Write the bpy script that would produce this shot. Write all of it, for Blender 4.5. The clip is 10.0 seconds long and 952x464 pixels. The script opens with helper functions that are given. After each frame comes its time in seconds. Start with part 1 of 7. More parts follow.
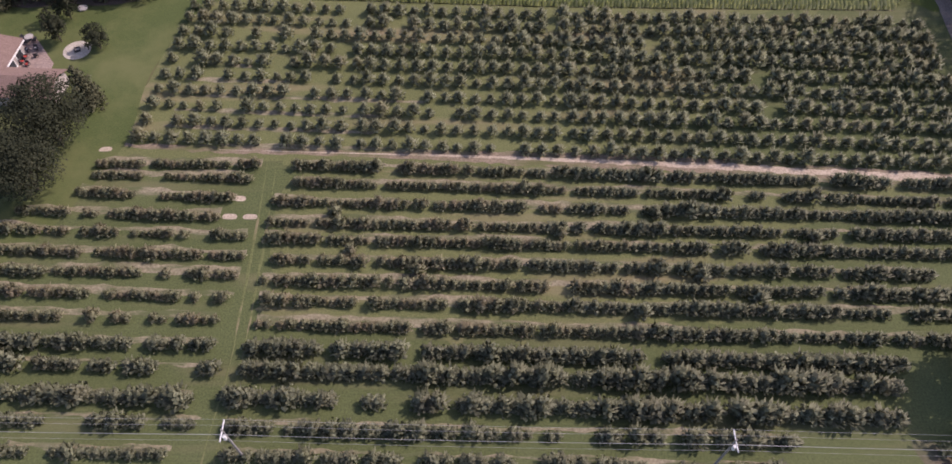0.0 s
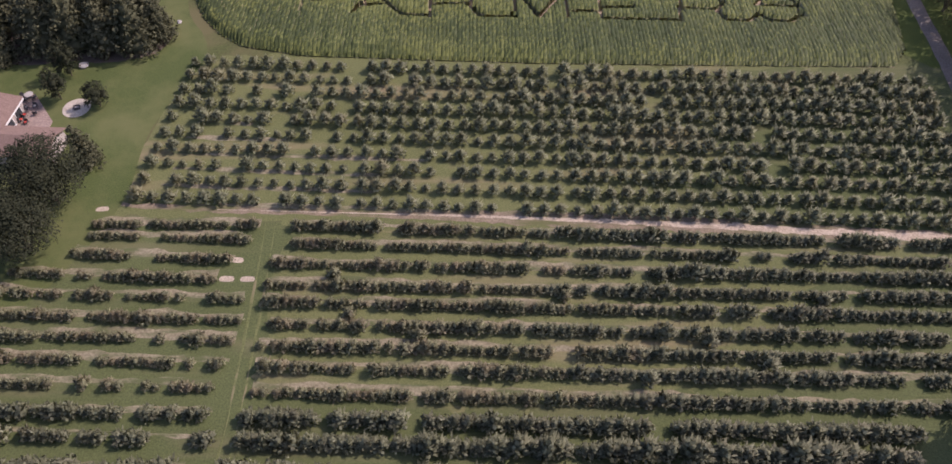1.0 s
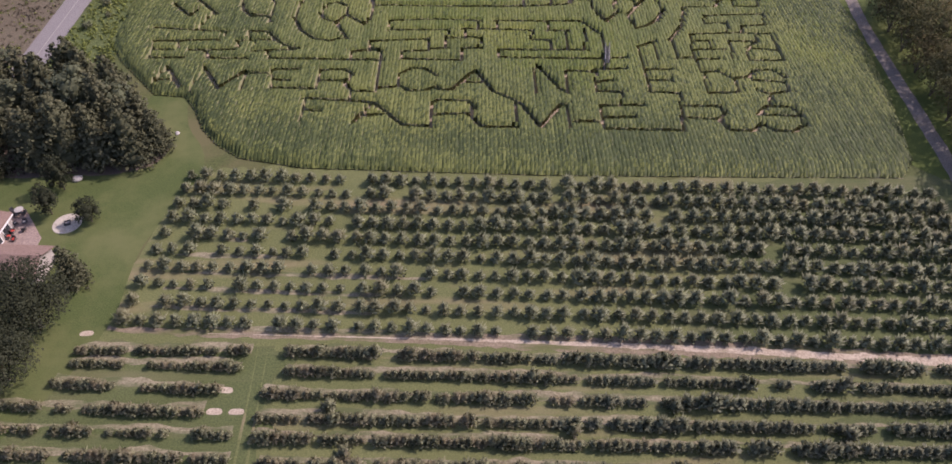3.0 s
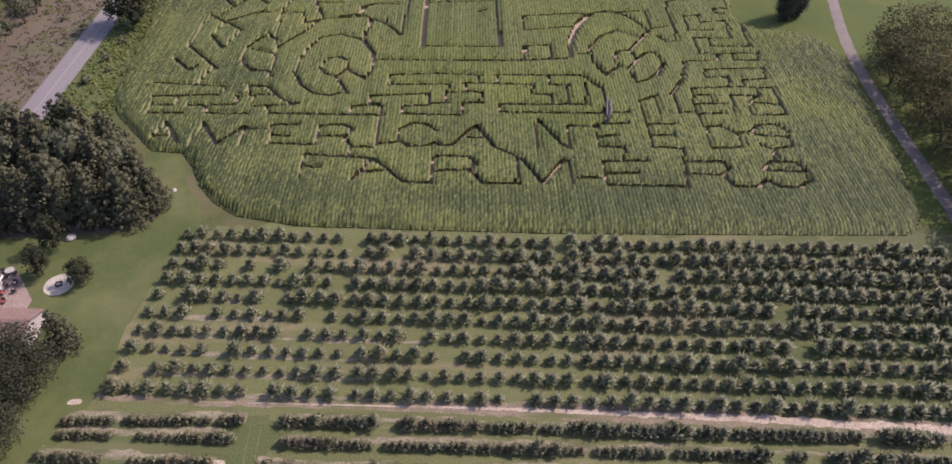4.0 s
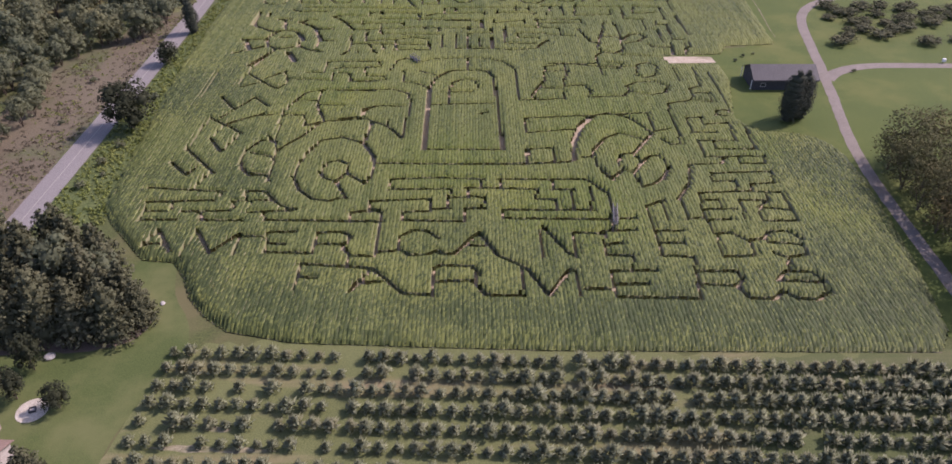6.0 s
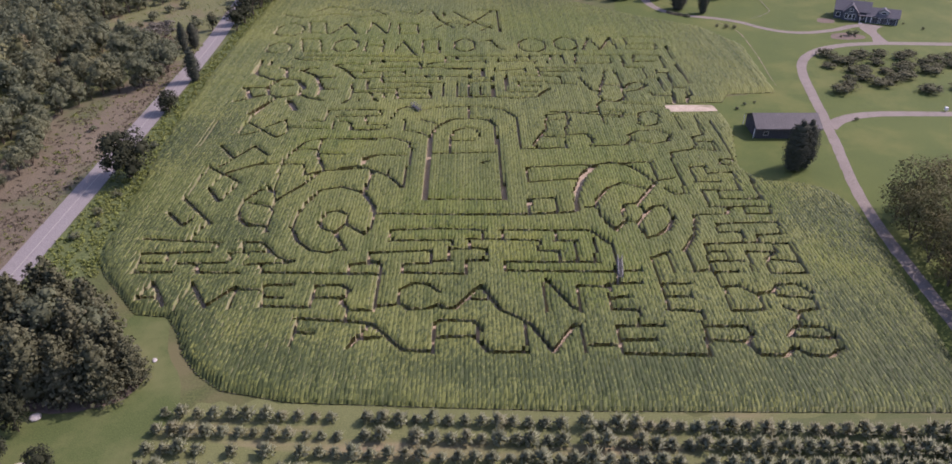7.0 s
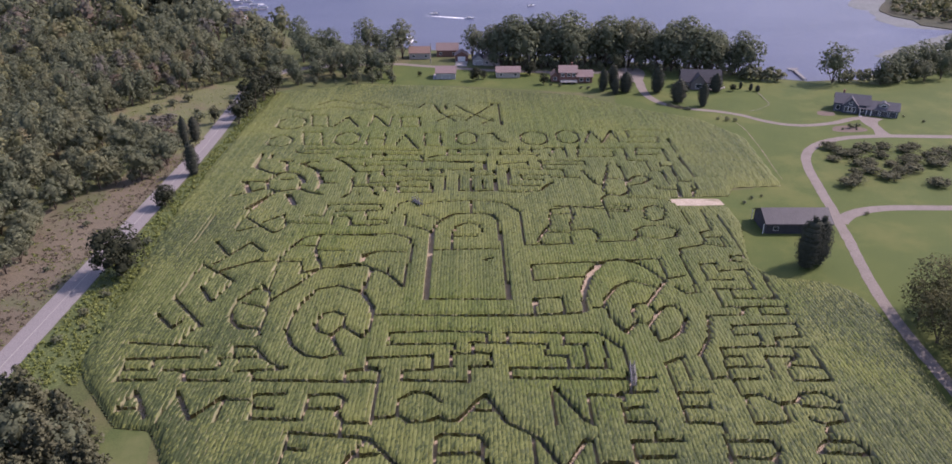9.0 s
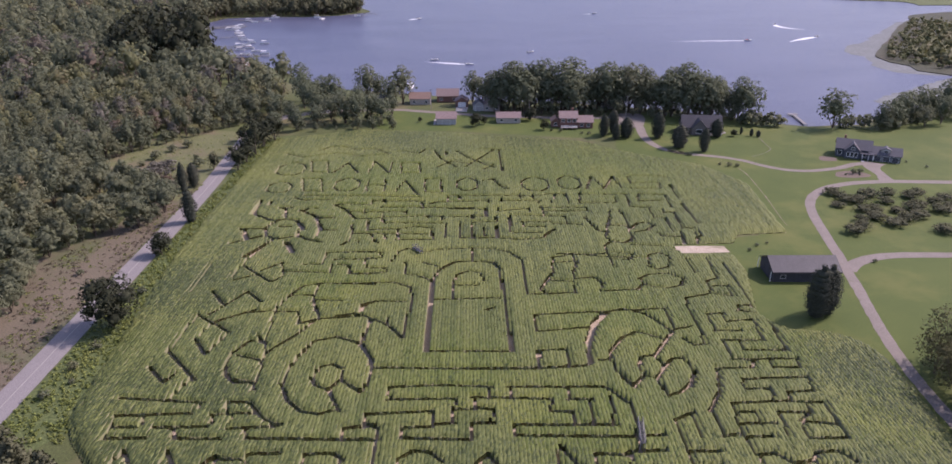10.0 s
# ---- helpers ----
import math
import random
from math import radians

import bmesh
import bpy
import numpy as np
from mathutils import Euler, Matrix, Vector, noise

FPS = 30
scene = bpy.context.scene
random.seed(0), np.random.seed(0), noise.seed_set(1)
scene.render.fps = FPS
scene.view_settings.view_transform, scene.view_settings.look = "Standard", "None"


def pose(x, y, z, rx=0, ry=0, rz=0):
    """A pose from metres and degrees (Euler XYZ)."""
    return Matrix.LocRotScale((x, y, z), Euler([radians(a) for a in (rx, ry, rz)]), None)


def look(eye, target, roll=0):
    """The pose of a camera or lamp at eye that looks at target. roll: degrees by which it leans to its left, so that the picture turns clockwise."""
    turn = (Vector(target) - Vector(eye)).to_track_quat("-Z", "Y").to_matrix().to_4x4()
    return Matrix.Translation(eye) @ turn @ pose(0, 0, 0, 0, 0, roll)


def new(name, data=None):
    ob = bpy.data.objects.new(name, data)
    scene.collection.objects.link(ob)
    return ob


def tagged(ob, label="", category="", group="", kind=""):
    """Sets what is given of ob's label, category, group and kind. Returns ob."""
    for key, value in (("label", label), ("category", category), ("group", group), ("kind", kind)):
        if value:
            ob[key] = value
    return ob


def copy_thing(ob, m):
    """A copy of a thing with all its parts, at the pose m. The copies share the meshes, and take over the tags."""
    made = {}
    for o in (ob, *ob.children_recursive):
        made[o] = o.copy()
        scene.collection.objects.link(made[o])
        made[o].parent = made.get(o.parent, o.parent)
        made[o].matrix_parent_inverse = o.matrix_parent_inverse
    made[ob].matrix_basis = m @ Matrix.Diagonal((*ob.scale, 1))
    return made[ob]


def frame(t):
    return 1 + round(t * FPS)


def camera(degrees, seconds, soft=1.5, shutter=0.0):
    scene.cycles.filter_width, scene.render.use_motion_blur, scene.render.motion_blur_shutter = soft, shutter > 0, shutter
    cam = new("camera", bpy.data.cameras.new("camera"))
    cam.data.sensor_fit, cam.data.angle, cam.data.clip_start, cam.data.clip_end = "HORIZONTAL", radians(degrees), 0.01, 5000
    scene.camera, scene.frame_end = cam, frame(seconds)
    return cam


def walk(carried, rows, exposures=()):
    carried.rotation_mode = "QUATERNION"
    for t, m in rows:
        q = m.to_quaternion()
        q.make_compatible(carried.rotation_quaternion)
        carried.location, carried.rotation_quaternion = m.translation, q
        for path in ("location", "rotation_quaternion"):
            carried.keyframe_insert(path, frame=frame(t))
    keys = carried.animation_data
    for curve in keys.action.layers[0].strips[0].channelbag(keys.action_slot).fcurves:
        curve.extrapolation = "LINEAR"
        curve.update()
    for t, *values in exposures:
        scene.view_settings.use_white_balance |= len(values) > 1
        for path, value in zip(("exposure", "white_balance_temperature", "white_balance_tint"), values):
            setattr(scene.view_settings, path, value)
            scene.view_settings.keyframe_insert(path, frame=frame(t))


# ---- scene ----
cam = camera(66.5, 10.0, soft=1.6)
# seconds, east, north, height, pitch, roll, yaw
PATH = [
    (0, 0.00, 0.00, 86.00, -55.44, -0.03, -0.00),
    (0.5, -0.18, 1.87, 86.19, -53.91, -0.03, -0.04),
    (1, -0.35, 3.77, 86.39, -52.36, -0.03, -0.08),
    (1.5, -0.53, 5.71, 86.60, -50.80, -0.03, -0.13),
    (2, -0.70, 7.66, 86.79, -49.25, -0.04, -0.18),
    (2.5, -0.86, 9.59, 86.95, -47.72, -0.05, -0.24),
    (4, -1.51, 15.75, 87.52, -42.96, -0.03, -0.45),
    (4.5, -1.69, 17.83, 87.65, -41.34, -0.02, -0.50),
    (5, -1.87, 19.89, 87.75, -39.72, -0.01, -0.55),
    (5.5, -2.05, 21.92, 87.83, -38.10, 0.00, -0.58),
    (7, -2.52, 27.63, 87.84, -33.19, 0.01, -0.59),
    (7.5, -2.69, 29.46, 87.79, -31.55, 0.01, -0.59),
    (8, -2.86, 31.29, 87.74, -29.91, 0.02, -0.60),
    (8.5, -3.04, 33.16, 87.70, -28.26, 0.02, -0.62),
    (9, -3.26, 35.07, 87.67, -26.61, 0.03, -0.64),
    (9.5, -3.48, 36.99, 87.65, -24.95, 0.05, -0.66),
    (10, -3.70, 38.92, 87.64, -23.29, 0.07, -0.70),
]
walk(cam, [(t, pose(x, y, z, 90 + p, r, w)) for t, x, y, z, p, r, w in PATH], [(0.0, 0.30, 6600, 32), (3.0, 0.40, 6550, 32), (10.0, 0.50, 6300, 34)])

# ---- daylight ----
SUN_UP, SUN_AZ = radians(45), radians(68)
world = bpy.data.worlds.new("sky")
scene.world = world
world.use_nodes = True
wn = world.node_tree.nodes
sky = wn.new("ShaderNodeTexSky")
sky.sky_type = "NISHITA"
sky.sun_disc = False
sky.sun_elevation, sky.sun_rotation = SUN_UP, SUN_AZ
sky.air_density, sky.dust_density = 1.0, 1.5
world.node_tree.links.new(sky.outputs[0], wn["Background"].inputs[0])
wn["Background"].inputs[1].default_value = 0.15
sun_data = bpy.data.lights.new("sun", "SUN")
sun_data.energy, sun_data.angle, sun_data.color = 3.35, radians(0.6), (1.0, 0.935, 0.83)
sun = new("sun", sun_data)
sun.matrix_world = look((math.sin(SUN_AZ) * math.cos(SUN_UP) * 400, math.cos(SUN_AZ) * math.cos(SUN_UP) * 400, math.sin(SUN_UP) * 400), (0, 0, 0))

# ---- materials ----


def shader(name):
    m = bpy.data.materials.new(name)
    m.use_nodes = True
    nt = m.node_tree
    return m, nt, nt.nodes["Principled BSDF"], nt.nodes.new("ShaderNodeTexCoord").outputs["Object"]


def grain(nt, vec, scale, detail=3.0, stretch=(1, 1, 1), rough=0.55):
    mp = nt.nodes.new("ShaderNodeMapping")
    mp.inputs["Scale"].default_value = stretch
    nt.links.new(vec, mp.inputs["Vector"])
    n = nt.nodes.new("ShaderNodeTexNoise")
    n.inputs["Scale"].default_value, n.inputs["Detail"].default_value, n.inputs["Roughness"].default_value = scale, detail, rough
    nt.links.new(mp.outputs[0], n.inputs["Vector"])
    return n.outputs["Fac"]


def ramp(nt, fac, *stops):
    r = nt.nodes.new("ShaderNodeValToRGB")
    while len(r.color_ramp.elements) < len(stops):
        r.color_ramp.elements.new(0.5)
    for e, (p, c) in zip(r.color_ramp.elements, stops):
        e.position, e.color = p, (*c, 1) if len(c) == 3 else c
    nt.links.new(fac, r.inputs[0])
    return r.outputs[0]


def blend(nt, fac, a, b, mode="MIX"):
    x = nt.nodes.new("ShaderNodeMix")
    x.data_type, x.blend_type = "RGBA", mode
    for s, v in ((0, fac), (6, a), (7, b)):
        if isinstance(v, bpy.types.NodeSocket):
            nt.links.new(v, x.inputs[s])
        else:
            x.inputs[s].default_value = v if s == 0 else (*v, 1)
    return x.outputs[2]


def relief(nt, bsdf, fac, strength, distance):
    b = nt.nodes.new("ShaderNodeBump")
    b.inputs["Strength"].default_value, b.inputs["Distance"].default_value = strength, distance
    nt.links.new(fac, b.inputs["Height"])
    nt.links.new(b.outputs[0], bsdf.inputs["Normal"])


def surface(name, dark, light, scale, fine, rough=0.9, bump=0.3, stretch=(1, 1, 1), third=None, third_scale=0.05, metal=0.0, third_stretch=(1, 1, 1), third_at=(0.5, 0.62)):
    """A ground, stone or paint surface: coarse stains, fine grain and relief, and patches of a third colour."""
    m, nt, bsdf, vec = shader(name)
    a = grain(nt, vec, scale, 4, stretch)
    b = grain(nt, vec, fine, 3)
    col = ramp(nt, a, (0.32, dark), (0.68, light))
    col = blend(nt, 0.55, col, ramp(nt, b, (0.3, tuple(v * 0.62 for v in dark)), (0.7, tuple(min(1, v * 1.3) for v in light))))
    if third:
        c = grain(nt, vec, third_scale, 5, third_stretch, 0.65)
        col = blend(nt, ramp(nt, c, (third_at[0], (0, 0, 0)), (third_at[1], (1, 1, 1))), col, third)
    nt.links.new(col, bsdf.inputs["Base Color"])
    bsdf.inputs["Roughness"].default_value, bsdf.inputs["Metallic"].default_value = rough, metal
    bsdf.inputs["Specular IOR Level"].default_value = 0.3
    if bump:
        relief(nt, bsdf, b, bump, 0.5 / fine)
    return m


def foliage(name, dark, light, other, leafy=0.12, patch=0.07, patch_at=(0.52, 0.66), rough=0.6, gloss=0.25, fine=0.9, fine_mix=0.6):
    """Leaves: each leaf its own shade, each plant its own tone, patches of another colour, light passing through."""
    m, nt, bsdf, vec = shader(name)
    geo = nt.nodes.new("ShaderNodeNewGeometry")
    info = nt.nodes.new("ShaderNodeObjectInfo")
    col = ramp(nt, geo.outputs["Random Per Island"], (0.0, dark), (1.0, light))
    pos = nt.nodes.new("ShaderNodeVectorMath")
    pos.operation = "MULTIPLY_ADD"
    pos.inputs[1].default_value = (1, 1, 1)
    nt.links.new(geo.outputs["Position"], pos.inputs[0])
    nt.links.new(info.outputs["Random"], pos.inputs[2])
    big = grain(nt, pos.outputs[0], patch, 3, (1, 1, 0.3), 0.6)
    col = blend(nt, ramp(nt, big, (patch_at[0], (0, 0, 0)), (patch_at[1], (1, 1, 1))), col, other)
    tone = grain(nt, pos.outputs[0], fine, 3)
    col = blend(nt, fine_mix, col, ramp(nt, tone, (0.25, (0.55, 0.55, 0.55)), (0.75, (1.25, 1.25, 1.2))), "MULTIPLY")
    nt.links.new(col, bsdf.inputs["Base Color"])
    bsdf.inputs["Roughness"].default_value = rough
    bsdf.inputs["Specular IOR Level"].default_value = gloss
    tr = nt.nodes.new("ShaderNodeBsdfTranslucent")
    nt.links.new(col, tr.inputs["Color"])
    mix = nt.nodes.new("ShaderNodeMixShader")
    mix.inputs[0].default_value = leafy
    nt.links.new(bsdf.outputs[0], mix.inputs[1])
    nt.links.new(tr.outputs[0], mix.inputs[2])
    nt.links.new(mix.outputs[0], nt.nodes["Material Output"].inputs["Surface"])
    return m


M_GRASS = surface("meadow_grass", (0.06, 0.072, 0.025), (0.095, 0.11, 0.036), 0.08, 2.5, third=(0.12, 0.11, 0.05), third_scale=0.03)
M_LAWN = surface("lawn_grass", (0.057, 0.080, 0.023), (0.088, 0.112, 0.034), 0.07, 5.0, third=(0.124, 0.132, 0.051), third_scale=0.07, third_at=(0.42, 0.66))
M_LUSH = surface("watered_lawn", (0.052, 0.080, 0.016), (0.090, 0.114, 0.024), 0.06, 5.0, third=(0.124, 0.130, 0.035), third_scale=0.03, third_at=(0.5, 0.72))
M_ORCHARD = surface("orchard_grass", (0.098, 0.113, 0.042), (0.145, 0.155, 0.062), 0.12, 4.0, stretch=(0.25, 1, 1), third=(0.235, 0.19, 0.112), third_scale=0.11, third_stretch=(0.18, 1.4, 1), third_at=(0.53, 0.72))
M_MOWN = surface("mown_orchard_grass", (0.065, 0.084, 0.030), (0.101, 0.118, 0.045), 0.12, 4.0, stretch=(0.25, 1, 1), third=(0.150, 0.140, 0.072), third_scale=0.13, third_stretch=(0.18, 1.4, 1), third_at=(0.52, 0.76))
M_SAND = surface("sandy_track", (0.30, 0.24, 0.175), (0.48, 0.40, 0.31), 0.5, 3.0, third=(0.16, 0.15, 0.075), third_scale=0.22, third_stretch=(0.35, 1.4, 1), third_at=(0.54, 0.7))
M_STRAW = surface("straw_strip", (0.162, 0.141, 0.087), (0.284, 0.249, 0.166), 0.45, 2.5, third=(0.095, 0.109, 0.047), third_scale=0.35, third_stretch=(0.35, 1.4, 1), third_at=(0.46, 0.60))
M_DUST = surface("dusty_grass", (0.17, 0.135, 0.092), (0.26, 0.205, 0.145), 0.4, 3.0, third=(0.115, 0.12, 0.05), third_scale=0.25, third_stretch=(0.3, 1.4, 1), third_at=(0.46, 0.62))
M_VERGE = surface("dry_verge", (0.098, 0.079, 0.054), (0.153, 0.126, 0.084), 0.05, 2.6, bump=0.4, third=(0.098, 0.104, 0.050), third_scale=0.045, third_at=(0.5, 0.64))
M_WEEDS = surface("weedy_bank", (0.06, 0.085, 0.025), (0.11, 0.13, 0.045), 0.3, 1.5, bump=0.6)
M_ROUGH = surface("rough_old_grass", (0.096, 0.108, 0.042), (0.145, 0.148, 0.064), 0.15, 1.3, bump=0.6, third=(0.15, 0.115, 0.075), third_scale=0.06, third_at=(0.5, 0.66))
M_MARSH = surface("marsh_ground", (0.036, 0.042, 0.022), (0.06, 0.062, 0.034), 0.05, 0.6, bump=0.6, third=(0.07, 0.062, 0.04), third_scale=0.02)
M_SOIL = surface("bare_field_soil", (0.27, 0.205, 0.145), (0.42, 0.335, 0.24), 0.25, 2.2, bump=0.5)
M_ASPHALT = surface("worn_asphalt", (0.175, 0.158, 0.152), (0.24, 0.218, 0.21), 0.12, 5.0, stretch=(2, 0.15, 1), rough=0.85, bump=0.15)
M_LINE = surface("road_paint", (0.24, 0.225, 0.2), (0.34, 0.32, 0.29), 1.5, 8, bump=0)
M_GRAVEL = surface("gravel_drive", (0.160, 0.136, 0.116), (0.232, 0.198, 0.172), 0.2, 3.5, bump=0.4, third=(0.12, 0.115, 0.07), third_scale=0.3, third_at=(0.58, 0.75))
M_PATIO = surface("pinkish_paving", (0.24, 0.175, 0.15), (0.33, 0.25, 0.215), 0.5, 4, bump=0.2)
M_CREAM = surface("cream_gravel", (0.34, 0.30, 0.245), (0.50, 0.45, 0.38), 0.9, 6, bump=0.4)
M_CONCRETE = surface("pale_concrete", (0.28, 0.255, 0.235), (0.40, 0.375, 0.35), 0.5, 5, bump=0.1)
M_MULCH = surface("bark_mulch", (0.105, 0.08, 0.063), (0.165, 0.125, 0.10), 0.6, 6, bump=0.6)
M_STONE = surface("field_stone", (0.30, 0.27, 0.25), (0.48, 0.45, 0.42), 1.2, 8, bump=0.4)
M_BARK = surface("tree_bark", (0.075, 0.055, 0.04), (0.14, 0.11, 0.085), 3, 12, stretch=(1, 1, 0.25), bump=0.7)
M_BLEACHED = surface("weathered_wood", (0.19, 0.18, 0.17), (0.29, 0.275, 0.26), 2, 9, stretch=(1, 1, 0.2), bump=0.3)
M_CORN = foliage("corn_leaves", (0.104, 0.128, 0.038), (0.162, 0.183, 0.058), (0.205, 0.219, 0.062), leafy=0.2, patch=0.03, patch_at=(0.44, 0.74), gloss=0.2, fine=4.0, fine_mix=0.65)
M_LATECORN = foliage("late_corn_leaves", (0.052, 0.071, 0.025), (0.085, 0.107, 0.038), (0.093, 0.113, 0.039), leafy=0.2, patch=0.06, gloss=0.2, fine=4.0, fine_mix=0.65)
M_LIMECORN = foliage("lime_corn_leaves", (0.106, 0.138, 0.032), (0.152, 0.180, 0.044), (0.180, 0.199, 0.046), leafy=0.2, patch=0.05, gloss=0.2, fine=4.0, fine_mix=0.65)
# tan of dry stalks, made paler to lighten the shaded path walls
M_LIFTEDSTALK = foliage("shade_lifted_dry_stalks", (0.178, 0.172, 0.091), (0.268, 0.252, 0.142), (0.182, 0.204, 0.077), leafy=0.1, patch=0.3, gloss=0.15, fine=5.0, fine_mix=0.4)
M_WEEDLEAF = foliage("weed_leaves", (0.138, 0.170, 0.046), (0.222, 0.252, 0.072), (0.228, 0.246, 0.078), leafy=0.3, patch=0.12, gloss=0.1)
M_TASSEL = foliage("corn_tassels", (0.160, 0.152, 0.060), (0.272, 0.240, 0.120), (0.192, 0.200, 0.064), leafy=0.1)
M_APPLE = foliage("apple_leaves", (0.098, 0.113, 0.069), (0.290, 0.304, 0.182), (0.230, 0.224, 0.132), leafy=0.3, patch=0.12, gloss=0.3, rough=0.55)
M_HEDGE = foliage("dense_apple_leaves", (0.061, 0.069, 0.040), (0.254, 0.264, 0.163), (0.168, 0.166, 0.106), leafy=0.25, patch=0.3, gloss=0.3)
M_DRYAPPLE = foliage("drying_apple_leaves", (0.071, 0.075, 0.046), (0.303, 0.306, 0.179), (0.251, 0.213, 0.137), leafy=0.3, patch=0.35, patch_at=(0.47, 0.68), gloss=0.25)
M_MAPLE = foliage("broad_leaves", (0.033, 0.038, 0.024), (0.054, 0.060, 0.035), (0.056, 0.060, 0.037), leafy=0.2, gloss=0.05, fine=0.6, fine_mix=0.4)
M_WOODS = foliage("woodland_leaves", (0.123, 0.138, 0.088), (0.170, 0.185, 0.114), (0.203, 0.206, 0.119), leafy=0.4, patch=0.06, patch_at=(0.48, 0.7), gloss=0.05, fine=0.35, fine_mix=0.4)
M_LAKETREE = foliage("lakeside_leaves", (0.109, 0.127, 0.081), (0.164, 0.184, 0.114), (0.186, 0.192, 0.122), leafy=0.35, patch=0.06, gloss=0.05, fine=0.4, fine_mix=0.4)
M_GOLDWOOD = foliage("yellowing_woodland_leaves", (0.174, 0.179, 0.090), (0.229, 0.229, 0.120), (0.220, 0.179, 0.110), leafy=0.4, patch=0.06, gloss=0.05, fine=0.35, fine_mix=0.4)
M_RUSTWOOD = foliage("russet_woodland_leaves", (0.144, 0.138, 0.112), (0.187, 0.174, 0.141), (0.206, 0.152, 0.111), leafy=0.35, patch=0.06, gloss=0.05, fine=0.35, fine_mix=0.4)
M_AUTUMN = foliage("turning_leaves", (0.11, 0.12, 0.055), (0.19, 0.19, 0.088), (0.19, 0.17, 0.09), leafy=0.25, gloss=0.1)
M_SHADE = foliage("olive_shade_leaves", (0.087, 0.089, 0.044), (0.139, 0.135, 0.066), (0.170, 0.135, 0.066), leafy=0.3, patch=0.09, gloss=0.04, fine=0.6, fine_mix=0.4)
M_SPRUCE = foliage("conifer_needles", (0.073, 0.077, 0.045), (0.124, 0.125, 0.075), (0.135, 0.132, 0.081), leafy=0.12, patch=0.1, gloss=0.05, rough=0.8, fine_mix=0.4)
M_YEW = foliage("dark_evergreen_needles", (0.045, 0.051, 0.040), (0.070, 0.076, 0.056), (0.076, 0.078, 0.058), leafy=0.1, patch=0.1, gloss=0.05, rough=0.85, fine_mix=0.35)
M_DRYGRASS = foliage("dry_grass_blades", (0.101, 0.084, 0.059), (0.176, 0.149, 0.104), (0.132, 0.101, 0.083), leafy=0.2, patch=0.08, gloss=0.05)
M_WATERWEED = surface("lily_pads", (0.12, 0.132, 0.128), (0.18, 0.19, 0.185), 0.08, 0.7, bump=0)
M_FOAM = surface("wake_foam", (0.6, 0.62, 0.66), (0.82, 0.84, 0.86), 0.5, 2, bump=0)
M_WHITE = surface("white_paint", (0.68, 0.67, 0.65), (0.8, 0.79, 0.77), 0.8, 6, bump=0.05, rough=0.6)
M_DARKGLASS = surface("window_glass", (0.03, 0.035, 0.04), (0.05, 0.055, 0.06), 0.3, 2, bump=0, rough=0.08)
M_STEEL = surface("grey_roof_steel", (0.048, 0.046, 0.052), (0.066, 0.064, 0.071), 0.3, 4, bump=0.05, rough=0.55, metal=0.1)
M_SLATE = surface("grey_shingles", (0.085, 0.082, 0.09), (0.13, 0.125, 0.135), 0.6, 5, stretch=(1, 4, 4), bump=0.3)
M_BROWNROOF = surface("faded_red_brown_shingles", (0.19, 0.138, 0.128), (0.26, 0.195, 0.18), 0.6, 5, stretch=(1, 4, 4), bump=0.3)
M_PINKROOF = surface("tan_pink_shingles", (0.185, 0.122, 0.098), (0.245, 0.168, 0.138), 0.6, 5, stretch=(1, 4, 4), bump=0.3)
M_BARNWALL = surface("dark_barn_boards", (0.036, 0.036, 0.043), (0.062, 0.062, 0.07), 1.0, 6, stretch=(4, 4, 0.3), bump=0.3)
M_BLUEWALL = surface("slate_blue_siding", (0.062, 0.07, 0.09), (0.098, 0.108, 0.13), 0.8, 6, stretch=(0.5, 0.5, 6), bump=0.2)
M_TANWALL = surface("tan_siding", (0.33, 0.29, 0.265), (0.43, 0.385, 0.35), 0.8, 6, stretch=(0.5, 0.5, 6), bump=0.2)
M_REDWALL = surface("red_brown_siding", (0.165, 0.085, 0.067), (0.225, 0.125, 0.1), 0.8, 6, stretch=(0.5, 0.5, 6), bump=0.2)
M_GREYWALL = surface("grey_siding", (0.30, 0.29, 0.29), (0.40, 0.39, 0.385), 0.8, 6, stretch=(0.5, 0.5, 6), bump=0.2)
M_TAUPE = surface("taupe_siding", (0.13, 0.115, 0.11), (0.19, 0.17, 0.16), 0.8, 6, stretch=(0.5, 0.5, 6), bump=0.2)
M_RED = surface("red_cloth", (0.42, 0.05, 0.04), (0.55, 0.09, 0.07), 1.0, 8, bump=0.1)
M_IRON = surface("dark_iron", (0.04, 0.04, 0.045), (0.07, 0.07, 0.075), 2, 12, bump=0.1, rough=0.5)
M_WIRE = surface("bare_cable", (0.36, 0.36, 0.35), (0.46, 0.46, 0.44), 0.5, 5, bump=0, rough=0.5, metal=0.1)


def lake_water():
    m, nt, bsdf, vec = shader("lake_water")
    a = grain(nt, vec, 0.012, 4, (1, 2.2, 1))
    nt.links.new(ramp(nt, a, (0.35, (0.076, 0.084, 0.132)), (0.7, (0.100, 0.109, 0.162))), bsdf.inputs["Base Color"])
    bsdf.inputs["Roughness"].default_value = 0.3
    bsdf.inputs["IOR"].default_value = 1.33
    bsdf.inputs["Specular IOR Level"].default_value = 0.14
    relief(nt, bsdf, grain(nt, vec, 0.7, 4, (1, 1.6, 1)), 0.35, 0.5)
    return m


M_WATER = lake_water()

# ---- mesh helpers ----
from mathutils import geometry


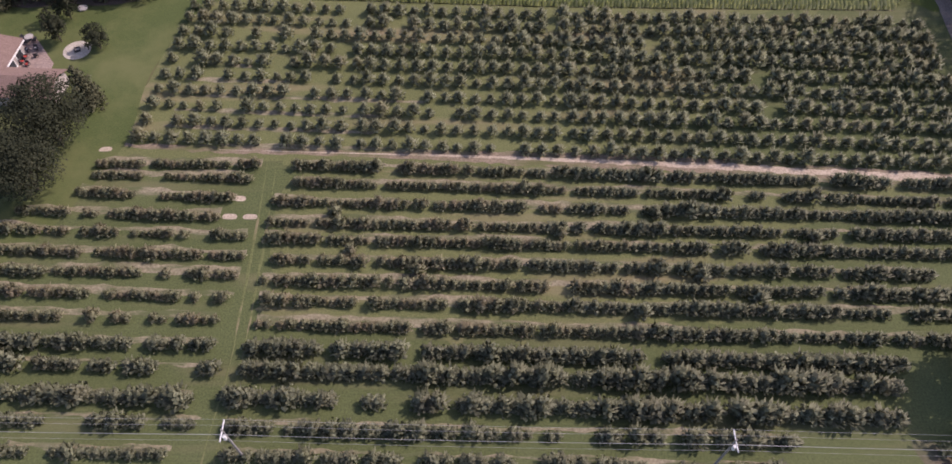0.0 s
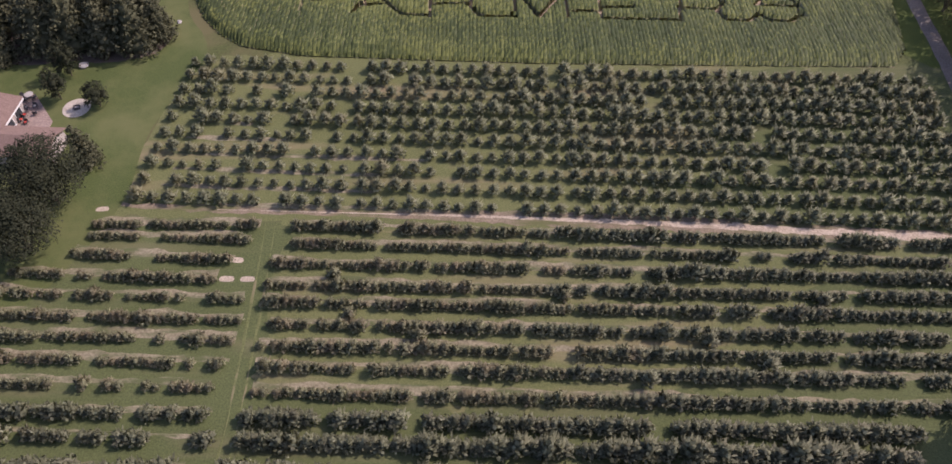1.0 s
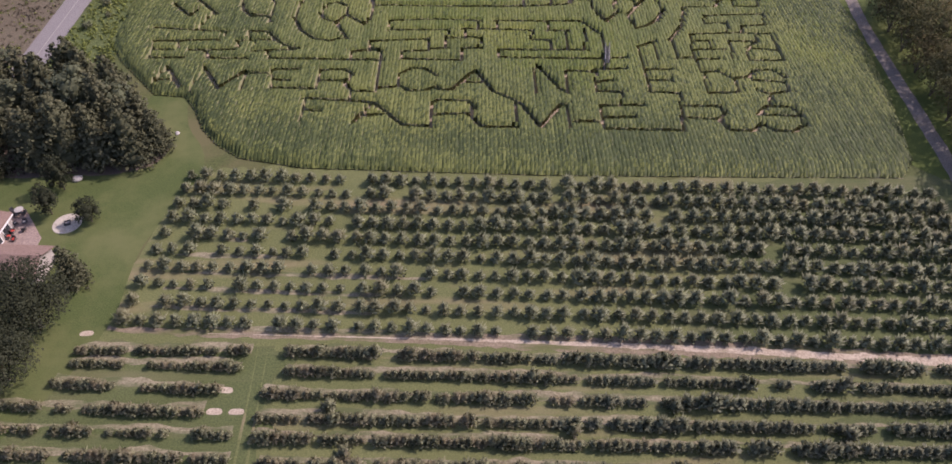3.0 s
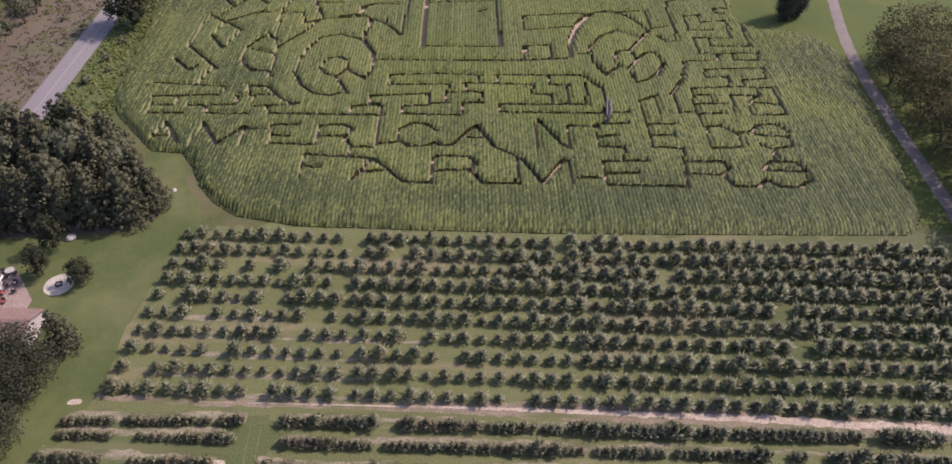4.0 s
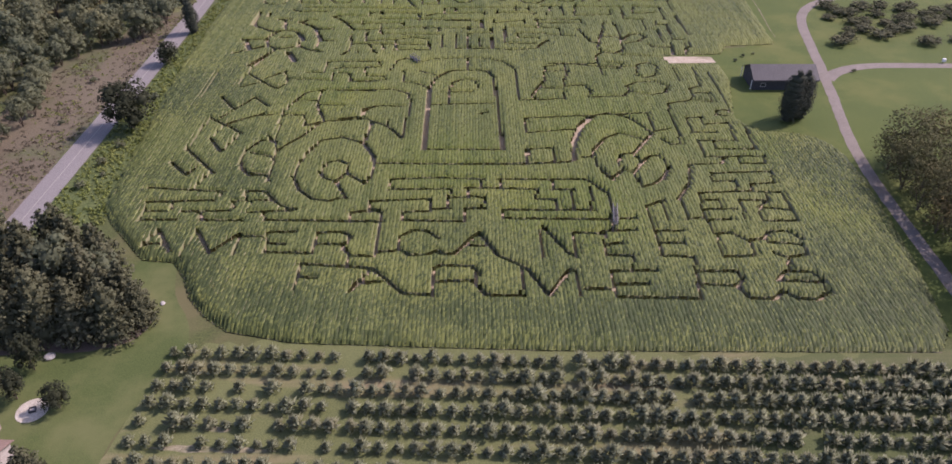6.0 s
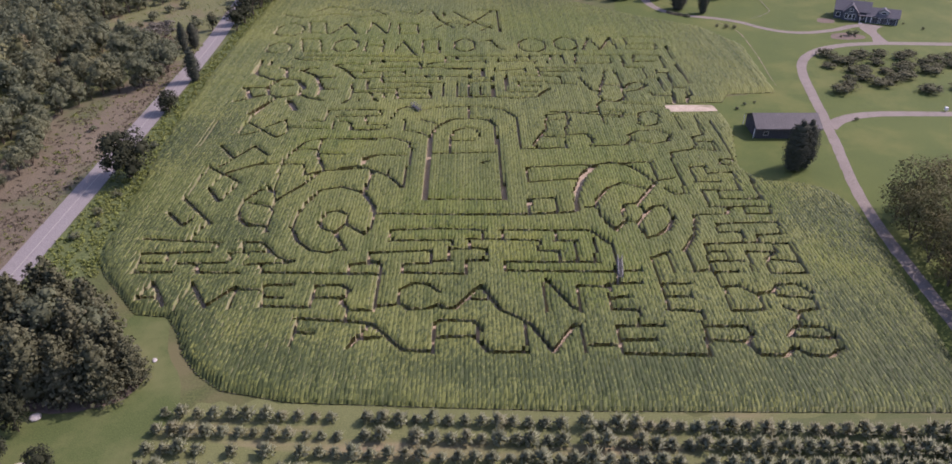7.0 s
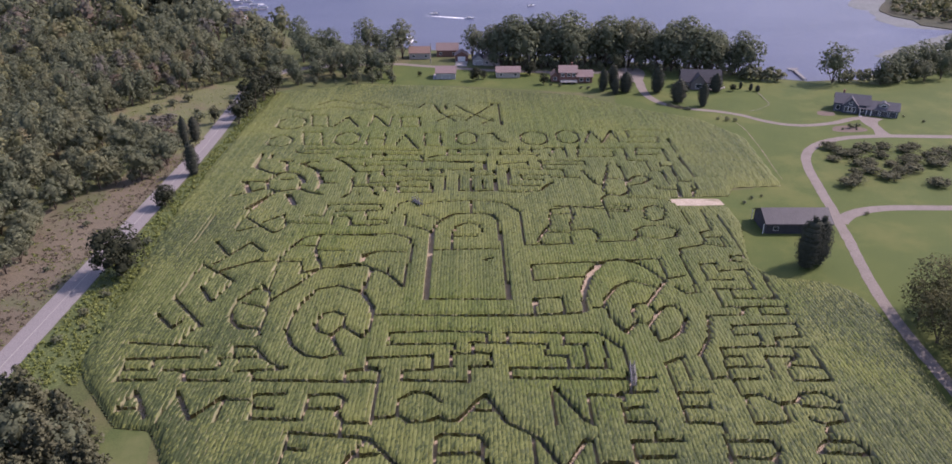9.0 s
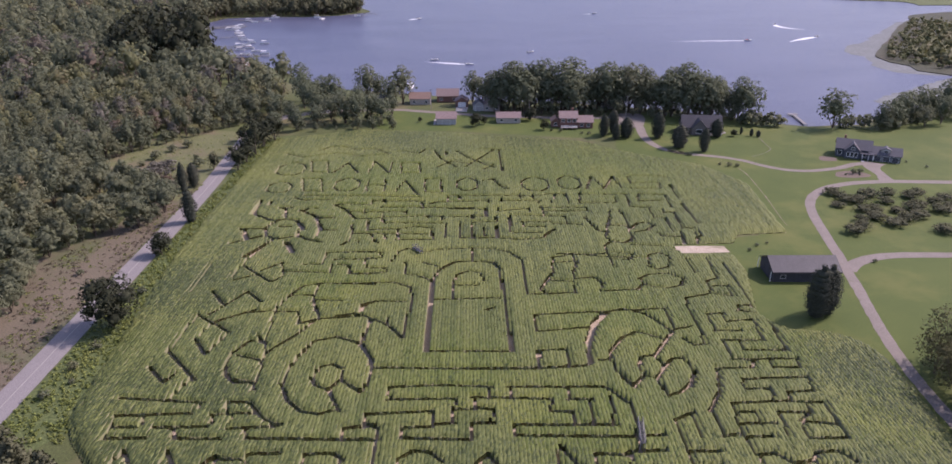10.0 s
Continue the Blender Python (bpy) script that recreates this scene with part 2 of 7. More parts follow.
def flatmesh(name, V, F, smooth=False, N=None):
    """A mesh from arrays of corners, of faces with the same number of corners each, and of soft normals for foliage."""
    me = bpy.data.meshes.new(name)
    V, F = np.asarray(V, np.float32), np.asarray(F, np.int32)
    if N is not None:
        out = np.einsum("ij,ij->i", np.cross(V[F[:, 1]] - V[F[:, 0]], V[F[:, 2]] - V[F[:, 0]]), np.asarray(N)[F[:, 0]])
        F = np.where(out[:, None] < 0, F[:, ::-1], F)
    me.vertices.add(len(V))
    me.vertices.foreach_set("co", V.ravel())
    me.loops.add(F.size)
    me.loops.foreach_set("vertex_index", F.ravel())
    me.polygons.add(len(F))
    me.polygons.foreach_set("loop_start", np.arange(0, F.size, F.shape[1], dtype=np.int32))
    if smooth:
        me.polygons.foreach_set("use_smooth", np.ones(len(F), bool))
    me.update(calc_edges=True)
    if N is not None:
        me.normals_split_custom_set_from_vertices(np.asarray(N, np.float32))
    return me


def part(name, bm, material, parent=None, label=""):
    """Links a bmesh, or a mesh, as one object under its thing."""
    if isinstance(bm, bmesh.types.BMesh):
        me = bpy.data.meshes.new(name)
        bmesh.ops.recalc_face_normals(bm, faces=bm.faces)
        bm.to_mesh(me)
        bm.free()
    else:
        me = bm
    if not me.materials:
        me.materials.append(material)
    ob = new(name, me)
    ob.parent = parent
    return tagged(ob, label) if label else ob


def thing(name, label, category, m=None, group=""):
    ob = new(name)
    ob.empty_display_size = 0.5
    if m is not None:
        ob.matrix_basis = m
    return tagged(ob, label, category, group)


def box(bm, x0, y0, z0, x1, y1, z1, bevel=0.0):
    vs = [bm.verts.new(c) for c in ((x0, y0, z0), (x1, y0, z0), (x1, y1, z0), (x0, y1, z0), (x0, y0, z1), (x1, y0, z1), (x1, y1, z1), (x0, y1, z1))]
    fs = [bm.faces.new([vs[i] for i in q]) for q in ((0, 3, 2, 1), (4, 5, 6, 7), (0, 1, 5, 4), (1, 2, 6, 5), (2, 3, 7, 6), (3, 0, 4, 7))]
    if bevel:
        bmesh.ops.bevel(bm, geom=list({e for f in fs for e in f.edges}), offset=bevel, segments=1, affect="EDGES")
    return bm


def boxes(*rows, bevel=0.0):
    bm = bmesh.new()
    for r in rows:
        box(bm, *r, bevel=bevel)
    return bm


def rod(bm, a, b, r0, r1=None, n=8):
    """A tapered round bar from a to b."""
    a, b = Vector(a), Vector(b)
    r1 = r0 if r1 is None else r1
    side = (b - a).to_track_quat("Z", "Y").to_matrix()
    rings = []
    for p, r in ((a, r0), (b, r1)):
        rings.append([bm.verts.new(p + side @ Vector((math.cos(i * math.tau / n) * r, math.sin(i * math.tau / n) * r, 0))) for i in range(n)])
    for i in range(n):
        bm.faces.new((rings[0][i], rings[0][(i + 1) % n], rings[1][(i + 1) % n], rings[1][i]))
    bm.faces.new(rings[0][::-1])
    bm.faces.new(rings[1])
    return bm


def smooth_line(pts, step, closed=False):
    """Points along a rounded curve through pts."""
    P = [np.array(p, float) for p in pts]
    n, out = len(P), []
    for i in range(n if closed else n - 1):
        p0, p1, p2, p3 = (P[(i - 1) % n], P[i], P[(i + 1) % n], P[(i + 2) % n]) if closed else (P[max(i - 1, 0)], P[i], P[i + 1], P[min(i + 2, n - 1)])
        k = max(2, int(np.linalg.norm(p2 - p1) / step))
        for s in range(k):
            u = s / k
            out.append(0.5 * ((2 * p1) + (p2 - p0) * u + (2 * p0 - 5 * p1 + 4 * p2 - p3) * u * u + (3 * p1 - p0 - 3 * p2 + p3) * u ** 3))
    if not closed:
        out.append(P[-1])
    return np.array(out)


def sheet(name, pts, z, material, label, wobble=0.4, step=3.0, rounded=True, kind="structure", thick=0.0):
    """A level patch of ground with an uneven outline."""
    line = smooth_line(pts, step, True) if rounded else np.array(pts, float)
    pts = []
    for x, y in line:
        w = noise.noise_vector((x * 0.35, y * 0.35, z * 9)) * wobble
        pts.append(Vector((x + w.x, y + w.y)))
    n = len(pts)
    vs, es, fs = geometry.delaunay_2d_cdt(pts, [(i, (i + 1) % n) for i in range(n)], [list(range(n))], 1, 1e-4)[:3]
    bm = bmesh.new()
    top = [bm.verts.new((v.x, v.y, z)) for v in vs]
    for f in fs:
        q = bm.faces.new([top[i] for i in f])
        q.normal_update()
        if q.normal.z < 0:
            q.normal_flip()
    if thick:
        for e in [e for e in bm.edges if len(e.link_faces) == 1]:
            a, b = e.verts
            bm.faces.new([a, b, *[bm.verts.new((v.co.x, v.co.y, z - thick)) for v in (b, a)]])
    me = bpy.data.meshes.new(name)
    bm.to_mesh(me)
    bm.free()
    me.materials.append(material)
    return tagged(new(name, me), label, kind=kind)


def ribbon(name, pts, width, z, material, label, wobble=0.15, step=2.0, kind="structure"):
    """A road, track or path along a curve; width is one number, or one at each point."""
    line = smooth_line(pts, step)
    n = len(line)
    w = np.full(n, float(width)) if np.isscalar(width) else np.interp(np.linspace(0, 1, n), np.linspace(0, 1, len(width)), width)
    d = np.gradient(line, axis=0)
    d /= np.linalg.norm(d, axis=1)[:, None]
    V = []
    for (x, y), (dx, dy), k in zip(line, d, w):
        for s in (-1, -0.33, 0.33, 1):
            j = noise.noise((x * 0.5, y * 0.5, s * 5)) * wobble if abs(s) == 1 else 0
            q = s * (k / 2 + j)
            V.append((x - dy * q, y + dx * q, z + 0.03 * (1 - abs(s))))
    F = [(i * 4 + c, i * 4 + c + 1, i * 4 + c + 5, i * 4 + c + 4) for i in range(n - 1) for c in range(3)]
    me = flatmesh(name, V, [f[::-1] for f in F])
    me.materials.append(material)
    return tagged(new(name, me), label, kind=kind)


# ---- plants ----
# a plant piece is corners, faces and soft normals


def tube(a, b, r0, r1, n=5):
    a, b = np.array(a, float), np.array(b, float)
    d = (b - a) / np.linalg.norm(b - a)
    u = np.cross(d, (0.3, 0.9, 0.1))
    u /= np.linalg.norm(u)
    v = np.cross(d, u)
    t = np.arange(n) * math.tau / n
    ring = np.cos(t)[:, None] * u + np.sin(t)[:, None] * v
    V = np.concatenate([a + ring * r0, b + ring * r1])
    F = np.array([(i, (i + 1) % n, n + (i + 1) % n, n + i) for i in range(n)])
    return V, F, np.concatenate([ring, ring])


def joined(pieces):
    V, F, N, k = [], [], [], 0
    for v, f, n in pieces:
        V.append(v)
        F.append(f + k)
        N.append(n)
        k += len(v)
    return np.concatenate(V), np.concatenate(F), np.concatenate(N)


def leaf_shell(rng, lobes, n, size, inner=0.78, droop=0.25, spread=0.5, lift=0.25):
    """Leaf tufts scattered over lobes (centre, radii), each a bent four-cornered blade."""
    C, R = np.array([l[0] for l in lobes], float), np.array([l[1] for l in lobes], float)
    w = (R ** 2).sum(1)
    k = rng.choice(len(lobes), n, p=w / w.sum())
    d = rng.normal(size=(n, 3))
    d /= np.linalg.norm(d, axis=1)[:, None]
    d[:, 2] = np.where((d[:, 2] < -0.35) & (rng.random(n) < 0.7), -d[:, 2], d[:, 2])
    p = C[k] + d * R[k] * rng.uniform(inner, 1.06, (n, 1))
    nrm = d + rng.normal(size=(n, 3)) * spread + np.array((0, 0, 0.35))
    nrm /= np.linalg.norm(nrm, axis=1)[:, None]
    u = np.cross(nrm, rng.normal(size=(n, 3)))
    u /= np.linalg.norm(u, axis=1)[:, None]
    v = np.cross(nrm, u)
    s = size * rng.uniform(0.6, 1.35, (n, 1))
    q = rng.uniform(0.55, 0.95, (n, 1))
    V = np.stack([p - u * s, p - v * s * q, p + u * s - nrm * s * droop, p + v * s * q - nrm * s * droop * 0.5], 1).reshape(-1, 3)
    soft = d * 0.9 + nrm * 0.45 + np.array((0, 0, lift))
    soft /= np.linalg.norm(soft, axis=1)[:, None]
    return V, np.arange(n * 4).reshape(n, 4), np.repeat(soft, 4, axis=0)


def core(rng, lobes, shrink=0.78):
    """A rough inner mass of twigs and leaves for each lobe."""
    out = []
    for c, r in lobes:
        bm = bmesh.new()
        bmesh.ops.create_icosphere(bm, subdivisions=1, radius=1)
        V = np.array([v.co[:] for v in bm.verts])
        F = np.array([[v.index for v in f.verts] for f in bm.faces])
        bm.free()
        V *= rng.uniform(0.75, 1.1, (len(V), 1))
        out.append((np.array(c) + V * np.array(r) * shrink, np.concatenate([F, F[:, 2:3]], 1), V / np.linalg.norm(V, axis=1)[:, None]))
    return joined(out)


def quads_to_tris(F):
    tri = F[:, 2] == F[:, 3]
    return np.concatenate([F[:, :3], F[~tri][:, [0, 2, 3]]])


def broadleaf(rng, h, r, lobes=7, leaves=500, size=0.5, low=0.22, trunk=0.022, narrow=1.0, spread=0.6, heart=0.6):
    """A broad-leaved tree: trunk with limbs, and a domed crown of many uneven bosses of leaves."""
    ch = h * (1 - low)
    mid = h - ch * 0.5
    L = [((0, 0, mid), (r * 0.74 * narrow, r * 0.70 * narrow, ch * 0.42))]
    n = int(lobes * 2.3)
    for i in range(n):
        u = 1 - 1.85 * (i + 0.5) / n + rng.uniform(-0.06, 0.06)
        a, k = i * 2.39996 + rng.uniform(-0.3, 0.3), rng.uniform(0.66, 0.95)
        d = math.sqrt(max(0.0, 1 - u * u)) * r * 0.80 * k * narrow
        q = r * rng.uniform(0.25, 0.40)
        L.append(((math.cos(a) * d, math.sin(a) * d, mid + u * ch * 0.42 * k), (q, q, q * rng.uniform(0.72, 1.0))))
    wood = [tube((0, 0, -0.1), (0, 0, h * low + ch * 0.35), h * trunk, h * trunk * 0.6, 6)]
    for c, q in L[n // 3:n // 3 + 4]:
        wood.append(tube((0, 0, h * low * 0.8), c, h * trunk * 0.45, h * trunk * 0.15, 4))
    crown = joined([core(rng, L[:1] + (L[2::3] if spread > 0.5 else []), 0.68 if spread > 0.5 else heart), leaf_shell(rng, L[1:] if spread > 0.5 else L, leaves, size, 0.72, spread=spread, lift=0.7)])
    return joined(wood), crown


def pine(rng, h, r, tiers=12, size=0.30):
    """A full pine: whorls of limbs that shorten to a pointed top, each ending in tufts of needles."""
    wood = [tube((0, 0, -0.1), (0, 0, h * 0.94), h * 0.018, h * 0.005, 5)]
    tufts = []
    for i in range(tiers):
        u = i / (tiers - 1)
        z = h * (0.06 + 0.90 * u)
        reach = r * (1 - u ** 1.5) ** 0.85 + 0.25
        m = max(4, int(10 * (1 - 0.6 * u)))
        for j in range(m):
            a = j * math.tau / m + i * 1.1 + rng.uniform(-0.25, 0.25)
            q = reach * rng.uniform(0.72, 1.12)
            for f in (0.55, 0.85):
                b = 0.15 + 0.16 * r * (1.15 - 0.55 * u)
                tufts.append(((math.cos(a) * q * f, math.sin(a) * q * f, z + 0.10 * h / tiers * f + rng.uniform(-0.2, 0.2)), (b, b, b * 0.8)))
    body = [((0, 0, h * (0.1 + 0.8 * u)), (r * (1 - u ** 1.5) ** 0.85 * 0.72 + 0.1, r * (1 - u ** 1.5) ** 0.85 * 0.72 + 0.1, h * 0.13)) for u in np.linspace(0.05, 0.92, 6)]
    return joined(wood), joined([core(rng, body, 0.9), leaf_shell(rng, tufts, len(tufts) * 14, size * 0.82, 0.5, spread=0.8, lift=0.5)])


def column(rng, h, r, leaves, size):
    """A dense upright evergreen with a smooth egg-shaped outline and a faint cleft between its leaders."""
    L = []
    for u in np.linspace(0.0, 1.0, 11):
        q = r * math.sqrt(max(0.05, 1 - (1.75 * u - 0.78) ** 2))
        L.append(((0, 0, h * (0.07 + 0.86 * u)), (q * 0.9, q * 0.9, h * 0.09)))
        for a in rng.uniform(0, math.tau, 6):
            L.append(((math.cos(a) * q * 0.66, math.sin(a) * q * 0.66, h * (0.07 + 0.86 * u) + rng.uniform(-0.3, 0.3)), (q * 0.34, q * 0.34, h * 0.075)))
    return tube((0, 0, -0.1), (0, 0, h * 0.8), h * 0.02, h * 0.008, 5), joined([core(rng, L[::7], 0.9), leaf_shell(rng, L, leaves, size, 0.85, spread=0.35)])


def apple(rng, h=2.0, r=0.8, leaves=88, size=0.2, shoots=26, full=1.0):
    """A dwarf fruit tree: short stem, a skirt of low limbs, a pointed leafy top, shoots standing out all round."""
    L = [((0, 0, h * 0.42), (r * 0.62 * full, r * 0.62 * full, h * 0.36)), ((0, 0, h * 0.68), (r * 0.34 * full, r * 0.34 * full, h * 0.26))]
    for i in range(5):
        a = i * math.tau / 5 + rng.uniform(-0.4, 0.4)
        q = r * rng.uniform(0.36, 0.5)
        L.append(((math.cos(a) * r * 0.58, math.sin(a) * r * 0.58, h * rng.uniform(0.2, 0.34)), (q, q, q * 0.95)))
    wood = [tube((0, 0, -0.05), (0, 0, h * 0.6), 0.06, 0.03, 5)]
    for c, q in L[2:5]:
        wood.append(tube((0, 0, h * 0.12), c, 0.03, 0.015, 4))
    V, F, N = [], [], []
    for i in range(shoots):
        a, d = rng.uniform(0, math.tau), rng.uniform(0.0, 1.0)
        b = np.array((math.cos(a) * d * r * 0.6, math.sin(a) * d * r * 0.6, h * (0.62 - 0.38 * d)))
        out = np.array((math.cos(a) * (0.15 + 0.6 * d), math.sin(a) * (0.15 + 0.6 * d), 1.0 - 0.45 * d))
        t = b + out / np.linalg.norm(out) * h * rng.uniform(0.28, 0.48)
        w = np.array((-math.sin(a), math.cos(a), 0)) * rng.uniform(0.06, 0.11)
        k = len(V)
        V += [b - w * 0.5, (b + t) / 2 - w, t, (b + t) / 2 + w]
        F.append((k, k + 1, k + 2, k + 3))
        N += [(math.cos(a) * d * 0.8, math.sin(a) * d * 0.8, 0.75)] * 4
    return joined(wood), joined([core(rng, L[:2], 0.7), leaf_shell(rng, L, leaves, size, 0.6, droop=0.4, spread=0.7), (np.array(V), np.array(F), np.array(N))])


class Grove:
    """Kinds of a tree, built once and then planted."""

    def __init__(self, name, category, shapes, leaf, bark):
        self.name, self.category, self.leaf, self.bark = name, category, leaf, bark
        self.shapes, self.made = shapes, {}

    def plant(self, x, y, label, scale=1.0, turn=0.0, kind=0, group="", tall=1.0, z=0.0):
        kind %= len(self.shapes)
        if kind not in self.made:
            (wv, wf, wn), (cv, cf, cn) = self.shapes[kind]
            ob = thing(self.name, label, self.category, pose(x, y, z, 0, 0, turn), group)
            me = flatmesh("trunk", wv, quads_to_tris(wf), N=wn)
            part("trunk", me, self.bark, ob)
            me = flatmesh("crown", cv, quads_to_tris(cf), N=cn)
            part("crown", me, self.leaf, ob)
            self.made[kind] = ob
            ob.matrix_basis = pose(x, y, z, 0, 0, turn) @ Matrix.Diagonal((scale, scale, scale * tall, 1))
            return ob
        ob = copy_thing(self.made[kind], pose(x, y, z, 0, 0, turn) @ Matrix.Diagonal((scale, scale, scale * tall, 1)))
        return tagged(ob, label, group=group)


def scatter(name, shapes, spots, leaf, label, z=0.0):
    """Many trees in one mesh: spots are x, y, scale, height factor, turn, kind."""
    Vs, Fs, Ns, k = [], [], [], 0
    ready = [[(v, quads_to_tris(f), n) for v, f, n in s] for s in shapes]
    wood_v, wood_f, wood_n, wk = [], [], [], 0
    for x, y, s, tall, turn, kind in spots:
        (wv, wf, wn), (cv, cf, cn) = ready[int(kind)]
        c, sn = math.cos(turn), math.sin(turn)
        spin = np.array(((c, sn, 0), (-sn, c, 0), (0, 0, 1)))
        rot = spin * np.array((s, s, s * tall))
        Vs.append(cv @ rot + (x, y, z))
        Fs.append(cf + k)
        Ns.append(cn @ spin)
        k += len(cv)
        wood_v.append(wv @ rot + (x, y, z))
        wood_f.append(wf + wk)
        wood_n.append(wn @ spin)
        wk += len(wv)
    V, F, N = np.concatenate(Vs + wood_v), np.concatenate(Fs + [f + k for f in wood_f]), np.concatenate(Ns + wood_n)
    me = flatmesh(name, V, F, N=N)
    me.materials.append(leaf)
    me.materials.append(M_BARK)
    idx = np.zeros(len(F), np.int32)
    idx[sum(map(len, Fs)):] = 1
    me.polygons.foreach_set("material_index", idx)
    return tagged(new(name, me), label, kind="stuff")

# ---- the land ----
# shoreline from west to east, then round by the far corners
SHORE = [(-4800, 1500), (-1500, 1400), (-800, 1300), (-420, 1120), (-262, 960), (-190, 900), (-140, 872), (-118, 858), (-104, 822), (-130, 792), (-165, 782), (-200, 783), (-236, 772), (-246, 735), (-229, 694), (-212, 640), (-190, 590), (-168, 555), (-146, 540), (-112, 488), (-70, 444), (-27, 432), (6, 416), (53, 410), (97, 396), (129, 376), (153, 363), (182, 366), (206, 388), (240, 402), (300, 440), (360, 452), (480, 456), (700, 458), (1200, 460), (4800, 480)]


def land():
    """One sheet of land that dips under the lake at the shore and runs on as its bed."""
    line = []
    for (xa, ya), (xb, yb) in zip(SHORE, SHORE[1:]):
        k = max(1, min(40, int(math.hypot(xb - xa, yb - ya) / 9)))
        for i in range(k):
            x, y = xa + (xb - xa) * i / k, ya + (yb - ya) * i / k
            w = noise.noise_vector((x * 0.03, y * 0.03, 0)) * 5.0 if i else Vector((0, 0, 0))
            line.append(Vector((x + w.x, y + w.y)))
    line.append(Vector(SHORE[-1]))
    n = len(line)
    bm = bmesh.new()
    for corners, z in (([Vector((4800, -4800)), Vector((-4800, -4800))], 0.0), ([Vector((4800, 4800)), Vector((-4800, 4800))], -1.8)):
        pts = line + corners
        vs, _, fs = geometry.delaunay_2d_cdt(pts, [(i, (i + 1) % len(pts)) for i in range(len(pts))], [list(range(len(pts)))], 1, 1e-4)[:3]
        made = [bm.verts.new((v.x, v.y, z)) for v in vs]
        for f in fs:
            q = bm.faces.new([made[i] for i in f])
            q.normal_update()
            if q.normal.z < 0:
                q.normal_flip()
    for a, b in zip(line, line[1:]):
        bm.faces.new([bm.verts.new(c) for c in ((a.x, a.y, 0), (b.x, b.y, 0), (b.x, b.y, -1.8), (a.x, a.y, -1.8))])
    bmesh.ops.remove_doubles(bm, verts=bm.verts, dist=0.001)
    me = bpy.data.meshes.new("ground")
    bm.to_mesh(me)
    bm.free()
    me.materials.append(M_GRASS)
    return tagged(new("ground", me), "rough green meadow land sloping under a lake", kind="structure")


land()
bm = bmesh.new()
xs, ys = [-4800, -2400, -1200, *range(-600, 1201, 150), 2400, 4800], [330, 360, *range(420, 1500, 120), 2400, 4800]
grid = [[bm.verts.new((x, y, -0.45)) for x in xs] for y in ys]
for j in range(len(ys) - 1):
    for i in range(len(xs) - 1):
        bm.faces.new((grid[j][i], grid[j][i + 1], grid[j + 1][i + 1], grid[j + 1][i]))
tagged(part("water", bm, M_WATER), "calm blue-grey lake with small ripples", kind="structure")
# wooded point across the water
POINT = [(292, 480), (284, 512), (280, 546), (322, 612), (408, 735), (492, 806), (900, 900), (900, 470), (420, 455)]
sheet("shore_point", POINT, 0.05, M_MARSH, "marshy wooded point reaching into the lake", 2.0, 12, thick=1.6)
sheet("far_shore", [(440, 990), (500, 905), (530, 870), (900, 960), (1500, 1300), (900, 1300)], 0.05, M_WEEDS, "low far shore of the lake", 2.0, 15, thick=1.6)
sheet("lily_bed", [(210, 414), (250, 446), (288, 474), (300, 466), (262, 424), (230, 404)], -0.43, M_WATERWEED, "pale bed of lily pads along the shore", 3.0, 4)
sheet("lily_bed", [(270, 440), (292, 470), (320, 466), (300, 446)], -0.43, M_WATERWEED, "pale bed of lily pads along the shore", 2.0, 4)
sheet("lily_bed", [(262, 500), (270, 540), (300, 606), (350, 672), (400, 735), (412, 728), (330, 610), (290, 545), (294, 484), (284, 480)], -0.432, M_WATERWEED, "pale reedy shallows round the wooded point", 5.0, 6)
sheet("lily_bed", [(268, 560), (284, 596), (312, 612), (282, 552)], -0.43, M_WATERWEED, "pale bed of lily pads round the wooded point", 2.5, 4)


FIELD = [(-65.5, 134), (-59, 133.2), (-56, 129), (-53, 123), (-49, 118), (-44, 114.2), (-32, 111.4), (-10, 110.2), (12, 109.2), (45, 108.6), (76, 108.2), (79.5, 113), (83.2, 132), (85.2, 150), (86.4, 163), (86.2, 173), (84.5, 178.5), (78, 182.6), (69.5, 183.5), (66, 192), (71.5, 215), (71.5, 225), (56, 225), (56, 232.2), (74, 232.8), (77.5, 239), (93, 240.5), (96.5, 284), (86.5, 305.5), (66.5, 317.5), (45, 337.5), (17, 345.5), (-17, 353.5), (-50, 358.5), (-86, 343), (-87.5, 300), (-87, 255), (-86, 219), (-83, 187), (-80, 152), (-76, 146)]

# ---- ground covers ----
sheet("orchard_floor", [(-74, 14), (62, 14), (78, 60), (84, 106), (20, 109), (-48, 111), (-54, 96), (-56, 76), (-62, 70), (-76, 50)], 0.010, M_ORCHARD, "mown orchard grass with dry straw patches", 2.2, 2)
sheet("mown_grass", [(-80, -20), (66, -20), (66, 24), (70, 44), (77, 62), (66, 66), (48, 60), (36, 48), (20, 43.6), (-10, 43.6), (-26, 44.6), (-28.6, 50), (-28.4, 66), (-30, 72), (-58, 73), (-80, 68)], 0.013, M_MOWN, "darker green mown grass round the nearest orchard rows", 3.0, 1)
sheet("mown_grass", [(34, 73), (60, 71), (88, 69), (88, 106), (54, 108), (46, 104), (50, 96), (38, 92), (44, 84), (30, 80)], 0.013, M_MOWN, "darker green mown grass under the eastern orchard trees", 2.5, 1)
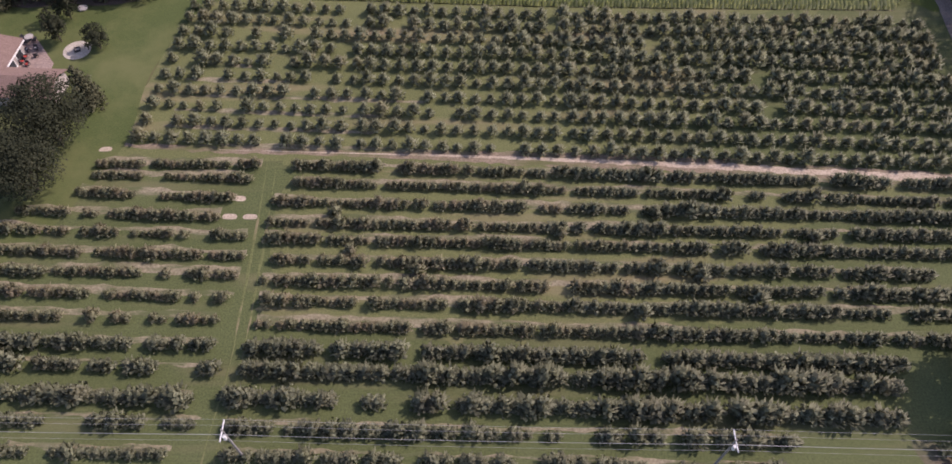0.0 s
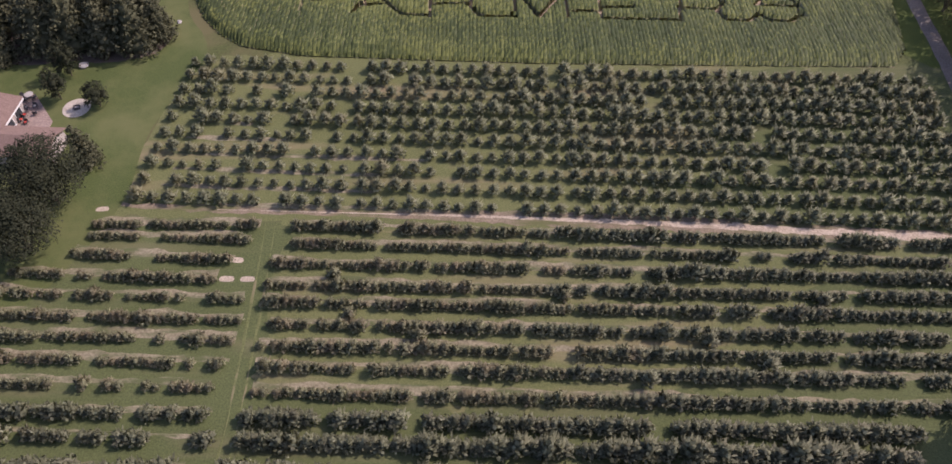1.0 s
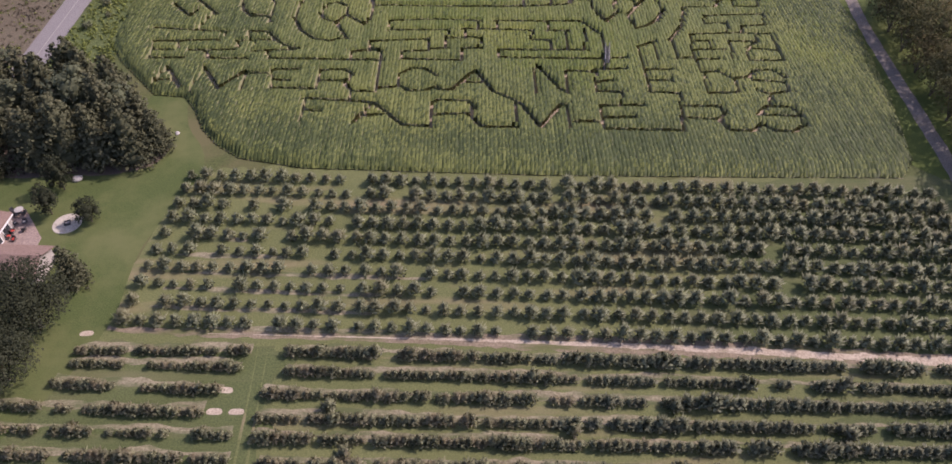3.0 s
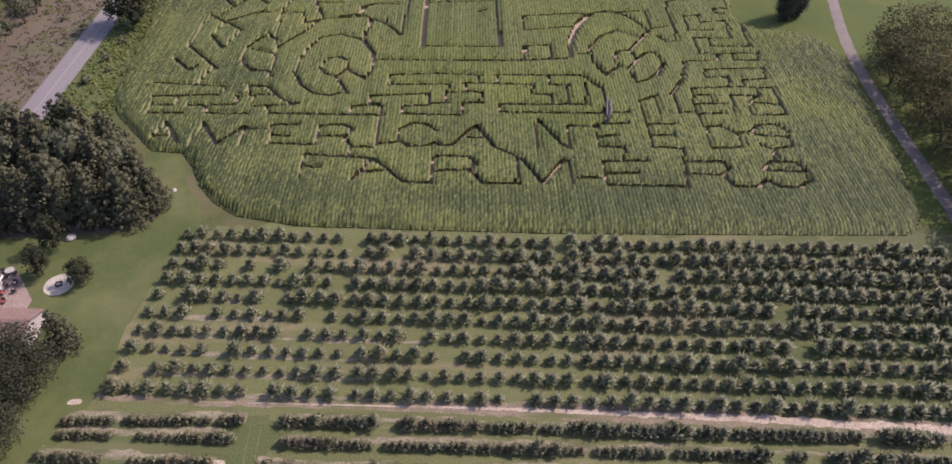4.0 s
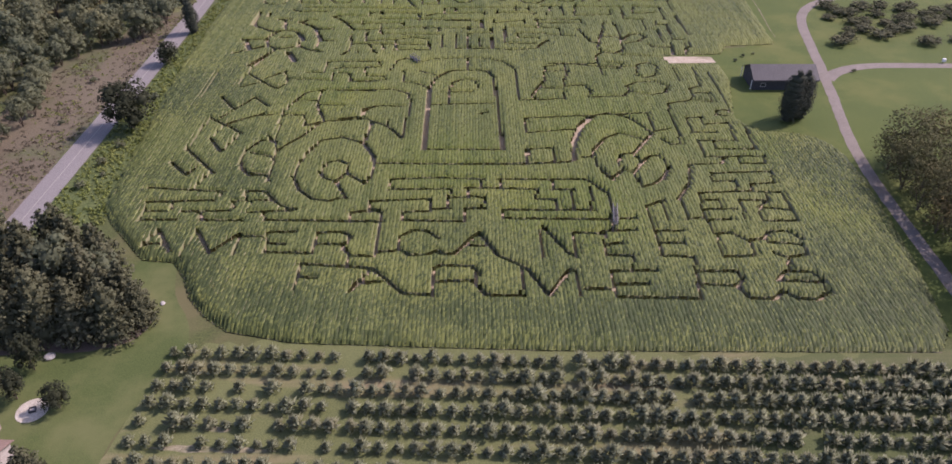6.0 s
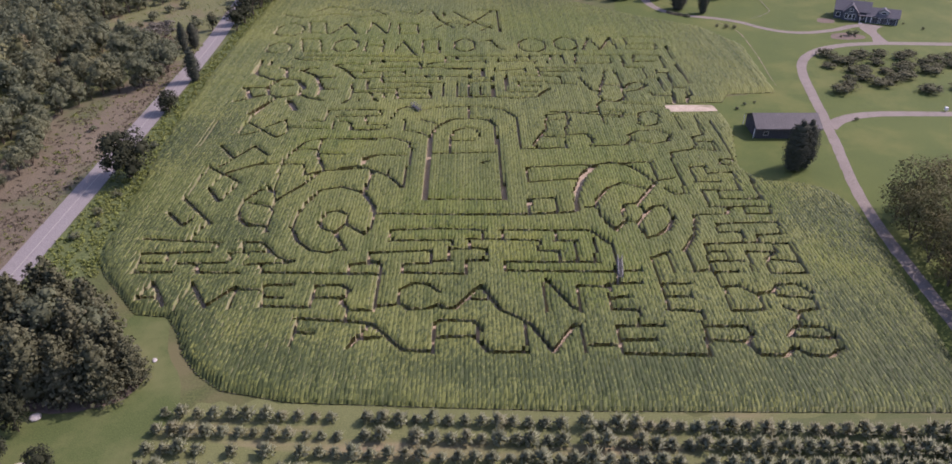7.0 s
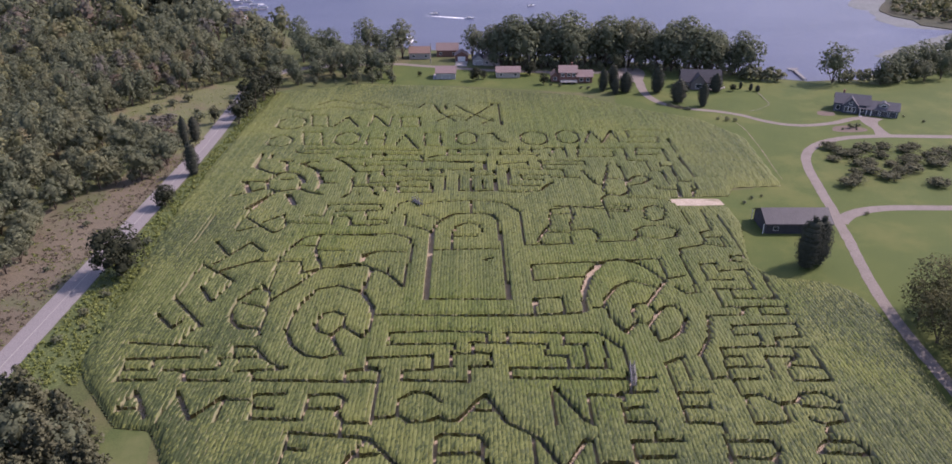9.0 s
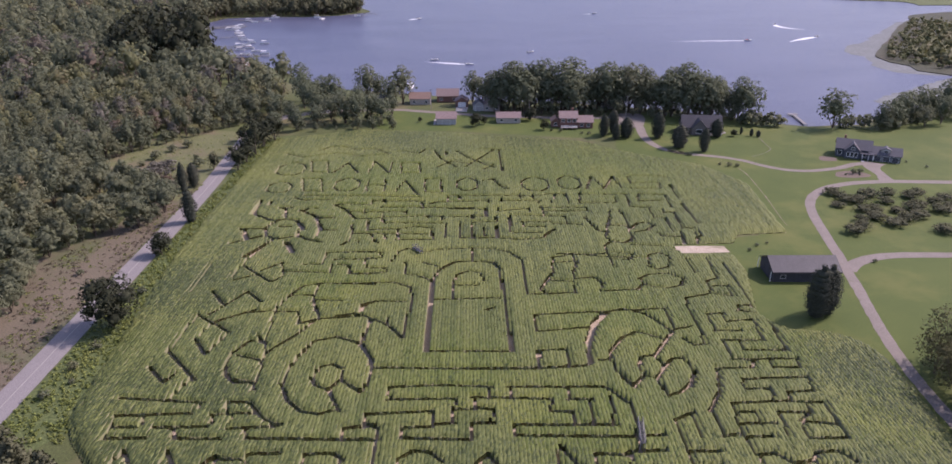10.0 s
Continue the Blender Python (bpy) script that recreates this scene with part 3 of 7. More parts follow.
sheet("lawn", [(-56, 72), (-55, 92), (-50, 112), (-56, 124), (-59, 133), (-66, 134), (-70, 116), (-112, 108), (-112, 50), (-72, 50)], 0.014, M_LAWN, "smooth green house lawn beside the orchard", 0.4, 3)
sheet("lawn", [(52, 229), (66, 222), (66, 216), (60, 194), (66, 178), (80, 172), (83, 150), (79, 112), (95, 112), (100, 150), (150, 150), (330, 200), (330, 330), (250, 384), (206, 374), (182, 364), (153, 361.5), (129, 372), (97, 388), (72, 386), (60, 340), (60, 325), (80, 304), (92, 284), (88, 243), (70, 236)], 0.014, M_LUSH, "wide mown green lawn round the driveways", 0.5, 5)
sheet("lawn", [(-44, 362), (-46, 394), (-4, 388), (20, 384), (70, 376), (72, 352), (45, 346), (17, 352), (-17, 358)], 0.012, M_LUSH, "green lawn between the maize and the lakeside houses", 0.5, 4)
sheet("dry_verge", [(-99, 140), (-99, 172), (-99, 250), (-100, 290), (-108, 290), (-112, 262), (-116, 240), (-124, 228), (-124, 205), (-124, 185), (-120, 140)], 0.014, M_VERGE, "dry brown mown verge along the road", 1.2, 5)
sheet("meadow", [(-99.5, 278), (-101, 330), (-106, 356), (-122, 360), (-142, 345), (-154, 318), (-152, 296), (-126, 280), (-112, 270)], 0.016, M_ROUGH, "rough meadow clearing between road and wood", 1.0, 4)
sheet("weedy_bank", [(-92, 145), (-92, 172), (-92, 250), (-92, 300), (-88, 345), (-78, 348), (-84, 300), (-84, 230), (-80, 190), (-78, 150)], 0.018, M_WEEDS, "green weedy bank beside the road", 0.8, 4)
sheet("mulch_bed", [(-57.6, 117), (-59, 113.4), (-61.5, 111.2), (-68, 109.6), (-74, 110), (-84, 109), (-100, 112), (-101, 130), (-88, 133), (-74, 132), (-66, 128), (-62, 123)], 0.024, M_MULCH, "reddish bark mulch under the tree clump", 0.5, 2)
sheet("field_soil", FIELD, 0.020, M_SOIL, "bare tan soil of the maize field", 0.05, 2.0, rounded=False)
sheet("parking_pad", [(55, 226.4), (55.2, 231), (60, 231.2), (70.8, 231.2), (71.2, 226.6), (62, 226.2)], 0.030, M_SAND, "bare sandy entrance pad of the maze", 0.3, 1.5, rounded=False)

sheet("bare_patch", [(52.2, 28.4), (54.2, 28.7), (55.8, 27.6), (56.2, 25.2), (53.6, 25.0)], 0.022, M_VERGE, "bare brown patch at the orchard's end", 0.4, 0.8)
# ---- roads and tracks ----
ribbon("road", [(-95.2, -40), (-95.4, 120), (-95.6, 230), (-96.5, 285), (-99, 330), (-100, 360), (-92, 384), (-70, 396)], 6.3, 0.03, M_ASPHALT, "worn grey country road", 0.12)
ribbon("road_line", [(-95.2, -40), (-95.4, 120), (-95.6, 230), (-96.5, 285), (-99, 330)], 0.22, 0.068, M_LINE, "faded white centre line of the road", 0.03)
ribbon("gravel_lane", [(-70, 396), (-40, 398), (-28, 395), (-4, 388), (14, 384), (46, 380), (70, 381)], 4.0, 0.034, M_GRAVEL, "pale gravel lane behind the lakeside houses", 0.3)
ribbon("driveway", [(84.5, 60), (85.2, 97), (86.2, 111), (86.8, 124), (87.5, 139.5), (88.3, 155), (89.5, 168), (91.3, 180), (94.2, 193), (96.6, 203), (98.9, 214), (101, 222.6), (103, 233), (105.3, 244.2), (107.6, 254.8), (111, 265), (116.3, 273.5), (123.4, 280), (134, 284.8), (143.6, 286.2), (152.7, 286.5), (170, 285.6), (240, 282)], [3.2, 3.0, 2.9, 2.8, 2.8, 3.0, 3.2, 3.4, 3.4, 3.2, 3.0], 0.034, M_GRAVEL, "pinkish gravel driveway between maize and lawn", 0.25)
ribbon("driveway", [(149, 287), (150.6, 295), (151.5, 303), (155, 309)], [6, 3.6, 5, 9], 0.046, M_GRAVEL, "gravel forecourt of the grey lake house", 0.25)
ribbon("driveway", [(153, 308), (147, 307), (138, 302.2), (127.5, 299.4), (118.5, 300.2), (111.2, 305), (104.8, 312.5), (96.4, 317.6), (85.5, 321.6), (77.5, 328.6), (74, 340), (74, 352), (75, 366), (70, 381)], [3.4, 2.8, 2.8, 2.8, 3.0, 3.6, 4.2, 5.0], 0.038, M_GRAVEL, "curving gravel driveway past the lakeside evergreens", 0.25)
ribbon("driveway", [(99.5, 214.5), (102.5, 218), (106, 220.5), (111, 222.7), (118.4, 224), (132, 223.9), (170, 223), (230, 222)], [4.0, 3.4, 2.8, 2.4, 2.4], 0.042, M_GRAVEL, "gravel side drive across the lawn", 0.2)
ribbon("farm_track", [(-40, 74.8), (-26, 74.3), (-13, 73.85), (0, 73.4), (20, 72.4), (39, 71.3), (57, 69.9), (71, 68.7), (84, 67.4)], [0.12, 0.4, 0.9, 1.7, 2.0, 2.0, 1.9], 0.026, M_SAND, "sandy farm track between the orchard blocks", 0.5, 1.2)
ribbon("track_margin", [(-55, 75.7), (-44, 75.1), (-36, 74.7), (-17, 74.0), (0, 73.4), (20, 72.4), (39, 71.3), (57, 69.9), (71, 68.7), (84, 67.4)], [0.6, 1.5, 1.2, 2.2, 2.8, 3.0, 3.0, 2.6, 2.4], 0.020, M_DUST, "dry trampled margin of the farm track", 0.6, 1.2)
ribbon("grass_lane", [(-31.3, 72.5), (-30.8, 57.3), (-30.7, 38.7), (-31.5, 27.8), (-32, 10)], [3.4, 2.4, 2.2, 2.4], 0.016, M_MOWN, "mown grass lane through the orchard", 0.3)


# ---- the maize maze ----
TRENCHES = []


def trench(*pts, wide=1.2):
    for a, b in zip(pts, pts[1:]):
        dx, dy = abs(b[0] - a[0]), abs(b[1] - a[1])
        lean = min(dx, dy) > 0.25 * math.hypot(dx, dy)
        r = 0.42 * min(wide, 2.4) if lean else 0.46 * min(wide, 1.9) if dx > dy else 0.30 * min(wide, 2.6)
        TRENCHES.append((*a, *b, r))


def loop(x, y, w, h, wide=1.2, n=10):
    """A round path."""
    trench(*[(x + w / 2 * math.cos(i * math.tau / n), y + h / 2 * math.sin(i * math.tau / n)) for i in range(n + 1)], wide=wide)


# word america
trench((-66.5, 137.7), (-65, 142.6), (-60.7, 135.6))
trench((-65.7, 137.8), (-62.1, 137.8))
trench((-58, 134.2), (-57.2, 142.3), (-52.6, 134.8), (-48.3, 141.1), (-47.6, 134.1))
trench((-48.3, 141.1), (-46.8, 140), (-42.8, 140))
trench((-37.1, 141.6), (-42.7, 141.4), (-42.3, 135), (-33.3, 134.6))
trench((-42.1, 137.8), (-38.5, 137.5))
trench((-32.7, 134.9), (-32.7, 141.3), (-27.6, 141.5), (-26, 139.8), (-26.9, 137.3), (-32.3, 137.7))
trench((-26.8, 136.2), (-25.6, 133.8), (-21.4, 133.6))
trench((-20.6, 147.9), (-20.6, 133.2))
trench((-8.4, 139.1), (-10.7, 141.5), (-13.7, 141.9), (-16.2, 139.9), (-16.1, 136.1), (-14.1, 133.8), (-10.8, 133.8), (-8.5, 135.2), (-8, 134.1), (-5.4, 133.9), (-1.8, 139.4), (-0.4, 141), (3, 133.6), (6, 131.4), (7.7, 130))
trench((-3.1, 136.7), (0.3, 136.4))
trench((-20.3, 135), (-17.2, 135), (-16.1, 136.1))
# word needs
trench((11.9, 132.8), (12.2, 143.3))
trench((12.6, 142.9), (17.1, 133.5))
trench((18.2, 132.7), (18.5, 140.8), (24.4, 140.3))
trench((31, 141.4), (24.6, 141.1), (24, 133.3), (29, 133.1), (28.4, 128.9))
trench((24.4, 136.7), (27.7, 137.1))
trench((40.5, 140.9), (35, 141), (35, 149.5))
trench((39.5, 136.9), (34.9, 137))
trench((40.6, 132.5), (34.5, 133.2), (35, 141))
trench((35.1, 150), (38.8, 152), (38.4, 144.6))
trench((46, 146.4), (46.8, 139), (46.4, 132.7), (51.8, 132.9), (53, 133.4), (52.6, 137.7), (50, 140.3), (47.1, 139.9))
trench((52.6, 137.7), (56.2, 138.5), (57.8, 140.7), (61.7, 140.7), (63.3, 138))
trench((56.5, 137.2), (62.6, 136.3), (63, 133.3), (58.6, 132.2), (56.3, 133.8))
# word farmers
trench((-21, 129.8), (-25.9, 130.5), (-34.5, 131.3), (-34.4, 123.8))
trench((-34.4, 127.4), (-30.6, 127.1))
trench((-25.8, 133.8), (-25.6, 129.9))
trench((-24.2, 123.1), (-21.3, 128.9))
trench((-23.9, 130.3), (-20.4, 129.6), (-14.4, 122.6), (-9.4, 122.2))
trench((-22.8, 125.6), (-18.9, 125.9))
trench((-9.1, 121.6), (-9, 129.8), (-7.9, 130.5), (-1.9, 130.1), (-0.6, 128), (-1.5, 126), (-8.2, 125.8))
trench((-1.1, 125), (0.6, 121.8), (7.1, 121.7), (7.2, 129.7))
trench((8.4, 129.6), (11.9, 121.7), (16.3, 128.9), (17.6, 128.9), (17.5, 121.6))
trench((18.5, 123.5), (23.7, 123.5))
trench((32.4, 128.6), (24.2, 128.6), (23.9, 121.3), (38.8, 120.8), (40.5, 131.9))
trench((24, 124.8), (30.5, 124.8))
trench((40.2, 128.4), (47.6, 128.3), (48.2, 126.4), (46.7, 124.2), (39.7, 124.7))
trench((46.7, 123.5), (47.9, 120.7), (52.3, 120.6), (54.3, 122.7))
trench((58.3, 131), (57.5, 128.2))
trench((54.4, 125.6), (56.7, 128.2), (61.2, 127.8), (62.9, 125.5))
trench((54.7, 125.6), (62.4, 124.8), (62.5, 122.3), (59.8, 120.2), (56.1, 120.6), (54.3, 122.7))
# left block
trench((-72.3, 158), (-62.3, 157), (-55.7, 156.5))
trench((-60.9, 163.9), (-62.6, 157.9))
trench((-71.1, 152.4), (-57.1, 153.1))
trench((-70.5, 150.3), (-70.2, 145.9), (-62.4, 146))
trench((-70, 149.1), (-65.1, 149.2))
trench((-65.5, 152.3), (-64.8, 150.2))
trench((-62, 149), (-52.6, 149))
trench((-51.9, 150.1), (-52.6, 152.6), (-49.4, 153))
trench((-50.1, 153), (-51, 156.5), (-46.6, 156.4), (-43.3, 152.1), (-40.4, 149.6), (-39, 149.6))
trench((-49.4, 153), (-45, 152.9))
trench((-49.1, 153), (-48.5, 150.5))
trench((-48.6, 148.4), (-39.8, 148.9))
trench((-58.1, 148.5), (-57.4, 145.8), (-49.2, 145.5))
trench((-45.1, 148.4), (-44.4, 145.6), (-21.4, 145))
trench((-27, 145.4), (-27.1, 148.2), (-21.8, 149.4))
trench((-23.4, 152.3), (-23.1, 150.2))
trench((-56.2, 156.5), (-55.7, 154.8))
# middle block
trench((-22.7, 167.8), (-3.9, 167), (10.9, 167.1), (20.1, 167.9))
trench((-19.4, 156.8), (-19.8, 161), (-9.1, 161.4), (0.5, 160.7), (0.5, 157.3), (4.2, 157), (4.4, 160.7), (23.7, 160.5), (27.4, 155.1), (27.4, 149.1), (26.8, 141.5))
trench((-19.4, 156.8), (-6.5, 156.9), (-6.7, 149.5), (-10.5, 149.1), (-10.9, 153.1), (-23.2, 152.4), (-23.1, 149.2), (-20.5, 148.3), (-20.2, 145.3), (-25.9, 145.2))
trench((-26.4, 148.4), (-22.8, 148.8))
trench((-16.1, 145.2), (-16.4, 148.3), (-10.7, 148.5))
trench((-16.2, 145.4), (-3.3, 144.7), (-3, 149.4), (0.6, 149.4), (0.7, 153.5), (-3, 154), (-2.8, 157.3), (0.5, 157))
trench((-6.5, 153.6), (-3, 153.5))
trench((4.2, 157), (12.3, 156.7), (12, 152.9), (16.2, 152.7), (15.7, 148.8), (4.7, 148.9), (4.5, 145.9), (26.7, 145.2))
trench((15.7, 148.8), (23.5, 148.7), (24, 157.5))
trench((15.8, 159.6), (15.8, 156.6), (20.1, 156.4), (19.6, 148.7))
trench((26.7, 145.2), (31.6, 145.6))
trench((-24.3, 168.1), (-6.3, 167.1), (14.5, 167.7))
trench((11.6, 174.5), (11.3, 167.8))
# left wheel
trench((-41.1, 161.1), (-41.7, 166.3), (-40.3, 172.8), (-38.3, 178.8), (-33.5, 180.3), (-28, 177.6), (-24.9, 171.7), (-24, 164.4))
trench((-28, 177.6), (-26.7, 188.3))
trench((-41.5, 169.6), (-41.7, 162.8), (-39.6, 157.2), (-35.9, 153.3), (-32.3, 152.4), (-30.3, 153.6))
trench((-36.1, 164.6), (-35, 168.5), (-32.5, 169.5), (-30.4, 168), (-29.9, 164.1), (-31.9, 160.3), (-34.9, 161.8), (-36.1, 164.6))
trench((-31.9, 160.3), (-28.6, 153.2))
trench((-29.8, 163.6), (-25.2, 159.3), (-24.1, 163.5), (-24.5, 169.5))
trench((-54.5, 168.8), (-54, 165.8), (-51.4, 162.9), (-47.4, 163.3), (-47.4, 169.7))
trench((-47.7, 163.3), (-46.8, 160.5))
# right wheel
trench((23.9, 169.8), (26.3, 170.3), (27.4, 173.8), (30.6, 179.1), (34.2, 181.3), (37.3, 180.1), (39.6, 178.5))
trench((26.5, 169.8), (27.6, 164), (29.4, 160.4), (32.1, 164), (32.8, 165.4))
trench((32, 167.8), (33.4, 171.2), (36.1, 171.7), (37.6, 167.7), (35, 163.5), (32.6, 164), (32, 167.8))
trench((34.9, 163), (35.5, 159))
trench((37.6, 167.7), (39.4, 170.2), (42.1, 170.6), (43.2, 165.8), (40.9, 160.2))
trench((10.3, 167.1), (6.3, 167.6))
trench((42.4, 181.2), (36.4, 171.7), wide=1.4)
trench((22.2, 168.9), (22.8, 177), (25.6, 185.9), (29.1, 190.6), wide=2.4)
trench((29.1, 190.6), (33.4, 192.4), (38.1, 189.9), (40.6, 185.7), (42.5, 181.7))
trench((29.9, 160.1), (27.6, 164.7))
trench((34.7, 162.3), (35.5, 157.3), (38.2, 158.4), (41.9, 162.3))
# door
trench((-13, 174), (-13.1, 196.3), (-13.1, 208.3), (-11.6, 214.1), (-7.8, 218.8), (-2.6, 219.4), (3.1, 218.7), (4.7, 214.6), (5.3, 193.8), wide=1.5)
trench((5.3, 193.8), (5.7, 174.1), wide=1.7)
trench((5.7, 173.8), (-13, 174))
trench((-12.9, 197.6), (3.9, 198.1))
trench((-7.9, 198.5), (-7.8, 206.9), (-6.5, 211.4), (-3.7, 213.3), (-0.4, 212), (0.4, 206.9))
trench((-7.5, 205.1), (-1, 205))
trench((0.4, 192.2), (2.5, 193.3))
trench((-25, 219), (-23.3, 226.1), (-20.5, 228.3), (-16.1, 225.3), (-11.5, 227.4), (-2.6, 228.1), (3.4, 227.3), (8, 225), (11, 220), (10.9, 200.1), (17.5, 200))
trench((-2.3, 227.3), (-2.3, 219.4))
trench((-21, 218.9), (-20.4, 211.6), (-15.9, 210.2), (-13, 207.6))
trench((-16.4, 218.9), (-11.7, 216.1))
# hood
trench((-37.5, 206.6), (-22.8, 207.1), (-18.8, 204.6), (-17.7, 199.8), (-18.6, 179.5), (-22.5, 185.6), (-26.8, 188.7), (-31.1, 190.9), (-35, 189.9))
trench((-30.2, 192), (-30.1, 195.3), (-26.7, 197), (-19.3, 196.6))
trench((-26.5, 188.7), (-27.5, 177.7), (-24.6, 171.2), (-23.9, 165.2))
trench((-33.6, 180.7), (-27.9, 177.7))
trench((-23, 188.7), (-22.5, 185.6))
trench((-39.1, 217.8), (-36.2, 217), (-35, 212.4), (-25.8, 212.9), (-26.1, 215.6), (-31.5, 215.6), (-32.1, 221.2), (-39.7, 221.2))
trench((-32.2, 221.9), (-28.1, 221.8), (-28.2, 225.4), (-40.3, 225.5))
trench((-28.1, 205.9), (-42.1, 206.7), (-46.3, 204.8), (-48.6, 199.1), (-50.1, 193.1), (-49.3, 179.9), (-47.9, 173.9), (-47.1, 162))
trench((-47.6, 199.7), (-42.7, 200.3))
trench((-42.2, 206.1), (-42.2, 197.8), (-39.2, 189.5), (-42.5, 181.9), (-46.1, 176.8), (-47.7, 173.9))
trench((-41.7, 197.8), (-34.9, 197.1))
trench((-50, 192.5), (-56.7, 191.4), (-62.8, 188.1))
trench((-49.3, 191.9), (-44.4, 191.9), (-43.3, 186.2), (-40, 188.4), (-29.5, 189.4))
trench((-49.5, 178.9), (-52.6, 178.9), (-54.9, 174), (-54.8, 168.3), (-52.8, 164.2), (-47.8, 163.3))
trench((-53.6, 173), (-47.7, 171))
trench((-51.1, 181), (-49.3, 177.9))
trench((-29.8, 191.7), (-28.6, 195.3), (-27, 196.4))
# slanted signs
trench((-68.7, 203.1), (-63.1, 195), (-59.5, 202.4), (-54.7, 196.7))
trench((-63.1, 195), (-65.5, 191))
trench((-68.2, 191), (-63.5, 187), (-55, 193.2))
trench((-63.5, 187), (-65.1, 180.1), (-60.9, 173.5), (-58.4, 182.6), (-62.3, 186.4))
trench((-68.2, 191), (-69.3, 175.1), (-59.7, 163.9))
trench((-70.9, 168.9), (-65.8, 163.1), (-64.4, 166.6))
trench((-66.1, 210.4), (-65.4, 221), (-61.3, 234.4))
trench((-65.2, 218.1), (-59.6, 212.3), (-55, 207.5), (-52.8, 210.9), (-54.6, 219.4), (-59.5, 214.4))
trench((-65.2, 209), (-59.6, 212.3))
trench((-53.1, 213.7), (-40.4, 212.8), (-40.9, 217.8))
trench((-48.2, 217.9), (-43.9, 217.9), (-43.3, 225.4), (-30.3, 226))
trench((-40.7, 220.8), (-29.8, 221.4))
trench((-36.2, 217.1), (-35.3, 212.1), (-28.7, 212))
trench((-74.2, 218.9), (-74.2, 202.5), wide=1.2)
# right block
trench((47.4, 154.5), (46.3, 148.4), (46.6, 143.6), (46.8, 139))
trench((47.5, 154.7), (57.2, 155.2), (65.2, 154.8), (64.8, 144.3), (57.8, 144.4), (58.4, 149.2), (64.7, 148.2))
trench((58.4, 149.2), (61.3, 151.7), (61.9, 154.9))
trench((46.3, 148.4), (53.2, 148.5))
trench((46.9, 144.7), (51.5, 144.9))
trench((47.9, 151.9), (50.8, 151.8), (51, 148.8))
trench((54.9, 151.8), (61.3, 151.7))
trench((54.7, 151.3), (54.6, 144.9))
trench((52, 162.7), (65.6, 163.2), (65.1, 158.6), (59.7, 158.1), (59.1, 155.4))
trench((51.8, 162.2), (51.6, 159.3), (56.2, 159.3), (56, 155.2))
trench((48.3, 166.7), (55.7, 166.8), (57, 169.9), (60.3, 169.9), (59.9, 166.8), (65.6, 166.7), (66.1, 169.8), (60.3, 170.1))
trench((57, 169.9), (52.6, 170.2), (52.7, 177.7), (56.7, 177.7), (56.2, 173.7), (65.3, 173.2), (66.8, 189.8), (61.2, 191.4), (61.5, 193.7), (65.5, 193.7))
trench((53, 189.2), (52.5, 181.9), (58.3, 181.8))
trench((53.2, 189.6), (56.8, 189.9), (56.8, 186.1), (63, 186.8), (61.8, 177.6), (56.7, 177.7))
trench((48.3, 166.7), (46.2, 158.8), (42.4, 152.4), (42.5, 145), (45.7, 145.5))
trench((12, 189.6), (43.7, 192.3), (43.2, 182.3), (48, 183.9))
trench((12, 189.6), (12, 182), (23.6, 183.6))
trench((11.1, 167.5), (11.1, 174), (17.7, 174.5), (17.5, 167.9), (10.3, 167.1))
trench((17.5, 167.9), (21.7, 168.4))
trench((49.7, 196.6), (48.7, 176.2), (46, 175.7), (44.1, 178.9))
trench((49.8, 197.3), (57.3, 199.8))
# animals
trench((19.8, 222), (18.6, 212.1), (14.7, 202.9), (15.7, 200.2), (22.9, 200.8), (23.4, 204.9))
trench((21, 223.6), (25.6, 224), (25.9, 218), (24.3, 212.7), (24.4, 208.4), (29.4, 209), (30.8, 205.5), (29.8, 201.4), (39.2, 202), (41, 204.7))
trench((26.9, 223.5), (32.8, 223.4), (35.5, 224.2), (35.4, 219.4), (36, 214.8))
trench((35.9, 220.2), (40.6, 219.4), (42.6, 223.3), (36.9, 224.5))
trench((16.3, 207.8), (23, 207))
trench((20.1, 218.1), (25, 218.8))
trench((41, 208.2), (43.9, 210.3), (49.1, 211), (52.4, 208.1), (50.8, 203.9), (46.6, 202.6), (42, 204), (41, 208.2))
trench((46.4, 222.5), (50, 224.1), (52.1, 221.6), (50.7, 215.4), (47, 213.2), (45, 215.5), (46.6, 221.7))
trench((56.6, 220), (56.7, 211.6))
trench((62.3, 220.7), (61.3, 208), (58.2, 206.6), (57.3, 199.8), (62.2, 198.4), (62.6, 203.8), (59, 203.8))
trench((65.7, 216.8), (65.7, 194.5), (61.9, 193.3), (61.7, 190.8), (66.9, 190.2), (65.6, 173.4))
# sun figure
trench((-62.8, 250.2), (-65.6, 243.7), (-63.7, 237.5), (-59.8, 235.2), (-55, 237.3), (-54.5, 243.6), (-56.9, 249.3), (-62.8, 250.2), wide=1.8)
trench((-61.1, 244.5), (-58.3, 244.4), wide=1.8)
trench((-72.4, 255.5), (-64.5, 249.4), wide=1.8)
trench((-69.3, 266.5), (-69.1, 262.7), wide=1.8)
trench((-64.5, 260.4), (-61.6, 260.4), wide=1.8)
trench((-57.3, 257.1), (-55.5, 259.7), (-52.9, 259.7), wide=1.8)
trench((-57.5, 258), (-51.9, 252.6), (-48.9, 243.5), (-49.3, 235.7), wide=1.8)
trench((-52.9, 254.4), (-50, 250.9), (-46.3, 251.7), wide=1.8)
trench((-49.2, 246.7), (-48, 241.9), (-44, 241.5), wide=1.8)
trench((-53.8, 237.3), (-50.2, 234.3), (-46.6, 232.8), wide=1.8)
trench((-73, 243), (-66.3, 242.9), wide=1.8)
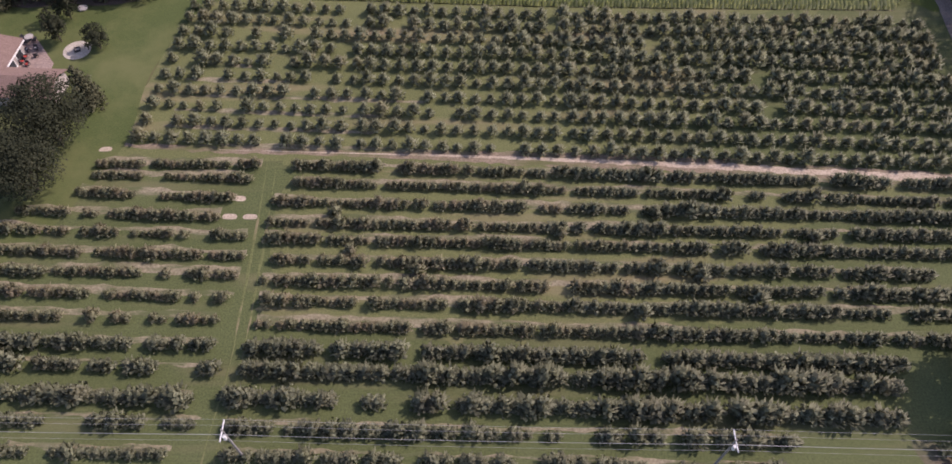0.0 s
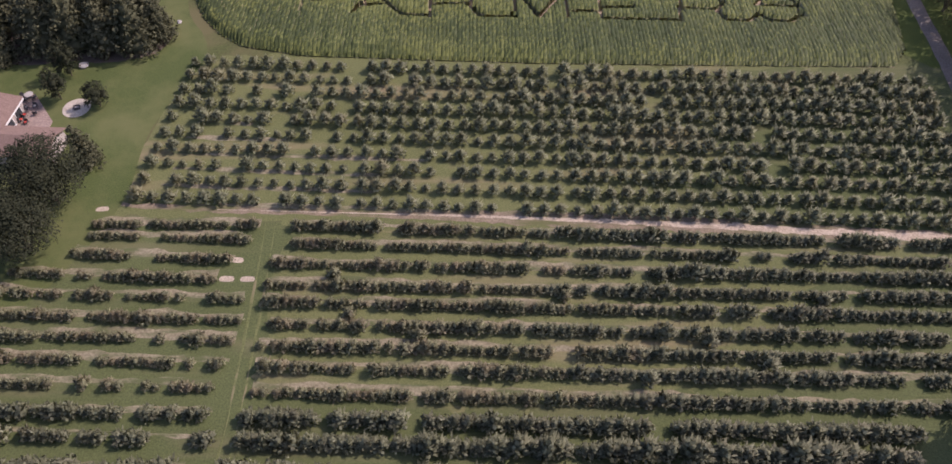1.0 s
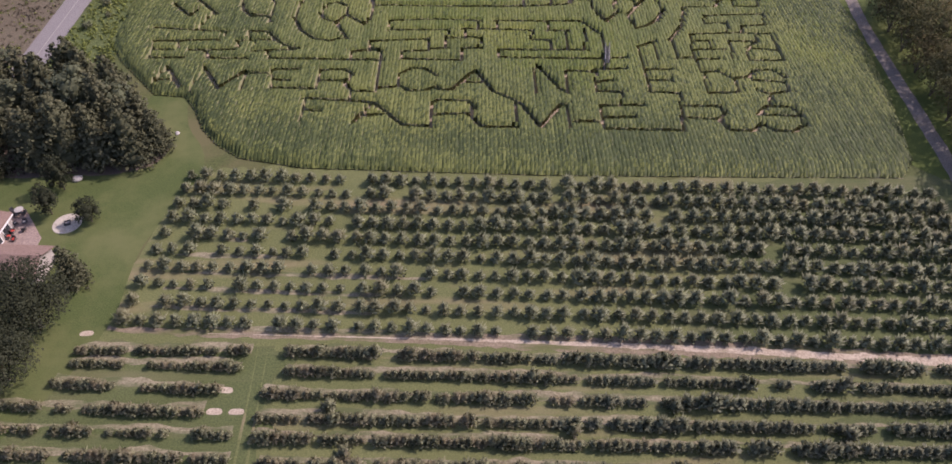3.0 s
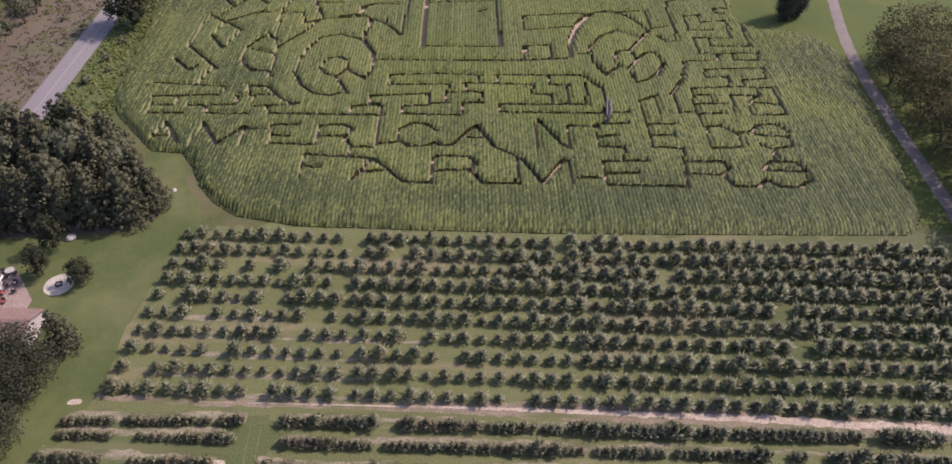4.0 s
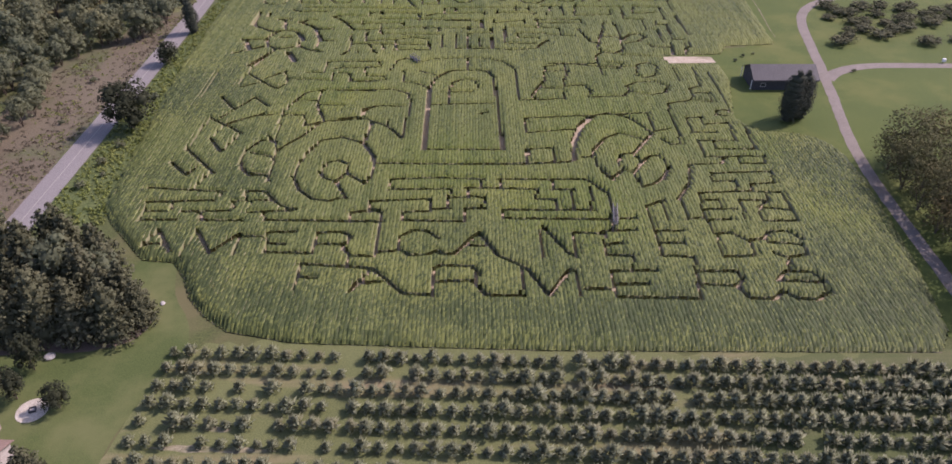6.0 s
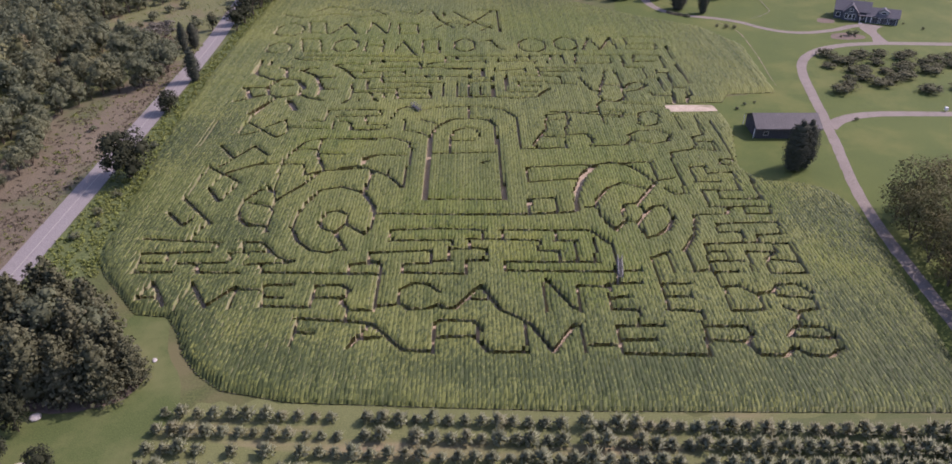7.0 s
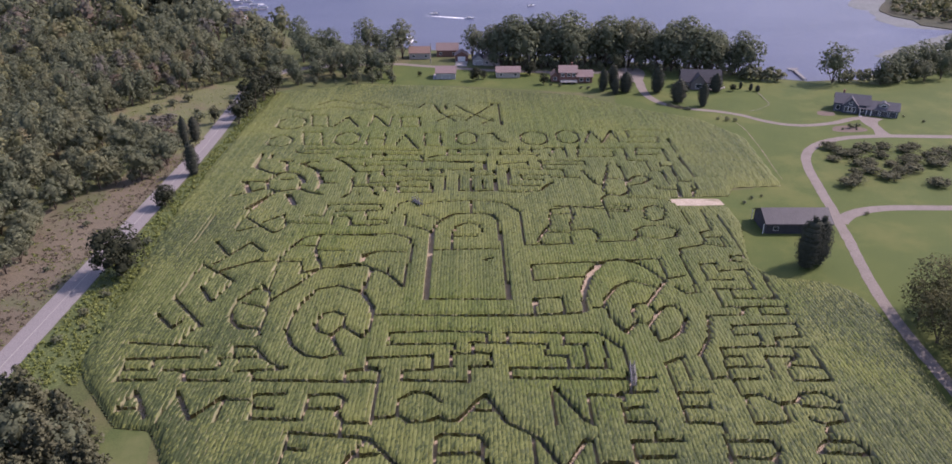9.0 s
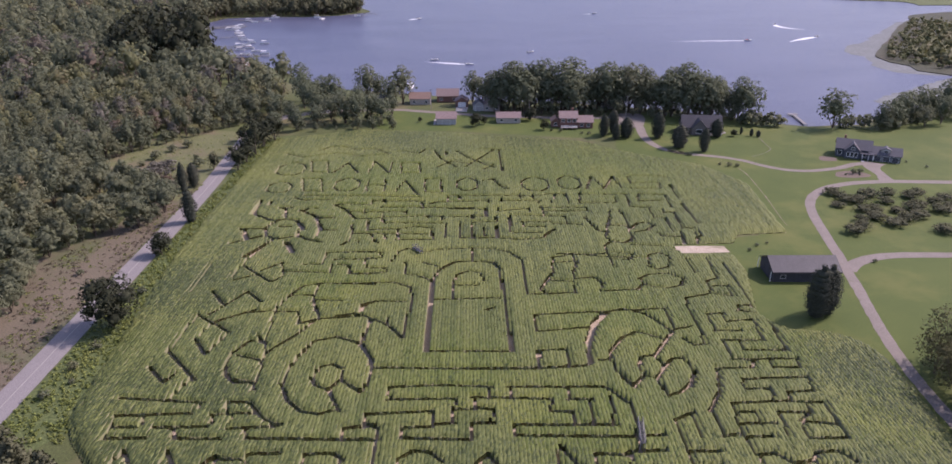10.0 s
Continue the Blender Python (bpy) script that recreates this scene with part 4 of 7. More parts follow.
trench((-72.6, 232.4), (-65.2, 237.5), wide=1.8)
trench((-66.3, 223.3), (-61.4, 234.4), wide=1.8)
trench((-55.1, 246.8), (-53.5, 242), wide=1.8)
trench((-72.9, 267.5), (-72.4, 255.5), wide=3)
trench((-63.1, 259.9), (-61.3, 251.9), wide=3)
trench((-56.6, 232.9), (-53.3, 225.8), wide=3)
trench((-71.4, 241.4), (-69.1, 235.3), wide=3)
# upper right and the comb of straight paths
trench((65.5, 239.6), (65.8, 236.4), (63.5, 234.8), (63.5, 227.2))
trench((43.3, 229.7), (56.8, 228))
trench((37.7, 232), (35.4, 229.1), (35.3, 221.8))
trench((19.5, 221.3), (26.2, 223.4), (33, 221.9), (35.3, 221.8), (42.2, 221), (46.1, 220.3))
trench((-62.3, 269.9), (-58.8, 267.5), (-49.6, 267.4), wide=1.5)
trench((-59.0, 271.6), (-38.9, 270.7), (-20.3, 269.9), wide=1.5)
trench((-46.3, 263.4), (-35.8, 262.6), (-35.8, 267.2), wide=1.5)
trench((-35.7, 266.0), (-19.0, 265.8), (-18.4, 258.5), wide=1.5)
trench((-31.8, 267.7), (-31.4, 263.7), wide=1.5)
trench((-16.9, 263.5), (-14.0, 265.1), (2.2, 266.0), wide=1.5)
trench((-10.5, 270.9), (-10.4, 266.2), wide=1.5)
trench((-6.5, 271.4), (-6.5, 267.9), wide=1.5)
trench((-47.4, 262.8), (-43.2, 258.4), (-39.2, 251.0), wide=1.5)
trench((-43.9, 256.8), (-37.0, 256.1), (-23.8, 256.5), wide=1.5)
trench((-37.2, 258.8), (-36.7, 255.1), wide=1.5)
trench((-23.7, 257.5), (-23.2, 254.3), wide=1.5)
trench((-31.6, 260.4), (-1.9, 259.9), wide=1.5)
trench((-39.1, 250.5), (-26.9, 251.8), (-16.4, 252.7), (-11.6, 252.1), wide=1.5)
trench((-30.7, 253.9), (-30.1, 246.3), wide=1.5)
trench((-16.4, 253.7), (-16.1, 250.6), wide=1.5)
trench((-12.0, 253.1), (-11.5, 249.5), wide=1.5)
trench((-30.2, 246.8), (-12.3, 246.6), wide=1.5)
trench((-34.7, 248.9), (-34.5, 242.1), wide=1.5)
trench((-39.4, 246.0), (-38.5, 239.3), (-38.6, 233.9), (-40.3, 230.5), wide=1.5)
trench((-33.7, 241.6), (-25.1, 241.9), (-20.6, 243.8), (-15.0, 242.7), wide=1.5)
trench((-24.8, 241.5), (-24.4, 234.1), (-14.2, 234.0), (-14.7, 241.3), wide=1.5)
trench((-38.4, 238.9), (-25.7, 238.2), wide=1.5)
trench((-32.5, 238.3), (-32.2, 235.6), wide=1.5)
trench((-28.6, 238.3), (-28.0, 234.6), wide=1.5)
trench((-24.7, 238.2), (-16.6, 238.1), wide=1.5)
trench((-35.9, 233.9), (-35.6, 231.7), wide=1.5)
trench((-31.2, 234.3), (-30.4, 232.0), wide=1.5)
trench((-10.8, 246.1), (-10.6, 235.7), wide=1.5)
trench((-6.3, 247.0), (-6.2, 235.2), (5.0, 235.0), (11.2, 233.6), (18.1, 234.8), (20.7, 239.4), (22.2, 241.2), wide=1.5)
trench((-2.4, 247.4), (-2.3, 235.2), wide=1.5)
trench((1.1, 243.4), (1.3, 236.4), wide=1.5)
trench((5.0, 244.4), (5.0, 235.0), wide=1.5)
trench((-2.4, 247.4), (5.1, 247.3), wide=1.5)
trench((-10.1, 270.9), (20.9, 270.4), wide=1.5)
trench((14.2, 272.3), (13.9, 268.2), wide=1.5)
trench((18.2, 272.2), (18.0, 268.1), wide=1.5)
trench((2.9, 267.2), (3.3, 263.2), wide=1.5)
trench((7.4, 267.7), (7.2, 264.8), wide=1.5)
trench((7.3, 265.9), (19.9, 265.7), (19.8, 263.5), wide=1.5)
trench((-9.8, 258.9), (2.0, 258.2), wide=1.5)
trench((5.9, 256.5), (15.8, 258.5), wide=1.5)
trench((2.1, 259.8), (2.1, 251.9), wide=1.5)
trench((6.0, 259.8), (6.1, 256.0), wide=1.5)
trench((16.3, 259.6), (16.0, 255.3), wide=1.5)
trench((20.0, 260.7), (20.6, 253.2), wide=1.5)
trench((-9.6, 252.1), (1.9, 251.9), wide=1.5)
trench((11.5, 252.8), (20.1, 252.1), wide=1.5)
trench((-2.3, 253.5), (-2.2, 250.4), wide=1.5)
trench((9.4, 253.3), (9.1, 239.5), wide=1.5)
trench((4.9, 251.8), (5.1, 247.3), wide=1.5)
trench((21.5, 247.0), (13.1, 247.2), (13.3, 243.3), (19.3, 243.2), wide=1.5)
trench((9.7, 238.6), (17.9, 238.5), wide=1.5)
trench((23.1, 272.2), (29.4, 272.1), (29.9, 263.3), wide=1.5)
trench((26.1, 272.7), (25.3, 267.4), wide=1.5)
trench((24.2, 266.8), (23.9, 263.4), wide=1.5)
trench((34.7, 274.4), (33.3, 263.3), (45.5, 263.6), (45.9, 268.2), wide=1.5)
trench((34.6, 272.0), (50.0, 271.1), (49.3, 259.7), (55.5, 259.0), wide=1.5)
trench((20.9, 256.3), (34.2, 256.1), wide=1.5)
trench((21.3, 259.6), (33.7, 259.4), wide=1.5)
trench((34.9, 259.3), (35.0, 255.0), wide=1.5)
trench((21.1, 252.1), (26.8, 251.5), (27.3, 245.0), wide=1.5)
trench((22.7, 245.5), (30.7, 244.9), wide=1.5)
trench((32.9, 250.9), (34.4, 244.9), (35.6, 240.5), (38.1, 239.1), wide=1.5)
trench((42.0, 257.1), (40.7, 249.8), (38.7, 242.9), (37.1, 235.9), (37.7, 232.3), (41.5, 231.0), (44.2, 233.6), wide=1.5)
trench((44.8, 257.0), (45.7, 251.7), (45.4, 243.7), (45.0, 239.0), (44.3, 232.2), wide=1.5)
trench((45.6, 241.8), (48.7, 246.1), (51.7, 246.6), (53.1, 244.1), (50.2, 240.3), (46.3, 239.0), wide=1.5)
trench((39.5, 244.3), (45.5, 244.2), wide=1.5)
trench((55.2, 257.9), (54.9, 250.6), (58.2, 250.0), (58.1, 238.8), wide=1.5)
trench((54.3, 271.7), (53.1, 264.7), (61.1, 265.7), wide=1.5)
trench((54.7, 271.7), (63.3, 270.3), (62.6, 259.5), wide=1.5)
trench((67.7, 280.8), (67.1, 267.3), wide=1.5)
trench((67.0, 289.5), (68.4, 288.1), wide=1.5)
trench((66.8, 262.7), (67.2, 244.9), wide=1.5)
trench((62.0, 253.6), (61.6, 241.6), (64.4, 241.5), wide=1.5)
trench((59.2, 257.9), (59.0, 254.7), (63.4, 255.1), wide=1.5)
trench((53.3, 238.0), (54.0, 235.7), (59.1, 235.6), wide=1.5)
trench((59.9, 238.8), (59.5, 229.0), wide=1.5)
trench((64.5, 238.7), (63.4, 228.9), wide=1.5)
# rows of plain round, square and zigzag figures at the far end
trench((-76.5, 320.4), (-68.4, 314.6), (-56.2, 320.1), (-49.9, 318.3), (-45.2, 315.8), (-35.4, 318.9), wide=1.35)
trench((-64.3, 324.4), (-60.3, 329.5), (-53.8, 328.6), (-48.4, 325.0), (-41.1, 326.6), (-34.9, 318.9), wide=1.35)
trench((-32.0, 322.2), (-28.4, 323.0), (-23.3, 319.5), (-21.2, 325.4), (-18.1, 324.5), wide=1.35)
trench((-17.1, 323.6), (-14.3, 312.9), (-11.3, 307.4), (-8.0, 302.1), wide=1.35)
trench((-12.4, 323.6), (-12.3, 317.7), wide=1.35)
trench((-8.2, 322.7), (-3.8, 314.3), (3.2, 304.9), (6.5, 301.8), wide=1.35)
trench((1.2, 325.1), (9.1, 324.9), (9.1, 312.5), (9.3, 297.4), wide=1.35)
trench((-5.0, 302.0), (1.0, 312.7), (6.6, 324.1), wide=1.35)
trench((-15.3, 302.2), (-9.7, 309.7), (-3.8, 306.5), wide=1.35)
trench((1.9, 299.0), (6.0, 304.8), wide=1.35)
loop(-70.1, 300.3, 10.8, 14.6, 1.35, 14)
trench((-64.2, 309.8), (-58.0, 309.7), (-55.7, 296.3), (-61.6, 296.4), (-64.2, 309.8), wide=1.35)
trench((-53.9, 296.3), (-49.8, 308.0), (-44.4, 296.1), wide=1.35)
trench((-40.8, 296.1), (-39.6, 309.4), (-33.1, 295.9), (-32.5, 308.5), wide=1.35)
trench((-29.3, 306.9), (-22.1, 306.8), (-21.4, 295.0), (-28.3, 295.1), (-29.3, 306.9), wide=1.35)
loop(-69.8, 279.9, 8.5, 11.4, 1.35, 14)
trench((-63.5, 289.5), (-56.7, 289.4), (-54.2, 275.8), (-60.7, 275.9), (-63.5, 289.5), wide=1.35)
loop(-46.5, 282.8, 8.9, 14.2, 1.35, 14)
trench((-38.8, 274.9), (-39.6, 288.4), wide=1.35)
trench((-39.5, 281.9), (-33.2, 281.8), wide=1.35)
trench((-32.7, 274.9), (-33.3, 288.3), wide=1.35)
trench((-29.0, 274.8), (-26.3, 286.9), (-20.9, 272.2), wide=1.35)
trench((-19.2, 288.1), (-13.3, 288.0), (-12.9, 274.5), (-18.5, 274.6), (-19.2, 288.1), wide=1.35)
loop(-4.0, 282.4, 7.5, 13.6, 1.35, 14)
trench((2.1, 286.4), (5.4, 288.4), (7.3, 281.1), (9.9, 277.3), wide=1.35)
loop(20.1, 282.4, 9.9, 14.2, 1.35, 14)
loop(32.3, 283.8, 8.2, 13.8, 1.35, 14)
trench((37.6, 276.8), (41.1, 289.9), (44.0, 277.4), (49.0, 290.4), (50.0, 277.3), wide=1.35)
trench((55.0, 290.3), (67.0, 289.5), wide=1.35)
trench((54.5, 290.3), (54.0, 282.3), (64.3, 282.8), (63.3, 277.1), (53.3, 277.2), wide=1.35)


def inside(P, poly):
    x, y = P[:, 0], P[:, 1]
    hit = np.zeros(len(P), bool)
    for (x0, y0), (x1, y1) in zip(poly, poly[1:] + poly[:1]):
        if y0 != y1:
            hit ^= ((y0 > y) != (y1 > y)) & (x < (x1 - x0) * (y - y0) / (y1 - y0) + x0)
    return hit


def free_of_paths(P, paths, margin=0.0):
    ok = np.ones(len(P), bool)
    for x0, y0, x1, y1, r in paths:
        r = r + margin
        near = np.flatnonzero((P[:, 0] > min(x0, x1) - r) & (P[:, 0] < max(x0, x1) + r) & (P[:, 1] > min(y0, y1) - r) & (P[:, 1] < max(y0, y1) + r))
        if len(near):
            d = np.array((x1 - x0, y1 - y0))
            q = P[near] - (x0, y0)
            u = np.clip(q @ d / max(d @ d, 1e-6), 0, 1)
            ok[near[np.hypot(*(q - u[:, None] * d).T) < r]] = False
    return ok


def wavy(x, y, s):
    return np.sin(x * s + 1.3 * np.sin(y * s * 0.7)) * np.cos(y * s * 1.1 + 1.7 * np.sin(x * s * 0.6))


def late(x, y):
    """Where the maize is greener and later: the front strip and some hollows."""
    front = np.interp(x, [-66, -56, -49, -44, -32, 80], [134, 129, 118, 114, 111.3, 108])
    g = 1.0 / (1 + np.exp((y - front - 12.5 - 3.0 * wavy(x, y, 0.11) - np.clip((x - 20) * 0.06, 0, 3)) / 3.2)) * (0.6 + 0.4 / (1 + np.exp((front + 3.8 - y + 1.5 * wavy(x, y, 0.2)) / 0.8)))
    for a, b, r, k in ((-76, 205, 13, 0.8), (-70, 226, 10, 0.5), (78, 165, 11, 0.7), (-52, 160, 8, 0.7), (-62, 139, 9, 0.5), (-5, 131, 14, 0.45), (30, 128, 12, 0.4), (-60, 265, 14, 0.4), (10, 240, 16, 0.2), (-42, 345, 20, 0.5), (20, 340, 16, 0.4), (70, 122, 11, 0.8), (80, 150, 6, 0.6), (79, 154, 8, 0.6), (-72, 160, 12, 0.5), (-58, 180, 12, 0.35), (38, 137, 9, 0.4), (66, 128, 12, 0.8), (84, 136, 5, 0.6), (50, 120, 14, 0.7), (10, 126, 14, 0.5), (-76, 150, 8, 0.5), (-50, 138, 10, 0.6), (-30, 124, 12, 0.5)):
        g = np.maximum(g, k * np.exp(-((x - a) ** 2 + (y - b) ** 2) / (2 * r * r)))
    return np.clip(g + 0.12 * wavy(x, y, 0.05), 0, 1)


def lime(x, y):
    """Where the maize is ripening to a brighter yellow-green."""
    g = np.zeros_like(x)
    for a, b, r in ((74, 148, 7), (78, 160, 7), (66, 172, 8), (20, 148, 12), (-8, 168, 10), (30, 190, 14), (-40, 205, 10), (-30, 280, 25), (40, 300, 25)):
        g = np.maximum(g, np.exp(-((x - a) ** 2 + (y - b) ** 2) / (2 * r * r)))
    return np.clip(g + 0.15 * wavy(x, y, 0.07), 0, 0.9)


def cut_spans(x):
    """Stretches of a row at x that no path crosses, each with whether its ends lie on a path."""
    spans = []
    cross = sorted(y0 + (x - x0) * (y1 - y0) / (x1 - x0) for (x0, y0), (x1, y1) in zip(FIELD, FIELD[1:] + FIELD[:1]) if (x0 > x) != (x1 > x))
    gaps = []
    for x0, y0, x1, y1, r in TRENCHES:
        if not min(x0, x1) - r < x < max(x0, x1) + r:
            continue
        ends = []
        for cx, cy in ((x0, y0), (x1, y1)):
            if abs(x - cx) < r:
                h = math.sqrt(r * r - (x - cx) ** 2)
                ends += [cy - h, cy + h]
        n = math.dist((x0, y0), (x1, y1))
        if abs(x1 - x0) > 1e-3:
            for side in (-r, r):
                ox, oy = -(y1 - y0) / n * side, (x1 - x0) / n * side
                u = (x - x0 - ox) / (x1 - x0)
                if 0 <= u <= 1:
                    ends.append(y0 + oy + u * (y1 - y0))
        if len(ends) > 1:
            gaps.append((min(ends), max(ends)))
    gaps.sort()
    for a, b in zip(cross[::2], cross[1::2]):
        at, on_path = a, False
        for g0, g1 in gaps:
            if g1 <= at or g0 >= b:
                continue
            if g0 - at > 0.3:
                spans.append((at, g0, on_path, True))
            at, on_path = max(at, g1), True
        if b - at > 0.3:
            spans.append((at, b, on_path, False))
    return spans


def skew(spans, y, end):
    """How far the same path edge lies from y in the neighbouring line of spans."""
    near = [sp[end] - y for sp in spans if sp[2 + end] and abs(sp[end] - y) < 0.95]
    return min(near, key=abs) if near else 0.0


def maize():
    """Rows of maize as ragged hedges of leaves, cut through by the paths of the maze."""
    rng = np.random.default_rng(3)
    ROW = 0.72
    V, F, caps, tops, norms, paled_sides, fringe = [], [], [], [], [], [], []
    count = 0
    for fix in np.arange(-89, 98, ROW):
        near = [t for t in TRENCHES if min(t[0], t[2]) - t[4] - 0.5 < fix < max(t[0], t[2]) + t[4] + 0.5]
        west, east = cut_spans(fix - 0.33), cut_spans(fix + 0.33)
        for a, b, path_a, path_b in cut_spans(fix + 0.001):
            slope = min(0.45, (b - a) * 0.3)
            inner = np.arange(a + slope, b - slope, 0.85 if a < 215 else 1.4)
            s = np.concatenate([[a], inner, [b - slope, b]])
            n = len(s)
            fall = np.ones(n)
            fall[0], fall[-1] = (0.82 if path_a else 0.8), (0.82 if path_b else 0.8)
            if not path_a:
                fall *= np.clip(0.4 + (s - a) / 4.0, 0, 1)
            if not path_b:
                fall *= np.clip(0.4 + (b - s) / 4.0, 0, 1)
            P = np.stack([np.full(n, fix), s], 1)
            x = P[:, 0] + rng.normal(0, 0.035, n)
            y = P[:, 1] + rng.normal(0, 0.03, n)
            tall = 1.7 + 0.13 * wavy(x, y, 0.09) + rng.normal(0, 0.05, n)
            for off, part_of in ((2.8, 0.85), (1.6, 0.62), (0.7, 0.36)):
                for side in (-off, off):
                    tall = np.where(inside(P + (side, 0), FIELD), tall, np.minimum(tall, 1.7 * part_of + rng.uniform(-0.1, 0.1, n)))
            tall = tall * fall * np.where(free_of_paths(P, near, 0.4), 1.0, rng.uniform(0.8, 0.9, n))
            wl, wr = rng.uniform(0.33, 0.40, n), rng.uniform(0.33, 0.40, n)
            hl, hr = tall * rng.uniform(0.92, 0.98, n), tall * rng.uniform(0.92, 0.98, n)
            z0 = np.full(n, 0.03)
            jx = rng.normal(0, 0.05, n)
            ring = np.stack([np.stack([x - wl, y, z0], 1), np.stack([x - wl, y, hl], 1), np.stack([x + jx, y, tall], 1), np.stack([x + wr, y, hr], 1), np.stack([x + wr, y, z0], 1)], 1)
            # slant the ends along paths that cross the row at an angle
            for at, ends, path in ((0, 0, path_a), (-1, 1, path_b)):
                if path and n > 5:
                    dl, dr = skew(west, ring[at, 2, 1], ends), skew(east, ring[at, 2, 1], ends)
                    shift = np.array((dl, dl, (dl + dr) / 2, dr, dr))
                    ring[at, :, 1] += shift
                    ring[at + 1 - 2 * ends, :, 1] += shift * 0.5
            soft = np.tile(np.array([(-1, 0, 0.35), (-0.4, 0, 0.9), (0, 0, 1), (0.4, 0, 0.9), (1, 0, 0.35)]), (n, 1))
            base = count + np.arange(n) * 5
            # the two upright sides take the tan that is paled against path shade
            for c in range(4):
                paled_sides.append(np.full(n - 1, c in (0, 3)))
                F.append(np.stack([base[:-1] + c, base[:-1] + c + 1, base[1:] + c + 1, base[1:] + c], 1))
            ends = base[[0, -1]]
            caps.append(np.stack([ends, ends + 1, ends + 3, ends + 4], 1))
            caps.append(np.stack([ends + 1, ends + 2, ends + 3, ends + 3], 1)[:, [0, 1, 2, 2]])
            V.append(ring.reshape(-1, 3))
            soft = soft + rng.normal(0, 0.13, soft.shape)
            norms.append(soft / np.linalg.norm(soft, axis=1)[:, None])
            tops.append(np.stack([np.interp(k, np.arange(n), c) for k in [np.sort(rng.uniform(0, n - 1, int((b - a) / 0.42)))] for c in ring[:, 2].T], 1))
            for at, way, path in ((0, -1, path_a), (-1, 1, path_b)):
                if path:
                    fringe.append(np.tile(np.append(ring[at, 2], way), (7, 1)))
            count += n * 5
    V = np.concatenate(V)
    F = np.concatenate([*F, *[c for c in caps]])
    # end caps join the sides whose colour lifts the path shade
    paled = np.concatenate([*paled_sides, np.ones(len(F) - sum(map(len, paled_sides)), bool)])
    paled = np.concatenate([paled, paled[F[:, 2] != F[:, 3]]])
    F = quads_to_tris(F)
    field = flatmesh("corn_field", V, F, True, np.concatenate(norms))
    field.materials.append(M_CORN)
    field.materials.append(M_LATECORN)
    mid = V[F[:, 0]]
    field.materials.append(M_LIMECORN)
    # stalk tan with extra lightness painted in, for the path walls
    field.materials.append(M_LIFTEDSTALK)
    jitter = 0.5 + rng.normal(0, 0.3, len(F))
    kind = np.where(lime(mid[:, 0], mid[:, 1]) > jitter, 2, 0)
    kind = np.where(late(mid[:, 0], mid[:, 1]) > jitter, 1, kind)
    field.polygons.foreach_set("material_index", np.where(paled, 3, kind).astype(np.int32))
    tagged(new("corn_field", field), "tall green maize in close rows, cut into a maze", kind="stuff")
    # loose blades and tassels over the canopy
    T = np.concatenate(tops)
    for name, mat, more, up, reach, wide, label in (("corn_blades", M_CORN, 2, 0.12, 0.26, 0.05, "arching maize leaves over the rows"), ("corn_tassels", M_TASSEL, 1, 0.34, 0.10, 0.05, "straw-coloured maize tassels above the rows")):
        p = np.repeat(T, more, axis=0)
        p = p[rng.random(len(p)) < np.where(p[:, 1] < 215, 0.48, 0.2) * (1 if more > 1 else 0.2)]
        p = p + rng.normal(0, 1, p.shape) * ((0.12, 0.2, 0.05) if more > 1 else (0.1, 0.1, 0.05))
        n = len(p)
        a = rng.uniform(0, math.tau, n)
        d = np.stack([np.cos(a), np.sin(a), np.zeros(n)], 1)
        q = np.stack([-d[:, 1], d[:, 0], np.zeros(n)], 1) * wide
        r = reach * rng.uniform(0.6, 1.3, (n, 1))
        h = up * rng.uniform(0.5, 1.2, n)
        mid = p + d * r * 0.5 + np.stack([0 * h, 0 * h, h], 1)
        tip = p + d * r + np.stack([0 * h, 0 * h, h * (0.1 if reach > 0.2 else 1.8)], 1)
        B = np.stack([p, mid - q, tip, mid + q], 1).reshape(-1, 3)
        me = flatmesh(name, B, np.arange(n * 4).reshape(n, 4))
        me.materials.append(mat)
        if mat is M_CORN:
            me.materials.append(M_LATECORN)
            me.materials.append(M_LIMECORN)
            kind = np.where(rng.random(n) < lime(p[:, 0], p[:, 1]), 2, 0)
            me.polygons.foreach_set("material_index", np.where(rng.random(n) < late(p[:, 0], p[:, 1]), 1, kind).astype(np.int32))
        tagged(new(name, me), label, kind="stuff")

    # leaves that hang over the paths at the ends of the rows
    E = np.concatenate(fringe)
    n = len(E)
    p = E[:, :3] + rng.normal(0, 1, (n, 3)) * (0.2, 0.06, 0.06) - np.stack([np.zeros(n), np.zeros(n), rng.uniform(0, 0.75, n)], 1)
    d = np.stack([rng.normal(0, 0.5, n), E[:, 3], np.zeros(n)], 1) * rng.uniform(0.12, 0.3, (n, 1))
    q = np.stack([np.full(n, 0.07), np.zeros(n), np.zeros(n)], 1)
    low = np.stack([np.zeros(n), np.zeros(n), rng.uniform(0.15, 0.5, n)], 1)
    me = flatmesh("corn_fringe", np.stack([p, p + d * 0.7 - q, p + d - low, p + d * 0.7 + q], 1).reshape(-1, 3), np.arange(n * 4).reshape(n, 4))
    me.materials.append(M_CORN)
    tagged(new("corn_fringe", me), "drooping maize leaves along the maze paths", kind="stuff")


maize()
ribbon("grass_strip", [(95.6, 246), (96.6, 256), (98.2, 268), (99.8, 284), (100.6, 297), (99.4, 305), (96.4, 312.6)], [0.15, 0.3, 0.4, 0.4, 0.3, 0.25, 0.1], 0.022, M_DUST, "dry yellow strip of uncut grass at the field edge", 0.25)
